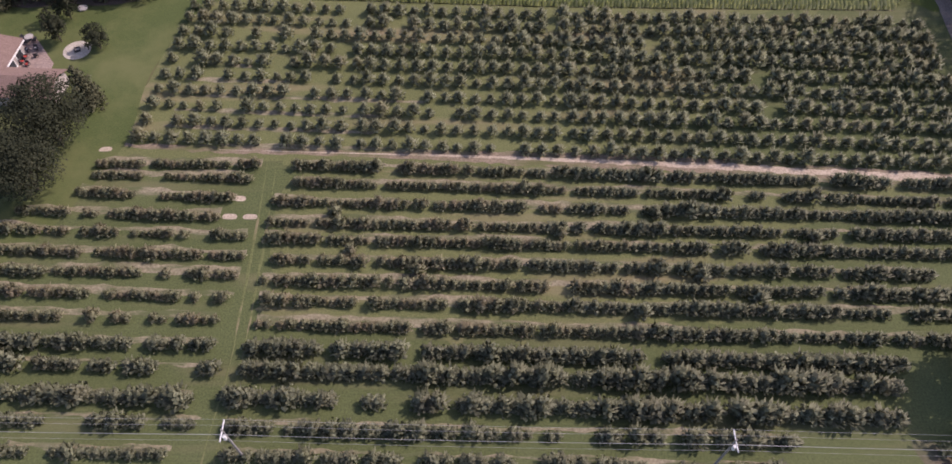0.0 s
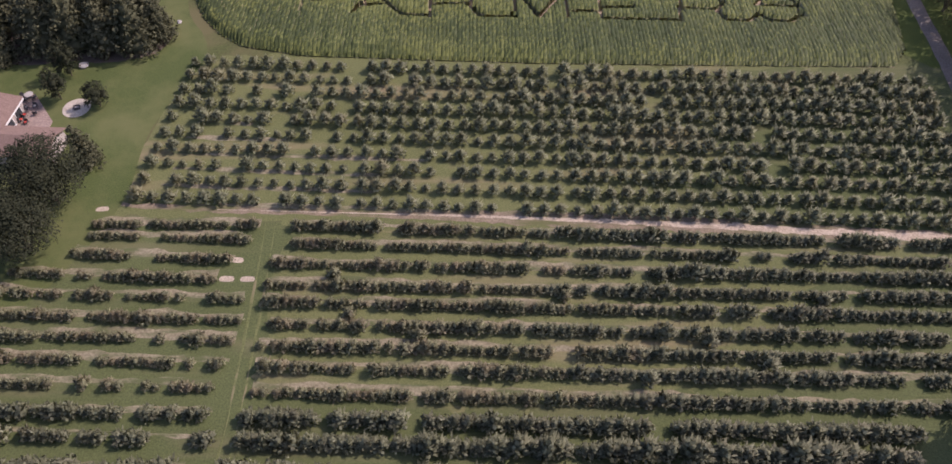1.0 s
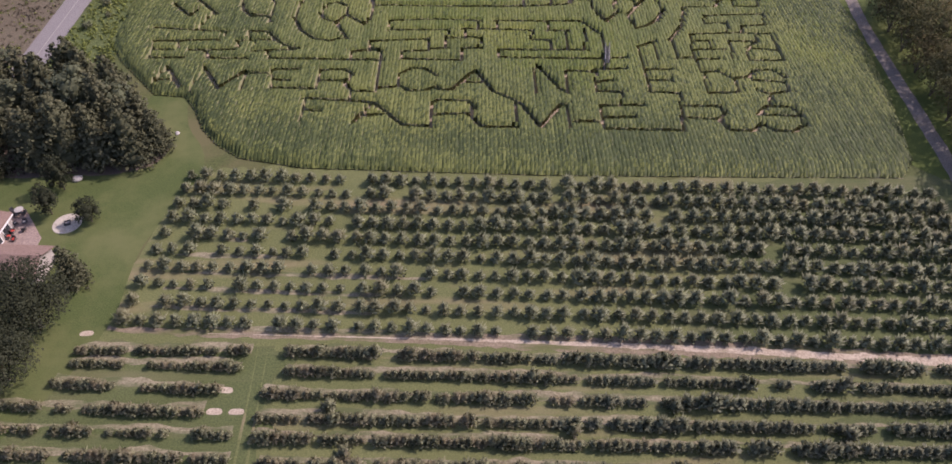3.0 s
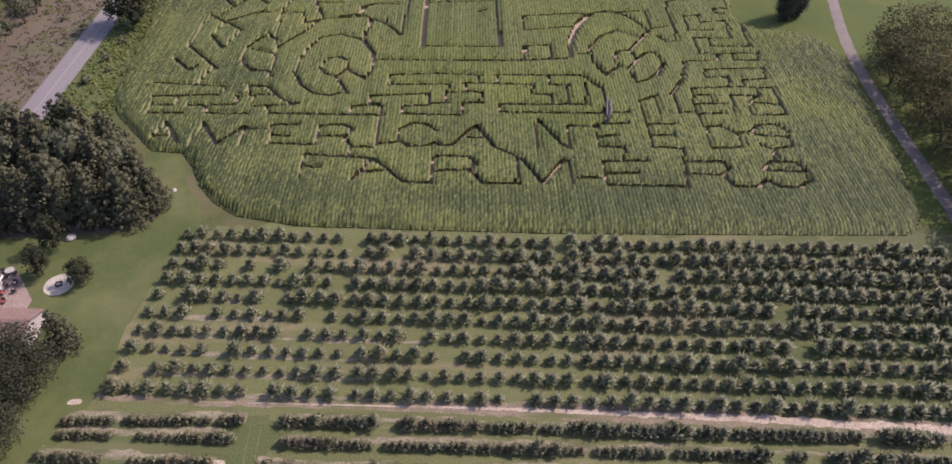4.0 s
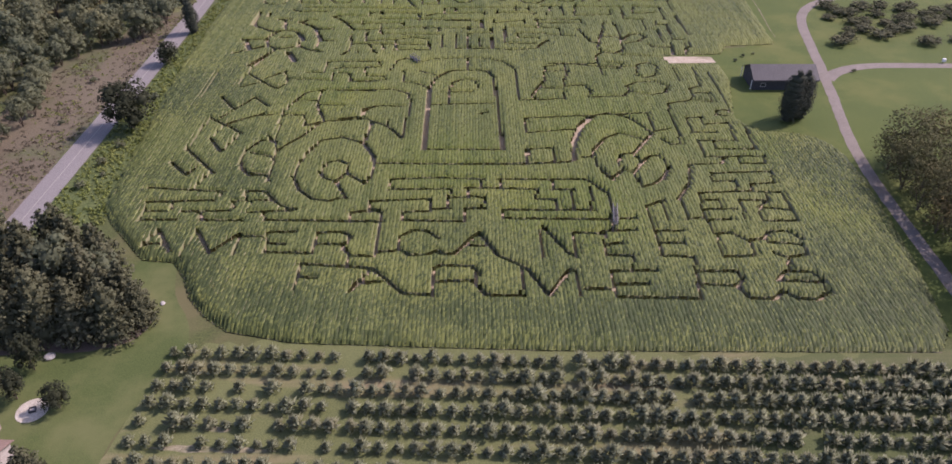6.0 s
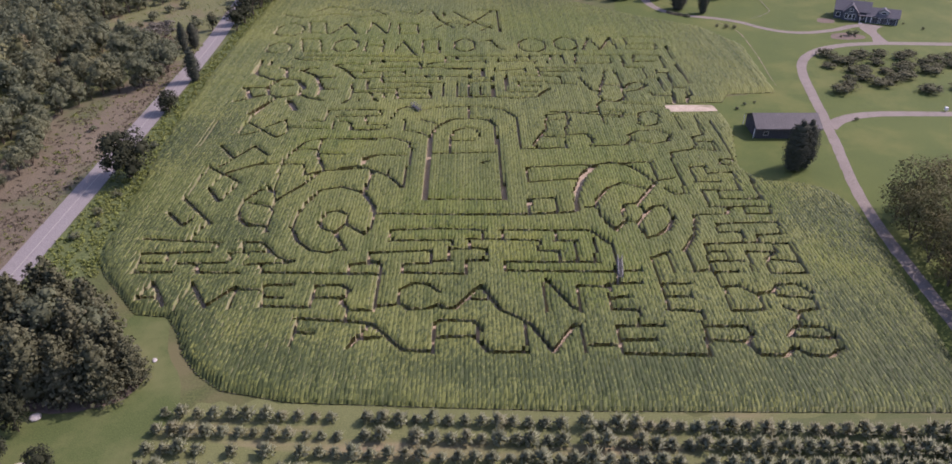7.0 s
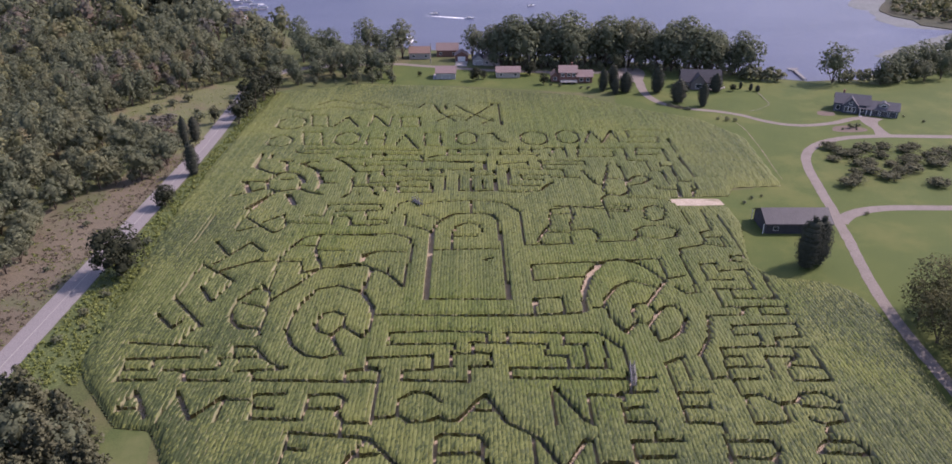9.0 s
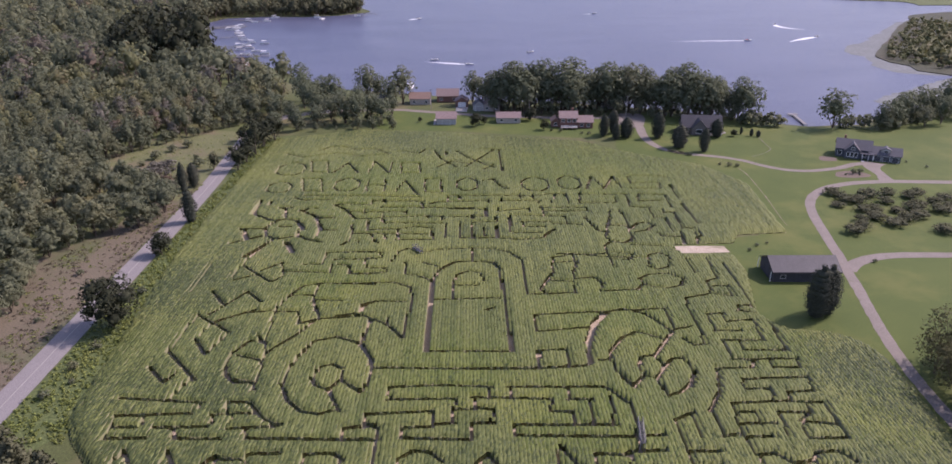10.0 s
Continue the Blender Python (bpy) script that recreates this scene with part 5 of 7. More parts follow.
# footpath trodden into the weeds at the field's edge
ribbon("footpath", [(-77, 228), (-80, 219), (-82, 210)], 0.9, 0.03, M_SAND, "trodden bare footpath at the field edge", 0.2)

# ---- orchards ----
for off in (-0.75, 0.7):
    ribbon("wheel_track", [(-31.3 + off, 72), (-30.8 + off, 57.3), (-30.7 + off, 38.7), (-31.5 + off, 27.8), (-32 + off, 14)], [0.1, 0.2, 0.5, 0.4, 0.2, 0.35, 0.12, 0.3, 0.1], 0.024, M_ORCHARD, "faint worn wheel track in the grass lane", 0.2, 0.8)
APPLES = [apple(np.random.default_rng(20 + i), h, r, 125, 0.155, 44, 1.0) for i, (h, r) in enumerate(((1.8, 0.84), (1.95, 0.90), (1.65, 0.78), (2.0, 0.94), (1.75, 0.84), (1.5, 0.74)))]
HEDGES = [apple(np.random.default_rng(120 + i), h, r, 115, 0.165, 40, 1.12) for i, (h, r) in enumerate(((1.60, 0.94), (1.74, 1.0), (1.52, 0.9), (1.78, 1.02), (1.56, 0.92), (1.44, 0.87)))]
apples = Grove("apple_tree", "apple tree", HEDGES, M_HEDGE, M_BARK)
pick = random.Random(11)
near_spots, far_spots, dry_spots = [], [], []


def row_of_trees(y0, slope, runs, spacing, size, spots, miss=0.06, vary=0.16, low=1.0, loose=0.15, swell=0.0):
    for a, b in runs:
        x = a + 0.6
        while x < b:
            if pick.random() > miss:
                s = size * pick.uniform(1 - vary, 1 + vary) * (1 + swell * math.sin(x * 0.31 + y0 * 2.1) * math.cos(x * 0.13 - y0))
                spots.append((x + pick.uniform(-0.15, 0.15), y0 + slope * x + pick.uniform(-0.1, 0.1), s, low * pick.uniform(0.85, 1.15), pick.uniform(0, 6.28), pick.randrange(6)))
            x += spacing * pick.uniform(1 - loose, 1 + loose)


# lower block, nearest rows first: north at the lane, slope, and runs between the gaps
LOWER = [
    (26.04, -0.0241, [(-29.7, -23.0), (-22.4, -19.4), (-18.1, -8.9), (-5.9, 4.6), (8.0, 19.9), (23.9, 36.0)]),
    (29.53, -0.0255, [(-30.6, -24.4), (-24.2, -22.2), (-21.1, -14.0), (-13.4, -2.4), (-1.0, 10.8), (11.8, 13.0), (14.6, 17.3), (18.6, 22.4), (25.1, 27.2), (28.0, 39.0)]),
    (33.02, -0.0341, [(-31.3, -24.5), (-23.9, -17.3), (-13.7, -11.3), (-7.0, -3.8), (-2.0, 9.3), (9.3, 28.8), (31.4, 46.4), (47.2, 52.0)]),
    (36.83, -0.028, [(-29.5, -18.6), (-18.2, 11.0), (12.4, 52.8)]),
    (39.93, -0.0283, [(-29.8, -20.1), (-18.5, -9.8), (-6.3, 21.4), (24.1, 54.4)]),
    (43.43, -0.0279, [(-29.1, -7.9), (-7.0, -2.7), (-2.2, 58.1), (58.4, 64.7)]),
    (47.02, -0.0249, [(-29.4, -3.4), (-2.7, 30.5), (30.8, 40.2), (40.8, 66.0)]),
    (50.12, -0.0268, [(-29.5, 9.8), (13.2, 47.5), (48.6, 67.1)]),
    (53.46, -0.0284, [(-28.5, -15.0), (-13.6, 13.2), (13.5, 49.2), (50.6, 62.7)]),
    (56.93, -0.0289, [(-30.0, 13.4), (13.9, 32.3), (34.4, 69.6)]),
    (59.93, -0.0275, [(-30.1, 13.1), (13.8, 51.7), (53.5, 70.7)]),
    (63.45, -0.0317, [(-30.1, 7.9), (9.5, 71.9)]),
    (66.9, -0.0389, [(-27.6, 13.4), (14.7, 38.0), (40.7, 43.1), (45.4, 50.4), (51.8, 73.0)]),
    (70.14, -0.039, [(-27.9, -13.3), (-11.9, -0.8), (0.3, 6.7), (7.8, 10.5), (11.8, 28.1), (29.0, 50.9), (53.2, 74.3)]),
]
LEFT = [
    (26.29, -0.0196, [(-56.2, -52.9), (-50.5, -36.3)]),
    (29.8, -0.0256, [(-57.7, -52.8), (-47.2, -44.6), (-44.2, -40.5), (-38.0, -33.5)]),
    (32.89, -0.0277, [(-70.9, -40.6), (-40.2, -35.3)]),
    (36.76, -0.0316, [(-72.4, -57.9), (-56.1, -50.1), (-49.0, -45.5), (-44.5, -39.1), (-36.0, -33.0)]),
    (40.57, -0.018, [(-73.5, -56.3), (-55.6, -44.2), (-43.8, -37.9), (-37.1, -33.5)]),
    (44.01, -0.0248, [(-75.0, -54.5), (-52.4, -50.0), (-48.0, -46.2), (-43.2, -41.3), (-39.4, -34.5)]),
    (46.89, -0.0366, [(-76.4, -61.1), (-60.6, -51.9), (-50.6, -39.5), (-38.3, -32.8)]),
    (51.01, -0.0234, [(-77.6, -46.3), (-44.5, -41.9), (-40.9, -32.6)]),
    (53.94, -0.0284, [(-78.8, -54.8), (-53.7, -38.7), (-37.5, -32.3)]),
    (56.88, -0.0378, [(-80.2, -62.7), (-61.6, -58.5), (-57.6, -41.4), (-37.9, -32.8)]),
    (59.99, -0.0414, [(-67.2, -58.5), (-57.3, -54.6), (-53.7, -37.3)]),
    (63.11, -0.0511, [(-59.4, -48.9), (-47.0, -35.4)]),
    (67.14, -0.0419, [(-58.2, -49.8), (-47.9, -33.9)]),
    (71.14, -0.008, [(-57.9, -32.8)]),
]
LOWER_SIZE = [1.15, 1.1, 1.42, 1.46, 1.44, 1.08, 1.1, 1.1, 1.1, 1.06, 1.04, 1.08, 0.98, 1.12]
for k in range(14):
    y0, slope, runs = LOWER[k]
    row_of_trees(y0, slope, runs, 0.95, LOWER_SIZE[k], near_spots if k < 5 else dry_spots, 0.02 if k in (2, 3, 4) else 0.09, swell=0.06 if k in (2, 3, 4) else 0.22)
    y0, slope, runs = LEFT[k]
    row_of_trees(y0, slope, runs, 1.0, LOWER_SIZE[k] * 0.92, dry_spots if k > 4 else near_spots, 0.08, swell=0.18)
# some bigger old trees in the rows
for x, y in ((-20.5, 62.4), (-17.5, 55.6), (-8, 52.3), (5, 46.8), (22, 45.8), (12, 58.6), (31, 51.5), (38, 47.8), (48, 57.5), (-23, 71.2), (26, 62)):
    dry_spots.append((x, y, 1.4, 1.0, pick.uniform(0, 6), pick.randrange(6)))
# the eastern ends of the drying rows are still dense and green
green = [s for s in dry_spots if s[0] > 14 + 9 * math.sin(s[1] * 0.8)]
dry_spots = [s for s in dry_spots if s not in set(green)]
near_spots += [(x, y, s * 1.1, tall, turn, kind) for x, y, s, tall, turn, kind in green]
# upper block of single young trees
for j in range(10):
    y0 = 74.7 + 3.55 * j
    gap = (-23.2 + j * 0.1, -19.4 if j > 7 else -20.8) if j > 5 else (-19, -18.5)
    row_of_trees(y0, -0.045, [(-53.4 + j * 0.2, gap[0])], 2.62, (1.42, 1.3, 1.28, 1.3, 1.32, 1.48, 1.5, 1.45, 1.42, 1.4)[j], far_spots, 0.06 + 0.05 * (j in (1, 2, 3)), 0.2, 0.9, 0.06)
    row_of_trees(y0, -0.045, [(gap[1], 14)], 2.55, (1.36, 1.36, 1.38, 1.41, 1.47, 1.53, 1.58, 1.60, 1.60, 1.54)[j], far_spots, 0.03, 0.16, 0.9, 0.06)
    row_of_trees(y0, -0.045, [(15, 79)], 2.5, (1.51, 1.53, 1.54, 1.56, 1.60, 1.64, 1.67, 1.69, 1.67, 1.62)[j], far_spots, 0.02, 0.14, 0.9, 0.06)
near_spots.sort(key=lambda s: s[1])
for x, y, s, tall, turn, kind in near_spots[:300]:
    apples.plant(x, y, "leafy dwarf apple tree in a grassy orchard row", s, math.degrees(turn), kind, "orchard trees", tall)
scatter("orchard_rows", APPLES, far_spots, M_APPLE, "rows of small dark-leaved apple trees on grass")
scatter("orchard_hedges", HEDGES, near_spots[300:], M_HEDGE, "close hedge-like rows of green apple trees")
scatter("orchard_hedges", HEDGES, dry_spots, M_DRYAPPLE, "close rows of apple trees with drying brownish leaves")
# straw and bare earth under the rows
for k in range(14):
    for (y0, slope, runs), lane in ((LOWER[k], 0), (LEFT[k], 1)):
        if k in (2, 3, 4) and not lane:
            continue
        xs = np.linspace(runs[0][0], runs[-1][1], 9 if lane else 15)
        ribbon("straw_strip", [(x, y0 + slope * x + 0.9 + pick.uniform(-0.15, 0.15)) for x in xs], [pick.uniform(0.4, 2.0) * (0.55 if x > 25 else 1.0) * (0.5 if k < 5 else 1.0) for x in xs], 0.018, M_STRAW, "dry straw and bare earth under an orchard row", 0.45, 0.8)
for j, a, b in ((1, -50, -16), (2, -49, -12), (3, -50, -8), (0, -40, -4), (4, -49, -30), (5, -46, -38)):
    ribbon("straw_strip", [(x, 74.7 + 3.55 * j - 0.045 * x - 0.6) for x in np.linspace(a, b, 7)], [0.3, 0.9, 1.3, 0.8, 1.2, 0.9, 0.3], 0.018, M_STRAW, "dry pale straw between young orchard trees", 0.4, 0.9)
for x, y in ((-35.1, 65.2), (-35.8, 61.9), (-57.7, 74.9), (-32.9, 61.9)):
    sheet("sand_patch", [(x - 0.9, y - 0.4), (x + 0.9, y - 0.4), (x + 0.8, y + 0.4), (x - 0.8, y + 0.4)], 0.026, M_SAND, "bare pale sand patch beside the lane", 0.25, 0.5)

# ---- trees ----
R = np.random.default_rng
MAPLE = [broadleaf(R(40), 13.0, 6.9, 30, 10500, 0.17, low=0.03, spread=0.45), broadleaf(R(41), 12.5, 6.9, 30, 10500, 0.17, low=0.03, spread=0.45)]
ROUND = [broadleaf(R(43), 10.5, 5.2, 16, 2600, 0.24, low=0.0), broadleaf(R(44), 6.4, 3.3, 12, 1300, 0.20, low=0.0), broadleaf(R(45), 5.2, 2.5, 10, 1300, 0.14, low=0.02)]
TALL = [broadleaf(R(50 + i), h, r, 11, 640, 0.50, low=lo, spread=0.42) for i, (h, r, lo) in enumerate(((19, 6.6, 0.04), (16, 6.2, 0.0), (20, 6.4, 0.05), (15, 6.8, 0.0)))]
WOOD = [broadleaf(R(60 + i), h, r, 5, 270, 0.46, low=0.0, spread=0.45) for i, (h, r) in enumerate(((13.5, 4.4), (11, 4.2), (15.5, 4.8), (9, 3.8), (13, 3.2)))]
FARWOOD = [broadleaf(R(160 + i), h, r, 4, 130, 0.68, low=0.05, spread=0.45) for i, (h, r) in enumerate(((13, 5.4), (11, 5.0), (15, 5.8), (9, 4.6), (12, 4.6)))]
SPRUCE = [pine(R(70), 10.8, 3.6, 15, 0.26), pine(R(71), 9.4, 3.2, 14, 0.26), pine(R(72), 12, 3.9, 16, 0.26)]
PINE = [pine(R(75 + i), h, r) for i, (h, r) in enumerate(((10.5, 3.7), (9.4, 3.4), (11.6, 4.1)))]
CEDAR = [column(R(80), 13.8, 3.7, 5600, 0.14), column(R(81), 13.2, 3.4, 5600, 0.14)]
YEW = [column(R(82 + i), h, r, 1700, 0.26) for i, (h, r) in enumerate(((12.0, 4.9), (11.2, 4.6), (12.8, 5.1)))]
PEACH = [broadleaf(R(85 + i), 3.0, 2.9, 9, 520, 0.2, low=0.12) for i in range(3)]
BUSH = [broadleaf(R(88 + i), 1.6, 1.2, 5, 120, 0.2, low=0.02) for i in range(3)]
maples = Grove("maple_tree", "tree", MAPLE, M_MAPLE, M_BARK)
rounds = Grove("broadleaf_tree", "tree", ROUND, M_MAPLE, M_BARK)
talls = Grove("lakeside_tree", "tree", TALL, M_LAKETREE, M_BARK)
shades = Grove("shade_tree", "tree", [broadleaf(R(90 + i), h, r, 16, 1800, 0.25, low=0.04, spread=0.5, heart=0.25) for i, (h, r) in enumerate(((14, 6.6), (12.5, 6.0), (15, 7.0)))], M_SHADE, M_BARK)
edges = Grove("woodland_tree", "tree", [broadleaf(R(95 + i), h, r, 8, 640, 0.33, low=0.0) for i, (h, r) in enumerate(((12, 4.6), (10, 4.0), (14, 5.0)))], M_WOODS, M_BARK)
spruces = Grove("spruce_tree", "spruce", SPRUCE, M_SPRUCE, M_BARK)
pines = Grove("pine_tree", "pine", PINE, M_SPRUCE, M_BARK)
yews = Grove("evergreen_tree", "evergreen", YEW, M_YEW, M_BARK)
cedars = Grove("cedar_tree", "cedar", CEDAR, M_YEW, M_BARK)
peaches = Grove("peach_tree", "fruit tree", PEACH, M_SPRUCE, M_BARK)
shrubs = Grove("shrub", "shrub", BUSH, M_WOODS, M_BARK)
dice = random.Random(21)

maples.plant(-64.8, 76.0, "large dense round maple beside the house", 0.96, 20, 0)
maples.plant(-65.6, 67.0, "broad dark green maple at the lawn's edge", 0.9, 130, 1)
maples.plant(-78.0, 70.0, "large dense maple behind the house", 1.0, 200, 0)
spruces.plant(-62.7, 84.8, "dark spruce tucked behind the big maple", 0.85, 0, 1)
rounds.plant(-65.2, 98.0, "small bushy tree beside the round fire pit", 1, 0, 2)
rounds.plant(-72.6, 99.8, "small upright lawn tree near the patio", 0.95, 70, 2, tall=1.35)
rounds.plant(-72.9, 106.0, "small rounded tree at the edge of the lawn", 1.05, 140, 2, tall=1.35)
rounds.plant(65.6, 36.4, "tall dark maple at the orchard's corner", 1.3, 40, 0)
# made-up maple out of view, blocks sky so the corner shadow gets darker
for x, y, turn in ((78, 33, 90),):
    maples.plant(x, y, "tall dark maple added out of view to deepen the shade", 1.1, turn, 1)
shrubs.plant(55.5, 27.5, "low wild bushes at the orchard's end", 1, 0, 0)
shrubs.plant(58.5, 28.4, "low wild bushes at the orchard's end", 1.5, 70, 1)
shrubs.plant(57.0, 25.6, "low wild bushes at the orchard's end", 1.3, 150, 2)
# clump of pines and spruces between lawn and road
CLUMP = [(-59, 117, 0), (-63, 121, 1), (-64, 115, 1), (-66, 121, 0), (-69, 127, 3), (-70, 116, 0), (-71, 124, 1), (-70, 131, 0), (-76, 118, 1), (-77, 127, 3), (-76, 134, 1), (-82, 115, 2), (-83, 123, 0), (-83, 131, 1), (-82, 139, 0), (-88, 119, 1), (-89, 128, 3)]
CLUMP += [(-89, 137, 1), (-88, 144, 0), (-95, 114, 3), (-96, 123, 1), (-101, 118, 0), (-103, 110, 1), (-108, 116, 1), (-110, 124, 3), (-96, 105, 0), (-62.5, 113.5, 1), (-86, 110, 2), (-68, 113, 1), (-74, 114, 1), (-79, 113, 1), (-92, 110, 1), (-80, 144, 1), (-93, 133, 1)]
for i, (x, y, k) in enumerate(CLUMP):
    y = min(y - 0.3 * max(0.0, y - 124), float(np.interp(x, [-90, -75, -68, -62, -57], [136, 135, 130, 124.5, 118.5])))
    s = dice.uniform(1.0, 1.3) * (0.9 if x > -69 else 1.0)
    if k == 1 or (k == 0 and i % 3):
        pines.plant(x, y, "dense dark pine in the clump by the lawn", s * 1.0, dice.uniform(0, 360), i, "clump of evergreens")
    elif k == 3:
        edges.plant(x, y, "broad-leaved tree among the dark evergreens", s * 0.85, dice.uniform(0, 360), i, "clump of evergreens")
    else:
        spruces.plant(x, y, "dark pointed spruce in the clump by the lawn", s * 0.9, dice.uniform(0, 360), i, "clump of evergreens")


def boulder(x, y, r, label):
    bm = bmesh.new()
    bmesh.ops.create_icosphere(bm, subdivisions=2, radius=r)
    for v in bm.verts:
        v.co *= 1 + 0.35 * noise.noise(v.co * (1.3 / r) + Vector((x, y, 0)))
        v.co.z *= 0.6
    rock = part("boulder", bm, M_STONE)
    rock.location = (x, y, r * 0.3)
    tagged(rock, label, "stone")


boulder(-71.6, 108.6, 0.9, "pale boulder at the edge of the bark mulch")
boulder(-57.4, 121.6, 0.45, "small pale stone at the edge of the bark mulch")
# along the road
roadside = Grove("roadside_tree", "tree", edges.shapes, M_MAPLE, M_BARK)
rounds.plant(-87.0, 187.5, "full leafy tree shading the country road", 1, 0, 0)
rounds.plant(-91.0, 227.5, "small round tree beside the road", 1.12, 40, 1)
yews.plant(-91.2, 252, "narrow dark tree beside the road", 0.58, 0, 0, tall=1.6)
yews.plant(-103, 279, "narrow dark evergreen across the road", 0.72, 0, 0, tall=1.4)
yews.plant(-101.5, 285, "narrow dark evergreen across the road", 0.58, 60, 1, tall=1.4)
for i, (x, y, s) in enumerate(((-91, 303, 0.95), (-90.5, 313, 1.15), (-90, 324, 1.2), (-89, 334, 1.25), (-94, 343, 1.2), (-100.5, 304, 0.5), (-87, 344, 1.2), (-101, 344, 0.6))):
    roadside.plant(x, y, "leafy tree overhanging the road's far end", s * 0.95, dice.uniform(0, 360), i, "roadside trees")
for i, (x, y, s) in enumerate(((-86.5, 178, 1.2), (-87.5, 170, 0.8), (-88.5, 160, 0.9), (-85.5, 165, 0.7), (-87, 204, 0.8), (-105, 150, 1.0), (-100.5, 148, 1.3), (-101.5, 145, 1.4), (-101, 205, 0.6), (-106, 190, 0.8), (-108, 215, 0.7), (-108, 289, 1.6), (-110, 297, 1.3), (-128, 318, 1.5), (-125, 328, 1.4), (-112, 318, 1.2), (-107.5, 308, 1.5), (-121, 334, 1.6), (-130, 309, 1.3))):
    shrubs.plant(x, y, "weedy green shrub beside the road", s, dice.uniform(0, 360), i, "roadside shrubs")
bushes = Grove("wild_bush", "bush", BUSH, M_RUSTWOOD, M_BARK)
for i, (x, y) in enumerate(((-114.8, 288.5), (-117.2, 290.8), (-113.6, 292.4), (-116.6, 294.6), (-119.8, 295.4), (-122.4, 297.6), (-116.0, 298.6), (-119.2, 299.4), (-122.0, 301.6), (-117.4, 302.8), (-120.4, 304.4), (-123.4, 305.6), (-115.4, 303.6), (-122.4, 309.0), (-119.0, 308.0))):
    bushes.plant(x, y, "wild russet bush in the rough meadow", 1.15 + 0.25 * (i % 3), i * 50, i, "meadow bushes", 0.8)
for i in range(26):
    edges.plant(-95 + i * 2.3, 366 + 10 * math.sin(i * 1.7) + 0.15 * i, "low leafy growth below the lakeside trees", dice.uniform(0.38, 0.6), i * 70, i, "lakeside undergrowth")
# shade trees along the driveway
for i, (x, y) in enumerate(((99, 172), (107, 176), (116, 173), (98, 161), (107, 163), (116, 161), (97, 149), (106, 151), (114, 148), (96, 137), (104, 139), (95, 126), (103, 127), (94, 115), (101, 116), (93, 104), (100, 104), (92, 93), (99, 92), (124, 168), (123, 155))):
    shades.plant(x - 1.0, y - 4, "spreading olive-green shade tree beside the driveway", dice.uniform(0.9, 1.1), dice.uniform(0, 360), i, "driveway trees")
for i, y in enumerate(np.arange(84, 168, 8.2)):
    x = np.interp(y, [88, 111, 139, 155, 168, 172], [85, 86.2, 87.5, 88.3, 89.5, 90]) + 4.6
    shades.plant(x, y, "olive-green shade tree whose crown reaches over the driveway", dice.uniform(0.78, 0.95), dice.uniform(0, 360), i, "driveway trees")
cedars.plant(79.2, 189.5, "dense dark cedar in front of the barn", 1, 0, 0)
cedars.plant(82.4, 191.4, "dense dark cedar in front of the barn", 1, 0, 1)
# young fruit trees on the far lawn
for i, (x, y) in enumerate(((113, 240), (118, 243), (120, 249), (125, 251), (124, 258), (130, 258), (129, 246), (135, 250), (136, 257), (141, 252), (142, 259), (119, 262), (124, 267), (129, 266), (136, 265), (134, 272), (122, 273), (146, 262), (150, 257), (152, 265), (156, 261), (158, 268), (147, 270), (142, 273), (162, 263), (164, 270), (153, 274), (142, 240), (152, 242), (168, 262), (170, 250))):
    peaches.plant(x + dice.uniform(-1, 1), y, "low spreading fruit tree on the lawn", dice.uniform(0.95, 1.3), dice.uniform(0, 360), i, "small orchard on the lawn", 0.75)
# lakeside evergreens
for i, (x, y, s) in enumerate(((56, 348, 0.95), (60.5, 343, 0.85), (65.5, 346, 0.75), (61, 353, 1.05), (79, 345, 1.35), (84.5, 330.5, 1.15), (93, 324.5, 0.95), (89, 342, 0.5), (105, 346, 0.95), (117.5, 350.5, 0.32), (121, 347.5, 0.4), (123.5, 346.2, 0.34))):
    yews.plant(x, y, "dense cone-shaped evergreen on the lakeside lawn", s, dice.uniform(0, 360), i, "lakeside evergreens", 0.95)
for i, (x, y, s) in enumerate(((113, 347, 0.45), (31, 359, 1.0), (0, 366, 0.9), (4, 369, 0.8), (26, 376, 0.9), (-26, 374, 0.5))):
    rounds.plant(x, y, "rounded garden tree near the lakeside houses", s, dice.uniform(0, 360), 1 + i % 2, "garden trees")
# tall belt along the lake
for i in range(64):
    x = 8 + i * 1.92 + dice.uniform(-1.2, 1.2)
    y = 403 - 0.12 * max(0, x - 30) * (1.7 if x > 85 else 1) + dice.uniform(-7, 5) - (8 if i % 3 == 0 else 0)
    talls.plant(x, y, "tall leafy tree in the belt along the lake", 1.12 * dice.choice((0.8, 0.9, 0.95, 1.0, 1.12)) * (0.8 if x > 116 else 0.9 if 50 < x < 62 else 1.0), dice.uniform(0, 360), i, "lakeside belt")
for i in range(30):
    x = 9 + i * 4.0 + dice.uniform(-1, 1)
    edges.plant(x, 391 - 0.17 * max(0, x - 30) + dice.uniform(-4, 7), "low leafy tree under the lakeside belt", dice.uniform(0.45, 0.75), dice.uniform(0, 360), i, "lakeside undergrowth")
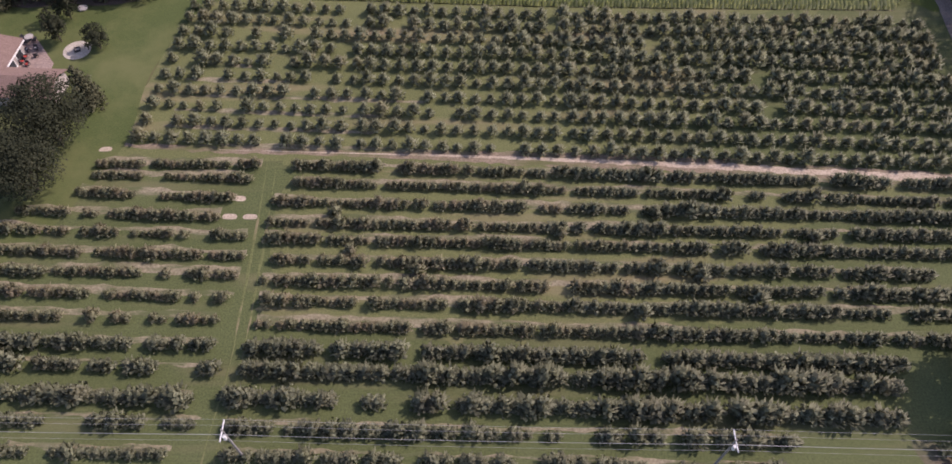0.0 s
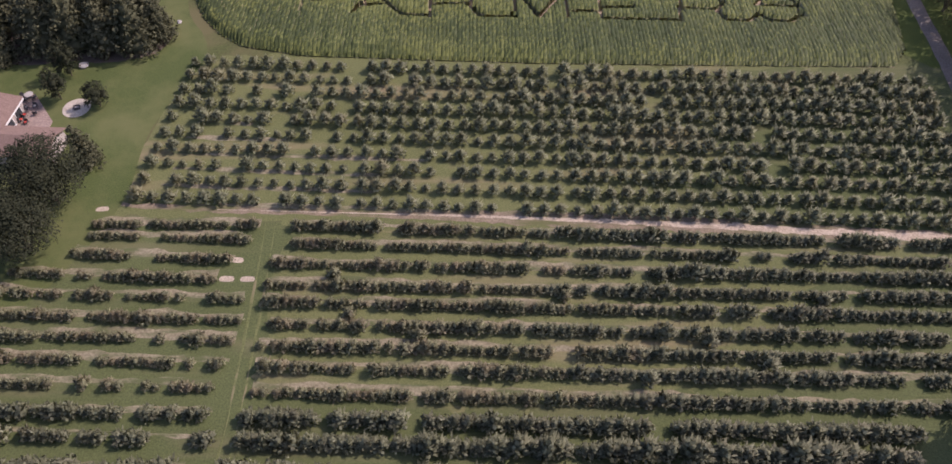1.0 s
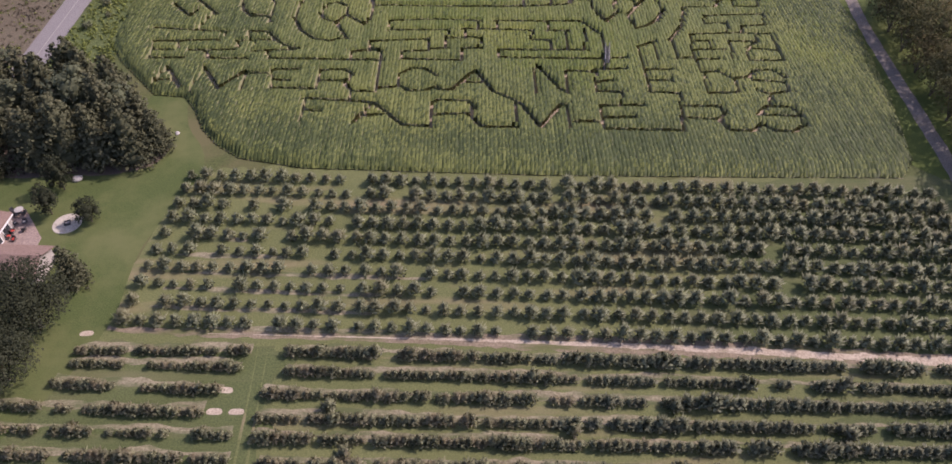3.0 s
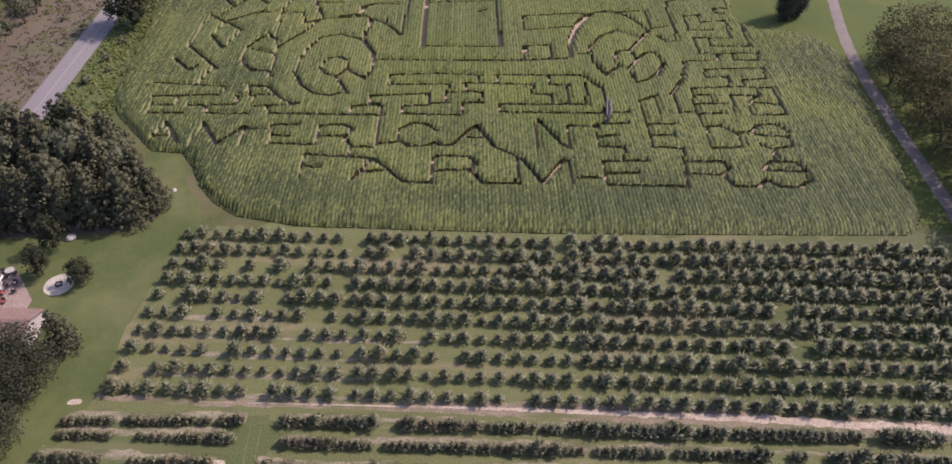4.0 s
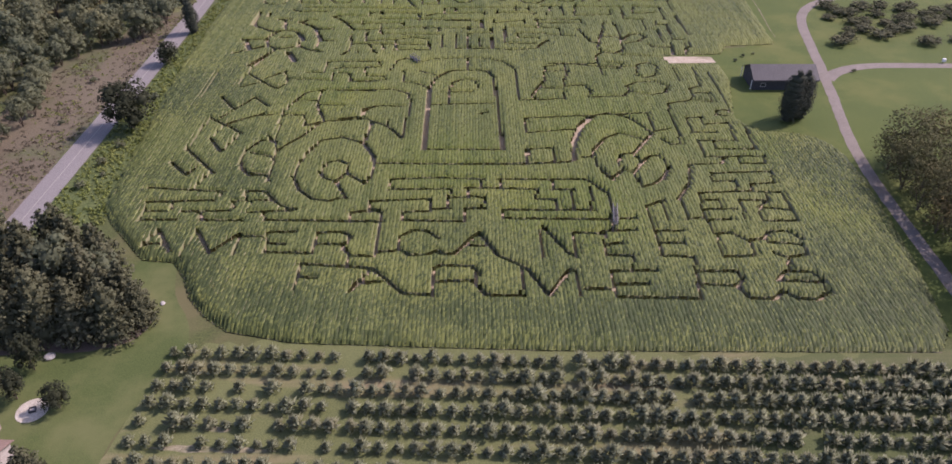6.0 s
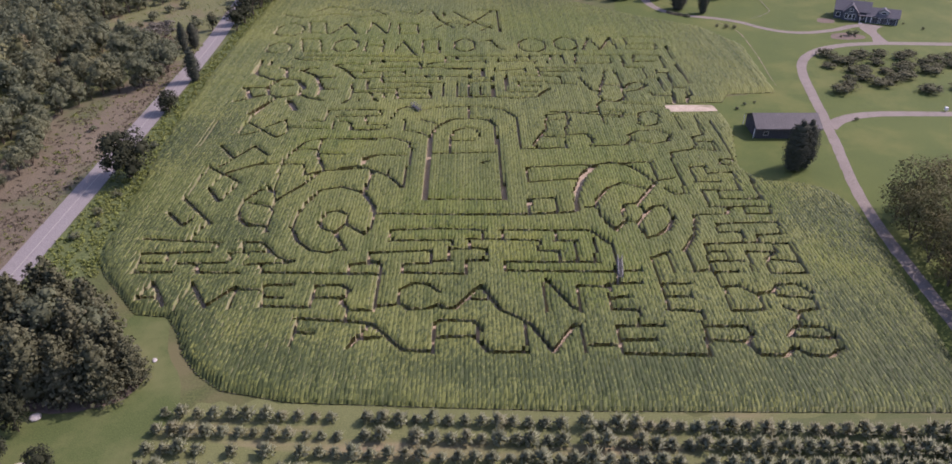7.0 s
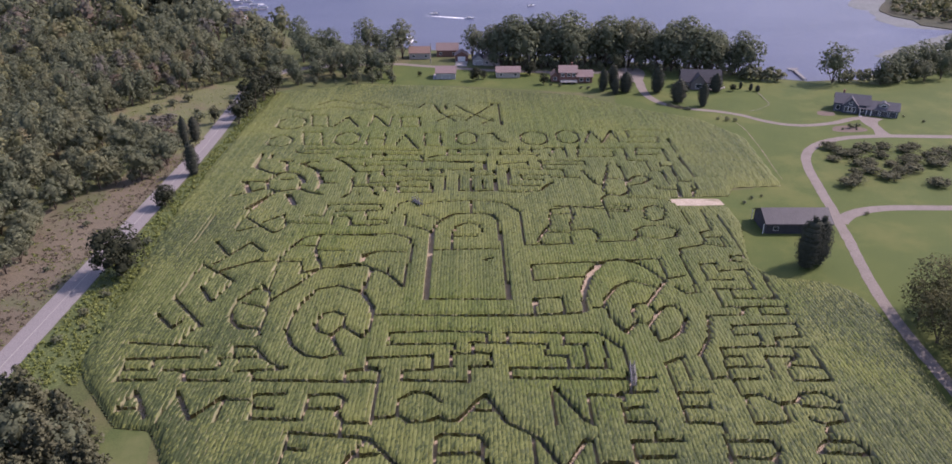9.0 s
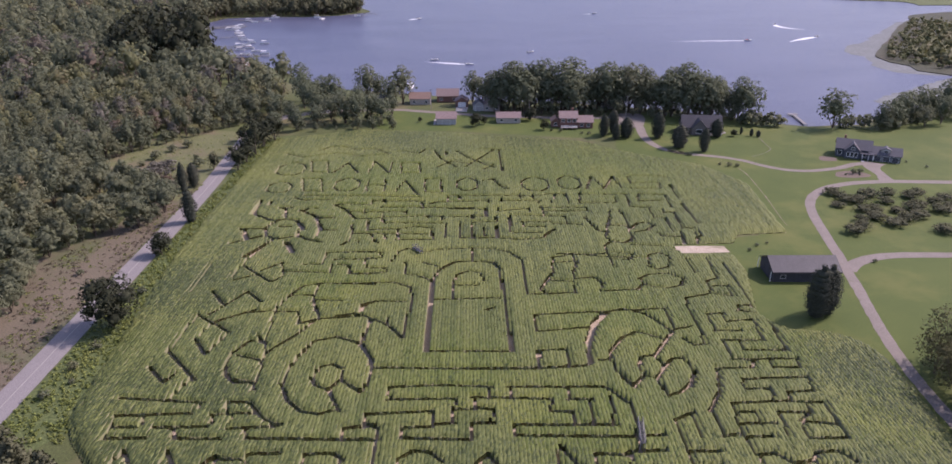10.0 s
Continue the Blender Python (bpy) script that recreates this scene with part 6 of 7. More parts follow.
for i, (x, y, s) in enumerate(((-37, 411, 1.05), (-42, 406, 0.95), (-56, 414, 1.0), (-51, 418, 0.8), (-61, 372, 0.85), (-49, 377, 0.8), (-55, 369, 0.75), (-44, 372, 0.7), (-68, 376, 0.7), (-74, 383, 0.75), (-70, 398, 0.9), (-80, 392, 0.9), (-86, 402, 0.95), (-78, 412, 0.9), (-90, 418, 1.0), (-94, 380, 0.7), (-84, 368, 0.6), (-66, 388, 0.75), (-57, 392, 0.7), (-73, 368, 0.55), (-40, 384, 0.6), (-90, 356, 0.6), (-80, 359, 0.5), (4, 407, 0.8), (-1, 410, 0.9))):
    talls.plant(x, y, "tall leafy tree near the lake houses", s, dice.uniform(0, 360), i, "lakeside belt")
talls.plant(162.5, 359.5, "lone spreading tree on the lake bank", 1, 10, 3)
for i, (x, y, s) in enumerate(((184, 358, 0.8), (190, 361, 0.95), (196, 366, 0.9), (203, 372, 0.95), (211, 376, 1.0), (219, 380, 1.0), (228, 384, 1.05), (238, 390, 1.0), (248, 396, 1.0), (206, 362, 0.7), (216, 366, 0.8), (232, 376, 0.9))):
    talls.plant(x, y, "leafy tree on the reedy lake bank", s * 0.85, dice.uniform(0, 360), i, "bank trees")

for i, (x, y, s) in enumerate(((124, 368, 2.6), (127, 366, 2.9), (130, 366.5, 2.4), (133, 365.5, 3.0), (136, 364.5, 2.6), (139, 363.5, 2.4), (168, 361, 2.8), (171, 362, 2.4), (178, 361, 2.9))):
    shrubs.plant(x, y, "dense dark bush on the lake bank", s, x * 40, i, "bank bushes")

for i in range(26):
    x = 183 + i * 2.6
    shrubs.plant(x, 357 + (x - 183) * 0.58 + dice.uniform(-2, 2), "dense dark bush under the bank trees", dice.uniform(2.2, 3.4), x * 40, i, "bank bushes")

# knee-high weeds on the bank and in the clearing
TUFT = [(tube((0, 0, 0), (0, 0, 0.3), 0.03, 0.01, 3), leaf_shell(R(190 + i), [((0, 0, 0.3), (0.6, 0.6, 0.42))], 13, 0.26, 0.4)) for i in range(4)]
tr = R(191)
spots = [(x, y, tr.uniform(0.35, 0.85), tr.uniform(0.7, 1.4), tr.uniform(0, 6), tr.integers(4)) for x, y in zip(tr.uniform(-91.8, -78, 4200), tr.uniform(146, 346, 4200)) if x < np.interp(y, [146, 152, 187, 219, 255, 300, 343], [-76, -80, -83, -86, -87, -87.5, -86]) + 1.0]
scatter("bank_weeds", TUFT, spots, M_WEEDLEAF, "tall green weeds between road and maize")
spots = [(x, y, tr.uniform(0.3, 0.7), tr.uniform(0.6, 1.2), tr.uniform(0, 6), tr.integers(4)) for x, y in zip(tr.uniform(-146, -103, 500), tr.uniform(278, 352, 500)) if x > -150 + 0.3 * abs(y - 305)]
scatter("meadow_weeds", TUFT, spots, M_WEEDLEAF, "tufts of tall weeds in the rough clearing")

DRY = [(tube((0, 0, 0), (0, 0, 0.12), 0.02, 0.01, 3), leaf_shell(R(195 + i), [((0, 0, 0.08), (0.75, 0.5, 0.2))], 9, 0.2, 0.3)) for i in range(4)]
spots = []
for x, y in zip(tr.uniform(-124, -99, 5200), tr.uniform(141, 288, 5200)):
    west = np.interp(y, [141, 186, 199, 211, 220, 234, 248, 264, 288], [-113, -114, -115, -119, -121, -118, -106, -104, -112])
    if x > west and tr.random() < 0.35 + 0.65 * (wavy(np.array([x]), np.array([y]), 0.21)[0] > 0.1) + (0.5 if x > -101 else 0):
        spots.append((x, y, tr.uniform(0.45, 1.15), tr.uniform(0.6, 1.5), tr.uniform(0, 6), tr.integers(4)))
scatter("dry_grass", DRY, spots[::2], M_DRYGRASS, "tufts of dry brown grass on the road verge")
scatter("dry_grass", DRY, spots[1::4], M_WEEDLEAF, "low green weeds on the road verge")

# ---- woods ----
WOODS = [(-112, 150), (-116, 176), (-115, 187), (-116, 199), (-120, 211), (-122, 220), (-119, 234), (-110, 244), (-105, 248), (-102, 250), (-103, 264), (-107, 274), (-121, 288), (-134, 296), (-147, 304), (-146, 320), (-136, 337), (-124, 352), (-119, 360), (-106, 376), (-92, 398), (-104, 440), (-134, 478), (-172, 514), (-200, 545), (-228, 612), (-252, 690), (-256, 735), (-242, 780), (-200, 791), (-165, 790), (-130, 800), (-112, 822), (-125, 850), (-160, 864), (-200, 890), (-280, 960), (-430, 1120), (-700, 1150), (-700, 600), (-330, 260), (-220, 150), (-124, 150)]


def woods():
    rng = np.random.default_rng(31)
    spots = []
    for y in [*np.arange(150, 420, 6.8), *np.arange(424, 1120, 14)]:
        for x in np.arange(-480, -90, 6.8 if y < 420 else 12.5):
            spots.append((x + rng.uniform(-2.8, 2.8), y + rng.uniform(-2.8, 2.8)))
    P = np.array(spots)
    P = P[inside(P, WOODS) & (P[:, 0] > -50 - 0.68 * P[:, 1])]
    clear = np.hypot(P[:, 0] + 215, (P[:, 1] - 560) * 0.6) < 14
    P = P[~clear]
    front = []
    rest = []
    for x, y in P:
        (front if y < 310 and x > -136 - 0.1 * (y - 185) else rest).append((x, y))
    for i, (x, y) in enumerate(front[:90]):
        edges.plant(x, y, "leafy woodland tree at the edge of the wood", rng.uniform(0.7, 1.05), rng.uniform(0, 360), i, "edge of the wood", rng.uniform(0.85, 1.15))
    rest = front[90:] + rest
    full = [(x, y, rng.uniform(0.75, 1.2), rng.uniform(0.85, 1.2), rng.uniform(0, 6.28), rng.integers(5)) for x, y in rest]
    P = np.array([s[:2] for s in full])
    tint = wavy(P[:, 0], P[:, 1], 0.045) + 0.35 * wavy(P[:, 0], P[:, 1], 0.17) + rng.normal(0, 0.45, len(P))
    for mat, lo, hi, tone in ((M_WOODS, -0.95, 0.85, "dense mixed green broad-leaved wood"), (M_GOLDWOOD, 0.85, 9, "yellowing broad-leaved trees in the wood"), (M_RUSTWOOD, -9, -0.95, "grey and russet trees in the wood")):
        mine = [s for s, t in zip(full, tint) if lo <= t < hi]
        scatter("woodland", WOOD, [s for s in mine if s[1] < 420], mat, tone)
        scatter("woodland", FARWOOD, [(x, y, s * 1.45, *more) for x, y, s, *more in mine if y >= 420], mat, tone + " by the lake")


woods()
for i, (x, y) in enumerate(smooth_line([(-105, 273), (-120, 286), (-133, 294), (-146, 303), (-145, 320), (-135, 337), (-123, 352), (-117, 362), (-104, 378), (-92, 396)], 3.4)):
    edges.plant(x + dice.uniform(-1, 1), y + dice.uniform(-1, 1), "low bushy growth at the edge of the clearing", dice.uniform(0.34, 0.6), i * 77, i, "clearing edge")
golden = Grove("yellowing_tree", "tree", [broadleaf(R(240 + i), h, r, 7, 420, 0.36, low=0.0, spread=0.45) for i, (h, r) in enumerate(((13, 3.0), (11, 2.8)))], M_GOLDWOOD, M_BARK)
for i, (x, y) in enumerate(((-148, 352), (-144, 358), (-151, 360), (-140, 363), (-137, 368), (-145, 367), (-133, 373), (-130, 379), (-138, 377), (-153, 346), (-126, 384))):
    golden.plant(x, y, "slender yellow-green tree at the edge of the wood", dice.uniform(0.85, 1.15), i * 50, i, "yellowing trees")
for i, (x, y) in enumerate(smooth_line([(-117, 172), (-116, 183), (-115, 195), (-119, 209), (-123, 219), (-120, 233), (-116, 241), (-108, 245), (-104, 250), (-102.5, 260), (-106, 271)], 5.0)):
    edges.plant(x, y, "leafy woodland tree at the edge of the wood", dice.uniform(0.62, 0.95) * (1.1 if y > 240 else 1.0), i * 77, i, "edge of the wood")
rs = np.random.default_rng(33)
SCRUB = [broadleaf(R(170 + i), 5.0, 3.6, 2, 16, 0.9, low=0.02) for i in range(5)]
spots = []
for x, y in zip(rs.uniform(283, 430, 1100), rs.uniform(490, 740, 1100)):
    if inside(np.array([(x, y)]), [(296, 500), (287, 520), (284, 546), (326, 612), (410, 732), (492, 802), (640, 850), (640, 480), (420, 470)])[0]:
        k = 0.75 + 0.6 * min(1, max(0, (x - 292 - max(0, y - 546) * 0.72) / 30))
        spots.append((x, y, k * rs.uniform(0.8, 1.2), rs.uniform(0.7, 1.3), rs.uniform(0, 6), rs.integers(5)))
spots += [(x, y, 1.2, 1.2, rs.uniform(0, 6), rs.integers(5)) for x, y in zip(rs.uniform(470, 760, 120), rs.uniform(925, 1010, 120))]
scatter("far_shore_woods", SCRUB, spots, M_AUTUMN, "low yellowish scrub and trees on the far point")
# reeds and scrub along the near bank
line = smooth_line(SHORE[12:26], 3.0)
spots = [(x + rs.uniform(-1, 1), y - rs.uniform(0.5, 3.5), rs.uniform(0.5, 1.2), rs.uniform(0.6, 1.3), rs.uniform(0, 6), rs.integers(3)) for x, y in line if rs.random() < 0.45]
scatter("bank_scrub", BUSH, spots, M_WOODS, "green reeds and scrub along the lake bank")
# trees to the waterline on the western point and bays
line = smooth_line([(-262, 950), (-195, 895), (-145, 866), (-122, 850), (-110, 824), (-132, 799), (-165, 789), (-200, 790), (-240, 779), (-251, 735), (-236, 694), (-220, 640)], 5.0)
spots = [(x - rs.uniform(1, 6), y - rs.uniform(-1, 3), rs.uniform(0.8, 1.2), rs.uniform(0.7, 1.1), rs.uniform(0, 6), rs.integers(5)) for x, y in line]
spots += [(x, y, rs.uniform(0.9, 1.3), 1.0, rs.uniform(0, 6), rs.integers(5)) for x, y in zip(rs.uniform(-205, -122, 70), rs.uniform(798, 850, 70))]
grove = []
for x, y in zip(rs.uniform(-262, -168, 150), rs.uniform(512, 640, 150)):
    if -0.42 * (y - 512) - 228 < x < -0.42 * (y - 512) - 170:
        grove.append((x, y, rs.uniform(1.7, 2.2), rs.uniform(1.0, 1.25), rs.uniform(0, 6), rs.integers(5)))
scatter("tall_grove", FARWOOD, grove, M_MAPLE, "tall dark grove of old trees beside the lake bay")
spots = [(x, y, s * 1.35, *more) for x, y, s, *more in spots]
spots += [(x, y, rs.uniform(1.6, 2.0), 1.0, rs.uniform(0, 6), rs.integers(5)) for x, y in zip(rs.uniform(-275, -228, 26), rs.uniform(775, 830, 26))]
scatter("bank_woods", FARWOOD, spots, M_SPRUCE, "leafy trees along the western lake bank")

# ---- buildings ----


def gable_wing(parent, x0, y0, x1, y1, eave, ridge, along, wall, roof, over=0.45, z0=0.0, ribs=0):
    """Walls with gables and a two-sided roof with thickness and eaves; returns the wall part."""
    bm = bmesh.new()
    if along == "x":
        m = (y0 + y1) / 2
        A = [(x0, y0, z0), (x0, y1, z0), (x0, y1, eave), (x0, m, ridge), (x0, y0, eave)]
        B = [(x1, b, c) for _, b, c in A]
    else:
        m = (x0 + x1) / 2
        A = [(x0, y0, z0), (x1, y0, z0), (x1, y0, eave), (m, y0, ridge), (x0, y0, eave)]
        B = [(a, y1, c) for a, _, c in A]
    va, vb = [bm.verts.new(c) for c in A], [bm.verts.new(c) for c in B]
    bm.faces.new(va)
    bm.faces.new(vb[::-1])
    for i in range(5):
        bm.faces.new((va[i], va[(i + 1) % 5], vb[(i + 1) % 5], vb[i]))
    w = part("wall", bm, wall, parent)
    for side in (-1, 1):
        bm = bmesh.new()
        half = ((y1 - y0) if along == "x" else (x1 - x0)) / 2
        drop = (ridge - eave) / half * over
        t = 0.16
        q = []
        for u, z in ((0.0, ridge + 0.06), (half + over, eave - drop + 0.06)):
            for e in (-over, over):
                if along == "x":
                    q.append(((x0 if e < 0 else x1) + e, m + side * u, z))
                else:
                    q.append((m + side * u, (y0 if e < 0 else y1) + e, z))
        lo = [bm.verts.new(c) for c in q]
        hi = [bm.verts.new((a, b, c + t)) for a, b, c in q]
        bm.faces.new((lo[0], lo[1], lo[3], lo[2]))
        bm.faces.new((hi[0], hi[2], hi[3], hi[1]))
        for i, j in ((0, 1), (1, 3), (3, 2), (2, 0)):
            bm.faces.new((lo[i], lo[j], hi[j], hi[i]))
        rows = []
        if ribs:
            for k in range(ribs + 1):
                f = k / ribs
                a = [Vector(q[0]).lerp(Vector(q[1]), f), Vector(q[2]).lerp(Vector(q[3]), f)]
                rows.append((a[0] + Vector((0, 0, t + 0.02)), a[1] + Vector((0, 0, t + 0.02))))
        r = part("roof", bm, roof, parent)
        for a, b in rows:
            part("roof_rib", rod(bmesh.new(), a, b, 0.022, n=4), roof, r)
    return w


def opening(wall, name, x, y, z, w, h, face, frame_mat=None, pane_mat=None):
    """A window or door set in a wall that faces -y, +y, -x or +x: frame, pane and sill."""
    ob = None
    fm, pm = frame_mat or M_WHITE, pane_mat or M_DARKGLASS

    def slab(a0, a1, c0, c1, d0, d1):
        if face in "NS":
            s = -1 if face == "S" else 1
            return (x + a0, y + min(s * d0, s * d1), z + c0, x + a1, y + max(s * d0, s * d1), z + c1)
        s = -1 if face == "W" else 1
        return (x + min(s * d0, s * d1), y + a0, z + c0, x + max(s * d0, s * d1), y + a1, z + c1)
    t = 0.12
    ob = part(name, boxes(slab(-w / 2 - t, -w / 2, 0, h, 0, 0.08), slab(w / 2, w / 2 + t, 0, h, 0, 0.08), slab(-w / 2 - t, w / 2 + t, h, h + t, 0, 0.08), slab(-w / 2 - t - 0.05, w / 2 + t + 0.05, -t, 0, 0, 0.14)), fm, wall)
    part("pane" if name == "window" else "leaf", boxes(slab(-w / 2, w / 2, 0, h, 0, 0.03)), pm, ob)
    if name == "garage_door":
        for k in (0.25, 0.5, 0.75):
            part("panel_joint", boxes(slab(-w / 2, w / 2, h * k - 0.03, h * k + 0.03, 0.03, 0.045)), M_GREYWALL, ob)
    return ob


def chimney(parent, x, y, z0, z1):
    part("chimney", boxes((x - 0.4, y - 0.4, z0, x + 0.4, y + 0.4, z1), (x - 0.5, y - 0.5, z1, x + 0.5, y + 0.5, z1 + 0.15)), M_REDWALL, parent)


# barn with a grey steel roof
barn = thing("barn", "long dark boarded barn with a grey steel roof", "barn", pose(84.8, 212.6, 0, 0, 0, -0.5))
w = gable_wing(barn, -8.6, -4.6, 8.6, 4.6, 3.1, 5.4, "x", M_BARNWALL, M_STEEL, 0.5, ribs=22)
opening(w, "barn_door", -1.5, -4.6, 0.05, 3.2, 2.6, "S", M_BARNWALL, M_BARNWALL)
opening(w, "window", 4.5, -4.6, 1.1, 1.2, 0.9, "S", M_BARNWALL)
opening(w, "window", -6.0, -4.6, 1.1, 1.2, 0.9, "S", M_GREYWALL)
opening(w, "barn_door", -8.6, 0.0, 0.05, 3.0, 2.6, "W", M_BARNWALL, M_BARNWALL)
part("corner_post", boxes((-9.3, -4.5, 0, -9.15, -4.35, 2.9)), M_WHITE, barn, "white porch post")
part("corner_post", boxes((-9.3, 4.35, 0, -9.15, 4.5, 2.9)), M_WHITE, barn, "white porch post")
part("gutter", rod(bmesh.new(), (-9.1, -5.15, 2.78), (9.1, -5.15, 2.78), 0.08, n=6), M_STEEL, barn)

# house beside the orchard
home = thing("house", "low ranch house with tan-pink shingle roofs", "house", pose(-77.3, 87.6, 0, 0, 0, -3))
w = gable_wing(home, -11, -3.4, 9.3, 2.6, 2.5, 3.8, "x", M_TANWALL, M_PINKROOF)
for x in (-7, -2, 3, 7):
    opening(w, "window", x, -3.4, 0.9, 1.5, 1.2, "S")
w = gable_wing(home, -14, 2.6, -0.9, 9.4, 2.6, 4.0, "y", M_TANWALL, M_PINKROOF)
opening(w, "window", -0.9, 4.6, 0.4, 1.8, 1.8, "E")
opening(w, "door", -0.9, 7.4, 0.1, 1.8, 2.05, "E")
part("gable_trim", boxes((-0.55, 2.2, 2.25, -0.4, 9.8, 2.5)), M_WHITE, home, "white fascia board")
chimney(home, -6, 0, 3.0, 4.8)
sheet("patio", [(-78.1, 90.6), (-78.1, 97.5), (-80.0, 97.6), (-80.2, 101), (-77.6, 101), (-73.8, 96.2), (-72.2, 94.2), (-72.2, 90.6)], 0.06, M_PATIO, "pinkish paved patio beside the house", 0.05, 1.0, rounded=False, thick=0.05)


def patio_chair(x, y, turn, cushion):
    c = thing("patio_chair", "dark metal patio chair with a cushion" if cushion is not M_RED else "dark metal patio chair with a red cushion", "chair", pose(x, y, 0.06, 0, 0, turn), "patio chairs")
    part("frame", boxes((-0.3, -0.3, 0.36, 0.3, 0.3, 0.42), (-0.34, -0.3, 0.42, -0.28, 0.25, 0.66), (0.28, -0.3, 0.42, 0.34, 0.25, 0.66)), M_IRON, c)
    part("backrest", boxes((-0.3, 0.26, 0.4, 0.3, 0.34, 0.98)), M_IRON, c)
    part("cushion", boxes((-0.27, -0.28, 0.42, 0.27, 0.25, 0.52), bevel=0.03), cushion, c)
    for a in (-0.27, 0.27):
        for b in (-0.27, 0.27):
            part("leg", boxes((a - 0.025, b - 0.025, 0, a + 0.025, b + 0.025, 0.37)), M_IRON, c)


for x, y, turn, cu in ((-77.4, 94.2, 90, M_RED), (-77.3, 95.4, 80, M_RED), (-76.3, 93.6, 0, M_RED), (-79.3, 100.2, 60, M_IRON), (-78.4, 99.2, 180, M_IRON), (-77.2, 99.8, -90, M_IRON), (-77.6, 97.2, 150, M_STONE), (-76.2, 97.6, 10, M_STONE), (-75.6, 95.8, 200, M_IRON)):
    patio_chair(x, y, turn, cu)
table = thing("patio_table", "round dark patio table on the paving", "table", pose(-78.2, 100.2, 0.06))
bm = rod(bmesh.new(), (0, 0, 0.70), (0, 0, 0.74), 0.75, n=20)
part("tabletop", bm, M_STONE, table)
part("pedestal", rod(bmesh.new(), (0, 0, 0), (0, 0, 0.7), 0.06), M_IRON, table)
part("foot", rod(bmesh.new(), (0, 0, 0), (0, 0, 0.05), 0.32, n=14), M_IRON, table)

# fire pit
sheet("fire_pit_pad", [(-69.2 + 2.35 * math.cos(a * 0.5236), 97.5 + 2.35 * math.sin(a * 0.5236)) for a in range(12)], 0.07, M_CREAM, "round cream gravel circle in the lawn", 0.08, 0.6, thick=0.05)
pit = thing("fire_pit", "square dark iron fire pit on the round pad", "fire pit", pose(-69.1, 97.5, 0.07, 0, 0, 20))
for a, b, c, d in ((-0.5, -0.5, 0.5, -0.38), (-0.5, 0.38, 0.5, 0.5), (-0.5, -0.38, -0.38, 0.38), (0.38, -0.38, 0.5, 0.38)):
    part("side", boxes((a, b, 0, c, d, 0.35)), M_IRON, pit)
part("ash_bed", boxes((-0.38, -0.38, 0, 0.38, 0.38, 0.12)), M_STONE, pit)
for x, y, s in ((-67.2, 98.9, 0.25), (-56.6, 132.2, 0.35), (-71.3, 111.8, 0.6), (107.6, 352.6, 0.9), (109.2, 353.8, 0.8), (110.4, 352.2, 0.7), (108.6, 350.9, 0.9), (106.6, 350.2, 0.7)):
    bm = bmesh.new()
    bmesh.ops.create_icosphere(bm, subdivisions=2, radius=1)
    for v in bm.verts:
        v.co *= 1 + 0.25 * noise.noise(v.co * 1.7 + Vector((x, y, 0)))
        v.co = Vector((v.co.x * s * 1.3, v.co.y * s, max(v.co.z, -0.25) * s * 0.7))
    b = part("boulder", bm, M_STONE)
    b.location = (x, y, 0.17 * s + 0.02)
    tagged(b, "pale rounded boulder in a garden", "boulder", "landscape boulders")

# big grey lake house
lodge = thing("house", "large slate-blue lake house with grey gables", "house", pose(156, 317, 0, 0, 0, -25) @ Matrix.Diagonal((0.92, 0.92, 0.92, 1)))
w = gable_wing(lodge, -12.0, -4.5, 1.5, 4.4, 3.9, 7.0, "x", M_BLUEWALL, M_SLATE, 0.5)
for x in (-10.5, -1.0):
    opening(w, "window", x, -4.5, 1.0, 1.5, 1.7, "S")
g = gable_wing(lodge, -8.6, -6.2, -2.8, 1.0, 3.6, 6.6, "y", M_BLUEWALL, M_SLATE, 0.45)
for x in (-7.2, -5.7, -4.2):
    opening(g, "window", x, -6.2, 0.9, 1.1, 1.9, "S")
opening(g, "window", -5.7, -6.2, 4.0, 1.2, 1.0, "S")
w = gable_wing(lodge, 1.0, -5.6, 13.0, 2.2, 3.0, 5.4, "x", M_BLUEWALL, M_SLATE, 0.5)
for x in (4.2, 7.6, 11.0):
    opening(w, "garage_door", x, -5.6, 0.05, 2.6, 2.3, "S", M_WHITE, M_BARNWALL)
d = gable_wing(lodge, 5.2, -4.6, 9.0, -0.6, 4.7, 5.6, "y", M_GREYWALL, M_STEEL, 0.3, z0=3.4)
opening(d, "window", 7.1, -4.6, 3.8, 1.6, 0.8, "S")
for x in (-1.6, 0.8, 2.6):
    part("porch_post", boxes((x - 0.13, -6.5, 0, x + 0.13, -6.24, 2.6)), M_WHITE, lodge, "white porch post")
part("porch_roof", boxes((-2.6, -6.8, 2.6, 3.0, -4.4, 2.85)), M_SLATE, lodge)
part("front_walk", boxes((-1.8, -10.0, 0.02, -0.6, -6.8, 0.14)), M_CONCRETE, lodge)
chimney(lodge, -9, 2.0, 5.0, 8.0)

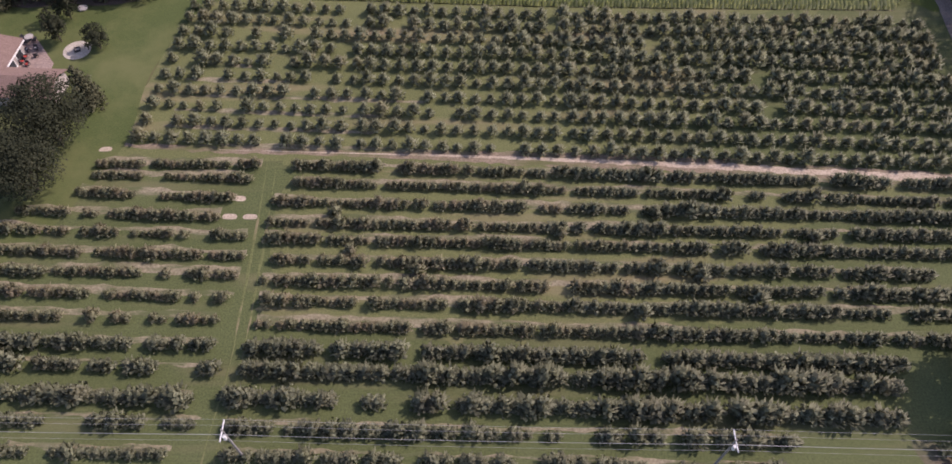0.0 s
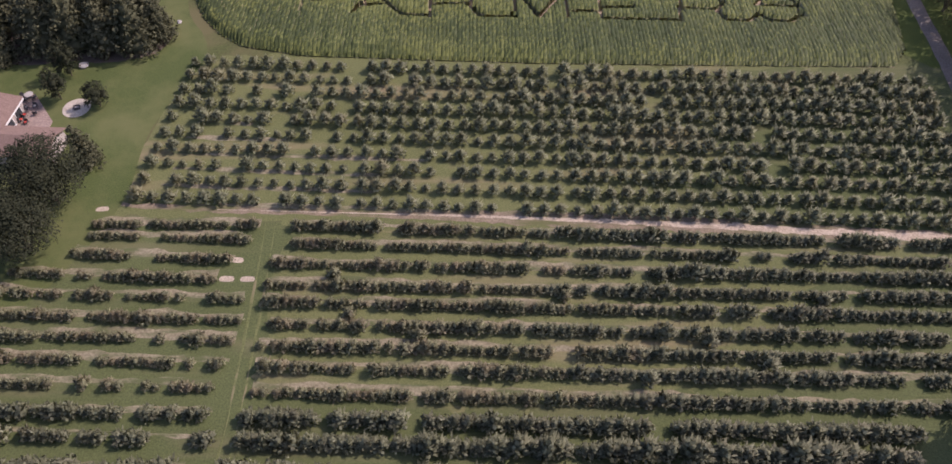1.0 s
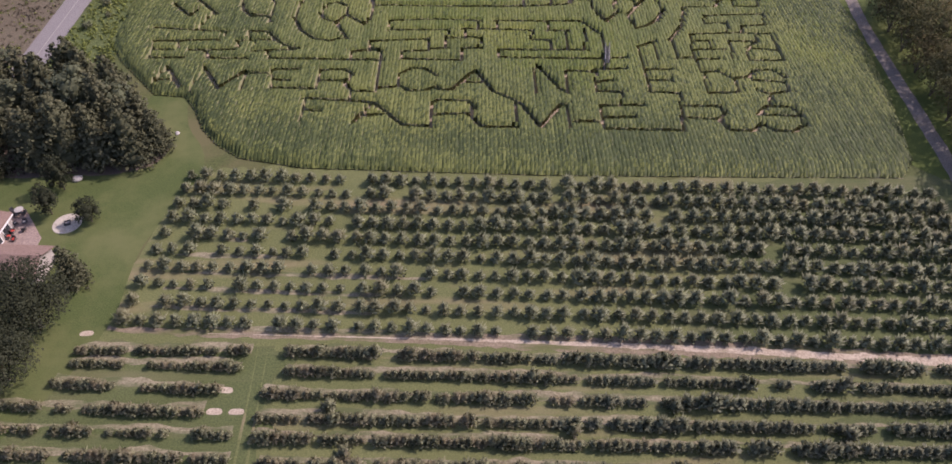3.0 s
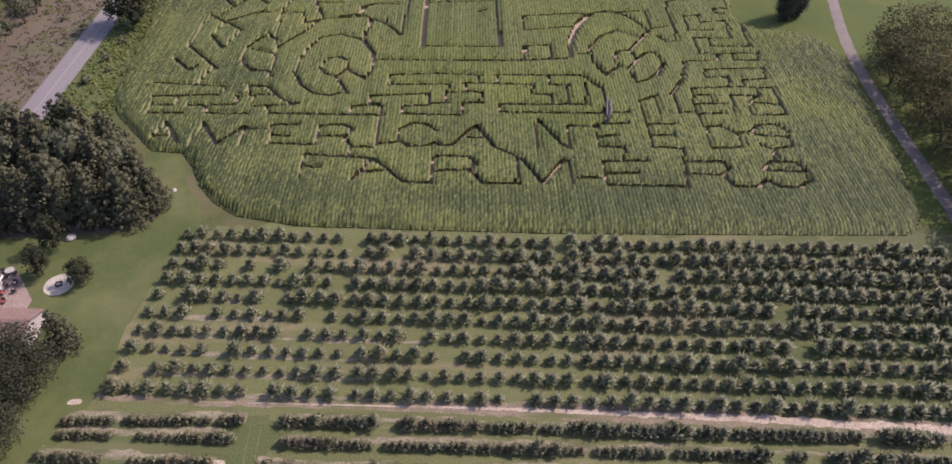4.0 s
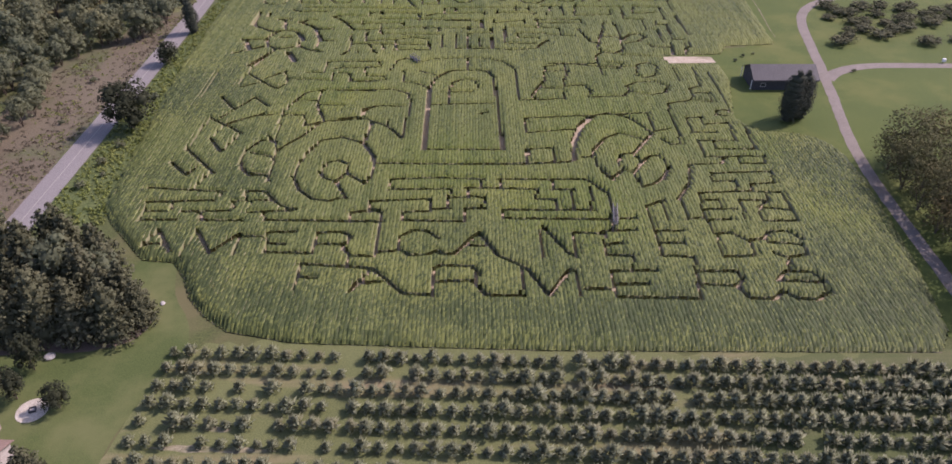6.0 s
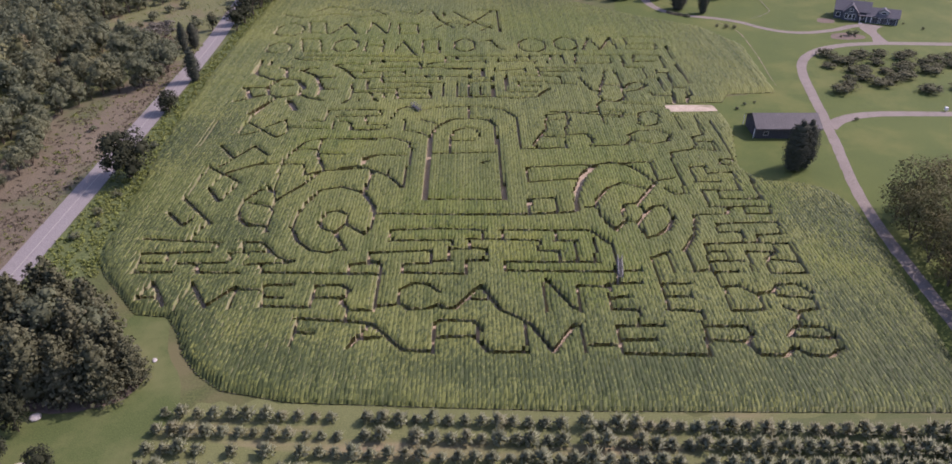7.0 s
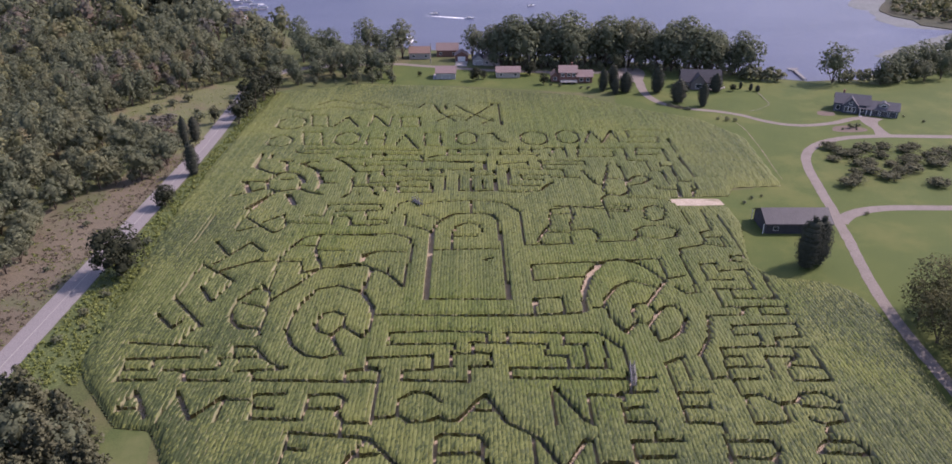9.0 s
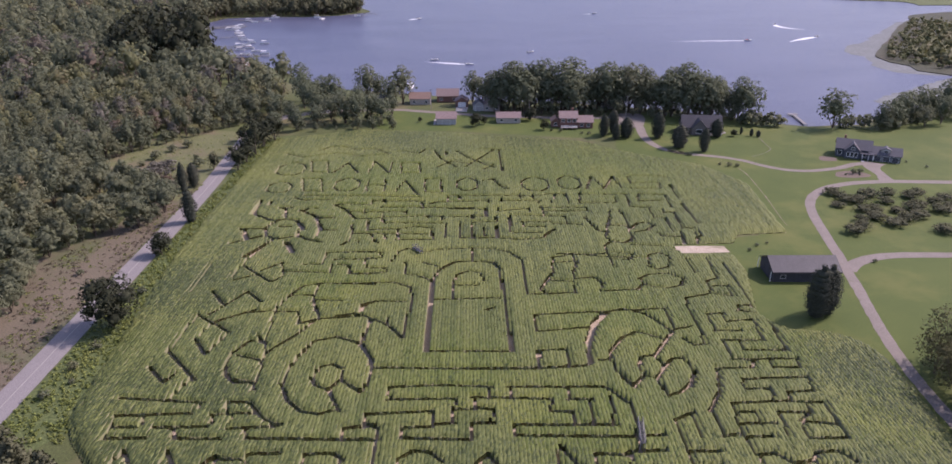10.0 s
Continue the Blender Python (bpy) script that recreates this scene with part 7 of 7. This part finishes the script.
# grey lakeside house
sheet("forecourt", [(66.5, 368), (68, 386), (81, 387), (79, 370), (74, 362)], 0.056, M_GRAVEL, "pale gravel forecourt under the lakeside trees", 0.6, 2)
grey = thing("house", "grey gabled house under the lakeside trees", "house", pose(100, 355, 0, 0, 0, -6))
w = gable_wing(grey, -8, -4, 9, 4.5, 3.2, 7.4, "x", M_TAUPE, M_STEEL, 0.5)
for x in (-6, 4.5, 7.5):
    opening(w, "window", x, -4, 0.9, 1.5, 1.3, "S")
g = gable_wing(grey, -4.2, -6.0, 2.2, 1.0, 3.2, 6.6, "y", M_TAUPE, M_STEEL, 0.5)
opening(g, "window", -1, -6, 0.9, 2.4, 1.6, "S")
part("porch", boxes((2.4, -6.6, 0, 8.5, -4.05, 0.5)), M_CONCRETE, grey)
part("fascia", boxes((2.5, -6.9, 2.6, 9.2, -6.75, 2.85)), M_WHITE, grey, "white fascia board")

# red-brown lakeside house with a deck
red = thing("house", "red-brown house with a pale timber deck", "house", pose(43.5, 366, 0, 0, 0, -2))
w = gable_wing(red, -5.0, -3.6, 3.0, 4.0, 4.6, 6.8, "x", M_REDWALL, M_BROWNROOF)
for x in (-3.4, -0.8, 1.6):
    opening(w, "window", x, -3.6, 2.8, 1.3, 1.2, "S")
w = gable_wing(red, 3.0, -4.4, 10.0, 3.0, 2.9, 5.0, "x", M_REDWALL, M_BROWNROOF)
for x in (5, 8):
    opening(w, "window", x, -4.4, 0.9, 1.3, 1.2, "S")
w = gable_wing(red, -8.6, -2.6, -5.0, 3.0, 2.7, 4.2, "y", M_REDWALL, M_PINKROOF)
opening(w, "window", -6.8, -2.6, 0.9, 1.2, 1.2, "S")
part("deck", boxes((-4.6, -7.2, 0.9, 3.0, -3.7, 1.05)), M_BLEACHED, red, "pale timber deck")
for x in (-4.5, -2.0, 0.5, 2.9):
    part("deck_post", boxes((x - 0.08, -7.2, 0, x + 0.08, -7.04, 2.0)), M_BLEACHED, red)
for z in (1.4, 1.95):
    part("rail", boxes((-4.6, -7.22, z, 3.0, -7.12, z + 0.08)), M_WHITE, red, "white deck rail")
chimney(red, 1, 1.5, 6.0, 7.8)

for x, y, wd, dp, ev, rg, along, wall, roof, label, doors in (
        (15.5, 374, 11, 6.4, 2.7, 4.6, "x", M_TANWALL, M_BROWNROOF, "long tan garage with a red-brown roof", 0),
        (-13.6, 372.6, 9.0, 8.0, 3.0, 5.2, "x", M_GREYWALL, M_BROWNROOF, "grey garage with a red-brown hipped roof", 1),
        (-28, 412.5, 10.5, 8, 3.2, 5.6, "x", M_TANWALL, M_PINKROOF, "tan cottage with a pink-tan roof by the lake", 0),
        (-14, 418, 11, 8, 3.4, 6.2, "x", M_REDWALL, M_BROWNROOF, "red-brown cottage by the lake", 0),
        (-6.5, 407, 6.5, 6.5, 2.8, 4.8, "y", M_REDWALL, M_BROWNROOF, "small red-brown garage with a white door", 2),
        (2.0, 398.5, 5.5, 6.0, 2.8, 5.0, "y", M_GREYWALL, M_SLATE, "small pale grey gabled cottage", 1),
        (8.5, 398, 8.0, 7.5, 3.4, 6.4, "y", M_TANWALL, M_BROWNROOF, "brown gabled lakeside cottage", 0),
        (-47, 408, 8.0, 7.0, 3.0, 5.2, "x", M_BARNWALL, M_SLATE, "dark cottage under the lakeside trees", 0),
        (69, 402, 9.0, 7.0, 3.0, 5.2, "x", M_GREYWALL, M_STEEL, "pale boathouse between the lakeside trees", 0),
        (-152, 520, 9.0, 7.0, 3.0, 5.2, "x", M_GREYWALL, M_STEEL, "pale-roofed cottage at the edge of the wood", 0),
        (-182, 545, 10.0, 7.0, 3.0, 5.2, "x", M_GREYWALL, M_SLATE, "grey-roofed cottage above the docks", 0)):
    hut = thing("garage" if "garage" in label else "cottage", label, "garage" if "garage" in label else "house", pose(x, y, 0))
    w = gable_wing(hut, -wd / 2, -dp / 2, wd / 2, dp / 2, ev, rg, along, wall, roof)
    if doors:
        opening(w, "garage_door", 0, -dp / 2, 0.05, 3.6, 2.2, "S", M_WHITE, M_WHITE if doors == 2 else M_GREYWALL)
    else:
        for k in (-0.3, 0.3):
            opening(w, "window", wd * k, -dp / 2, 1.0, 1.2, 1.1, "S")
    opening(w, "door", -wd / 2, 0, 0.05, 0.95, 2.05, "W", M_WHITE, M_WHITE)
sheet("concrete_apron", [(-9.6, 393.5), (-4.0, 393), (-3.4, 403.4), (-9.4, 403.4)], 0.07, M_CONCRETE, "pale concrete apron before the garage", 0.05, 1, rounded=False, thick=0.04)
sheet("concrete_apron", [(-19.6, 368.8), (-18.4, 368.8), (-18.4, 378.5), (-19.6, 378.5)], 0.05, M_CONCRETE, "pale concrete path beside the garage", 0.05, 1, rounded=False, thick=0.04)
sheet("mulch_island", [(133, 292.5), (138, 290.8), (145, 292), (146, 295.5), (141, 299), (135, 297)], 0.05, M_MULCH, "mulched planting island in the driveway loop", 0.3, 1)
for i, (x, y, s) in enumerate(((137, 294, 0.5), (140.5, 295.5, 0.8), (143.5, 296.4, 0.9), (142, 293.5, 0.4))):
    shrubs.plant(x, y, "small clipped shrub in the mulched island", s, i * 80, i, "island shrubs")
sheet("garden_bed", [(136, 312), (142, 311.5), (143, 315.5), (138, 317)], 0.05, M_MULCH, "stony garden bed beside the lake house", 0.4, 1)
ribbon("garden_wall", [(109.9, 316.6), (114.5, 319), (121, 325.7), (122, 331.8), (123, 344)], 0.22, 0.35, M_GRAVEL, "low curved stone garden edging", 0.08, 0.8)
for i in range(9):
    shrubs.plant(79 + i * 0.9, 325.5 - i * 0.85 + (0.5 if i > 4 else 0), "low shrub beside the gravel drive", 0.55, i * 50, i, "drive shrubs")
for i, (x, y) in enumerate(((94, 306.8), (97, 305.2), (100, 304.6), (34, 357), (38, 355.5), (50, 351), (47, 352))):
    shrubs.plant(x, y, "low shrub at the edge of the lawn", 0.7, i * 50, i, "lawn shrubs")

# ---- small things on the lawns ----
box_post = thing("utility_box", "white utility box on a post by the drive", "utility box", pose(138.5, 225.6, 0))
part("box", boxes((-0.45, -0.35, 0.5, 0.45, 0.35, 1.4), bevel=0.04), M_WHITE, box_post)
part("post", boxes((-0.08, -0.08, 0, 0.08, 0.08, 0.5)), M_BLEACHED, box_post)
for x, y in ((109.2, 219.5), (168, 309), (172, 302), (80.5, 231), (77.2, 227.6), (84, 232.5)):
    shrubs.plant(x, y, "tiny dark shrub on the mown grass", 0.45, x * 9, int(x), "lawn shrubs")


def footbridge(x, y, turn, length=5.0):
    """A wooden lookout bridge in the maze."""
    b = thing("footbridge", "weathered timber footbridge standing in the maze", "footbridge", pose(x, y, 0, 0, 0, turn), "maze bridges")
    n = 14
    for i in range(n):
        u = -length / 2 + (i + 0.5) * length / n
        part("plank", boxes((-0.38, u - 0.15, 2.3, 0.38, u + 0.15, 2.36)), M_BARNWALL, b, "dark weathered plank")
    for s in (-0.42, 0.42):
        part("beam", boxes((s - 0.05, -length / 2, 2.1, s + 0.05, length / 2, 2.3)), M_BLEACHED, b)
        part("rail", boxes((s - 0.04, -length / 2, 3.2, s + 0.04, length / 2, 3.3)), M_BLEACHED, b)
        for u in (-length / 2 + 0.1, 0, length / 2 - 0.1):
            part("post", boxes((s - 0.06, u - 0.06, 0, s + 0.06, u + 0.06, 3.25)), M_BLEACHED, b)


footbridge(27.5, 145.0, -8, 6.5)
footbridge(-18.0, 225.2, 35, 4.0)


# ---- power line over the orchard ----
def power_pole(x, y, h=9.6):
    p = thing("power_pole", "weathered wooden power pole with a crossarm", "power pole", pose(x, y, 0), "power line")
    part("pole", rod(bmesh.new(), (0, 0, -0.3), (0, 0, h), 0.16, 0.11, 10), M_BLEACHED, p)
    part("crossarm", boxes((-0.06, -1.25, h - 0.45, 0.06, 1.25, h - 0.31), bevel=0.01), M_WHITE, p, "pale painted crossarm")
    for u in (-1.15, -0.5, 0.5, 1.15):
        part("insulator", rod(bmesh.new(), (0, u, h - 0.31), (0, u, h - 0.1), 0.06, 0.04, 8), M_WHITE, p)
    for s in (-1, 1):
        part("brace", rod(bmesh.new(), (0.09, s * 0.75, h - 0.42), (0.12, 0, h - 1.1), 0.025, n=5), M_IRON, p)
    part("transformer", rod(bmesh.new(), (0.05, -0.36, h - 1.9), (0.05, -0.36, h - 1.1), 0.2, n=12), M_WHITE, p)


def cable(line, r):
    """One round strand through the points of line, which runs along x."""
    bm = bmesh.new()
    last = None
    for p in line:
        if last and (p - last[1]).length < 0.01:
            continue
        ring = [bm.verts.new(p + Vector((0, math.cos(i * math.tau / 5) * r, math.sin(i * math.tau / 5) * r))) for i in range(5)]
        if last:
            for i in range(5):
                bm.faces.new((last[0][i], last[0][(i + 1) % 5], ring[(i + 1) % 5], ring[i]))
        last = (ring, p)
    return bm


POLES = [(-82.8, 27.9), (-27.4, 26.8), (27.9, 25.7), (83.2, 24.6)]
for x, y in POLES:
    power_pole(x, y)
for u in (-1.15, -0.5, 0.5, 1.15):
    line = []
    for (xa, ya), (xb, yb) in zip(POLES, POLES[1:]):
        line += [Vector((xa + (xb - xa) * k / 10, ya + u + (yb - ya) * k / 10, 9.55 - 4 * 0.55 * (k / 10) * (1 - k / 10))) for k in range(11)]
    tagged(part("power_cable", cable(line, 0.010), M_WIRE), "thin bare cable strung between the poles", "cable", "power line")
line = []
for (xa, ya), (xb, yb) in zip(POLES, POLES[1:]):
    line += [Vector((xa + (xb - xa) * k / 10, ya + 0.2 + (yb - ya) * k / 10, 7.4 - 4 * 0.5 * (k / 10) * (1 - k / 10))) for k in range(11)]
tagged(part("power_cable", cable(line, 0.021), M_WIRE), "thick lower cable strung between the poles", "cable", "power line")
for x, y, h in ((26, 383, 11), (72, 379, 11), (-22, 400, 10)):
    p = thing("utility_pole", "plain wooden utility pole by the gravel lane", "utility pole", pose(x, y, 0), "lane poles")
    part("pole", rod(bmesh.new(), (0, 0, -0.3), (0, 0, h), 0.18, 0.12, 8), M_BLEACHED, p)
    part("crossarm", boxes((-0.9, -0.06, h - 0.5, 0.9, 0.06, h - 0.36)), M_BLEACHED, p)

# ---- lake ----


def pontoon(x, y, turn, roof):
    b = thing("pontoon_boat", "moored pontoon boat with a pale canopy" if roof else "open moored boat at a dock", "boat", pose(x, y, -0.45, 0, 0, turn), "moored boats")
    for s in (-0.9, 0.9):
        part("float", rod(bmesh.new(), (-3.2, s, 0.15), (3.2, s, 0.15), 0.32, n=8), M_WHITE, b)
    part("deck", boxes((-3.3, -1.25, 0.42, 3.2, 1.25, 0.55)), M_GREYWALL, b)
    part("rail", boxes((-3.2, -1.25, 0.55, 3.0, -1.19, 1.15), (-3.2, 1.19, 0.55, 3.0, 1.25, 1.15), (-3.2, -1.19, 0.55, -3.14, 1.19, 1.15)), M_WHITE, b)
    part("seat", boxes((-2.9, -1.1, 0.55, -1.6, 1.1, 1.0), bevel=0.05), M_WHITE, b)
    if roof:
        part("canopy", boxes((-2.4, -1.3, 2.5, 1.6, 1.3, 2.62), bevel=0.05), M_WHITE, b)
        for a in (-2.2, 1.4):
            for s in (-1.1, 1.1):
                part("canopy_post", boxes((a - 0.03, s - 0.03, 0.55, a + 0.03, s + 0.03, 2.5)), M_IRON, b)


def dock(x0, y0, x1, y1):
    d = Vector((x1 - x0, y1 - y0, 0))
    n = d.length
    t = math.degrees(math.atan2(d.y, d.x))
    ob = thing("dock", "narrow pale timber dock over the water", "dock", pose(x0, y0, 0, 0, 0, t), "lake docks")
    k = max(4, int(n / 1.6))
    for i in range(k):
        part("plank_section", boxes((i * n / k + 0.03, -0.75, 0.2, (i + 1) * n / k - 0.03, 0.75, 0.3)), M_BLEACHED, ob)
    for i in range(0, k + 1, 3):
        for s in (-0.7, 0.7):
            part("pile", boxes((i * n / k - 0.06, s - 0.06, -1.8, i * n / k + 0.06, s + 0.06, 0.5)), M_BLEACHED, ob)


for q in ((-238, 703, -212, 716), (-203, 640, -188, 650), (-195, 596, -166, 596), (-178, 563, -142, 556), (-228, 693, -204, 722), (-198, 784, -176, 771), (-112, 806, -94, 800), (-232, 694, -200, 704), (153, 366, 155, 384), (-188, 580, -170, 585), (-233, 697, -200, 712), (-226, 756, -195, 742), (-125, 797, -103, 789)):
    dock(*q)
part("dock_platform", boxes((152.5, 384, 0.2, 157.5, 386.5, 0.32)), M_BLEACHED)
tagged(bpy.data.objects["dock_platform"], "pale square platform at the dock's end", "dock", "lake docks")
for i, (x, y, turn) in enumerate(((-171, 617, 15), (-160, 613, 10), (-157, 577, 8), (-170, 582, 6), (-148, 566, 5), (-161, 564, 5), (-190, 655, 30), (-196, 668, 30), (-180, 630, 20), (-206, 700, 40), (-176, 600, 12), (-190, 776, 0), (-150, 776, 10), (-205, 690, 20), (-196, 672, 10), (-185, 640, 15), (-165, 590, 5), (-172, 606, 8), (-36, 452, 80), (-210, 751, 10), (-202, 742, 0), (-191, 746, -10), (-191, 774, 0), (-143, 763, 70), (-210, 689, 10), (-205, 708, 5), (-112, 786, 0))):
    pontoon(x, y, turn, i % 3 != 2)


def speedboat(x, y, turn, wake, bend=0.0, wide=3.0):
    b = thing("speedboat", "small white speedboat running on the lake", "boat", pose(x, y, -0.45, 0, 0, turn), "speedboats")
    bm = bmesh.new()
    deck = [bm.verts.new(c) for c in ((-2.8, -1.0, 0.7), (1.0, -1.05, 0.75), (3.2, 0, 0.95), (1.0, 1.05, 0.75), (-2.8, 1.0, 0.7))]
    keel = [bm.verts.new(c) for c in ((-2.8, -0.7, -0.1), (1.0, -0.6, -0.1), (2.6, 0, 0.1), (1.0, 0.6, -0.1), (-2.8, 0.7, -0.1))]
    bm.faces.new(deck)
    bm.faces.new(keel[::-1])
    for i in range(5):
        bm.faces.new((deck[i], keel[i], keel[(i + 1) % 5], deck[(i + 1) % 5]))
    part("hull", bm, M_WHITE, b)
    part("windscreen", boxes((0.2, -0.8, 0.75, 0.3, 0.8, 1.2)), M_DARKGLASS, b)
    part("seat", boxes((-1.6, -0.7, 0.7, -0.4, 0.7, 1.1), bevel=0.05), M_RED if wake > 40 else M_GREYWALL, b)
    part("motor", boxes((-3.2, -0.25, 0.2, -2.8, 0.25, 1.1), bevel=0.05), M_IRON, b)
    if wake:
        a = radians(turn + 180)
        pts = []
        for k in range(6):
            a += bend / 6
            r = 2 + wake * k / 5
            pts.append((x + math.cos(a) * r, y + math.sin(a) * r))
        ribbon("boat_wake", pts, [wide * 0.6, wide, wide, wide * 0.7, wide * 0.4, 0.3], -0.42, M_FOAM, "white foaming wake behind a speedboat", 0.8, 1.5)


speedboat(-2, 523, -20, 30, 0.0, 3.2)
speedboat(42, 571, 30, 0)
speedboat(-50, 765, 40, 12, 0.0, 4)
speedboat(125, 801, 10, 10, 0, 2.5)
speedboat(218, 622, 0, 60, 0.05, 2.6)
speedboat(276, 716, 60, 34, 0.9, 5.0)
speedboat(281, 641, 32, 40, 0.1, 5.0)
speedboat(-26, 540, 200, 0)
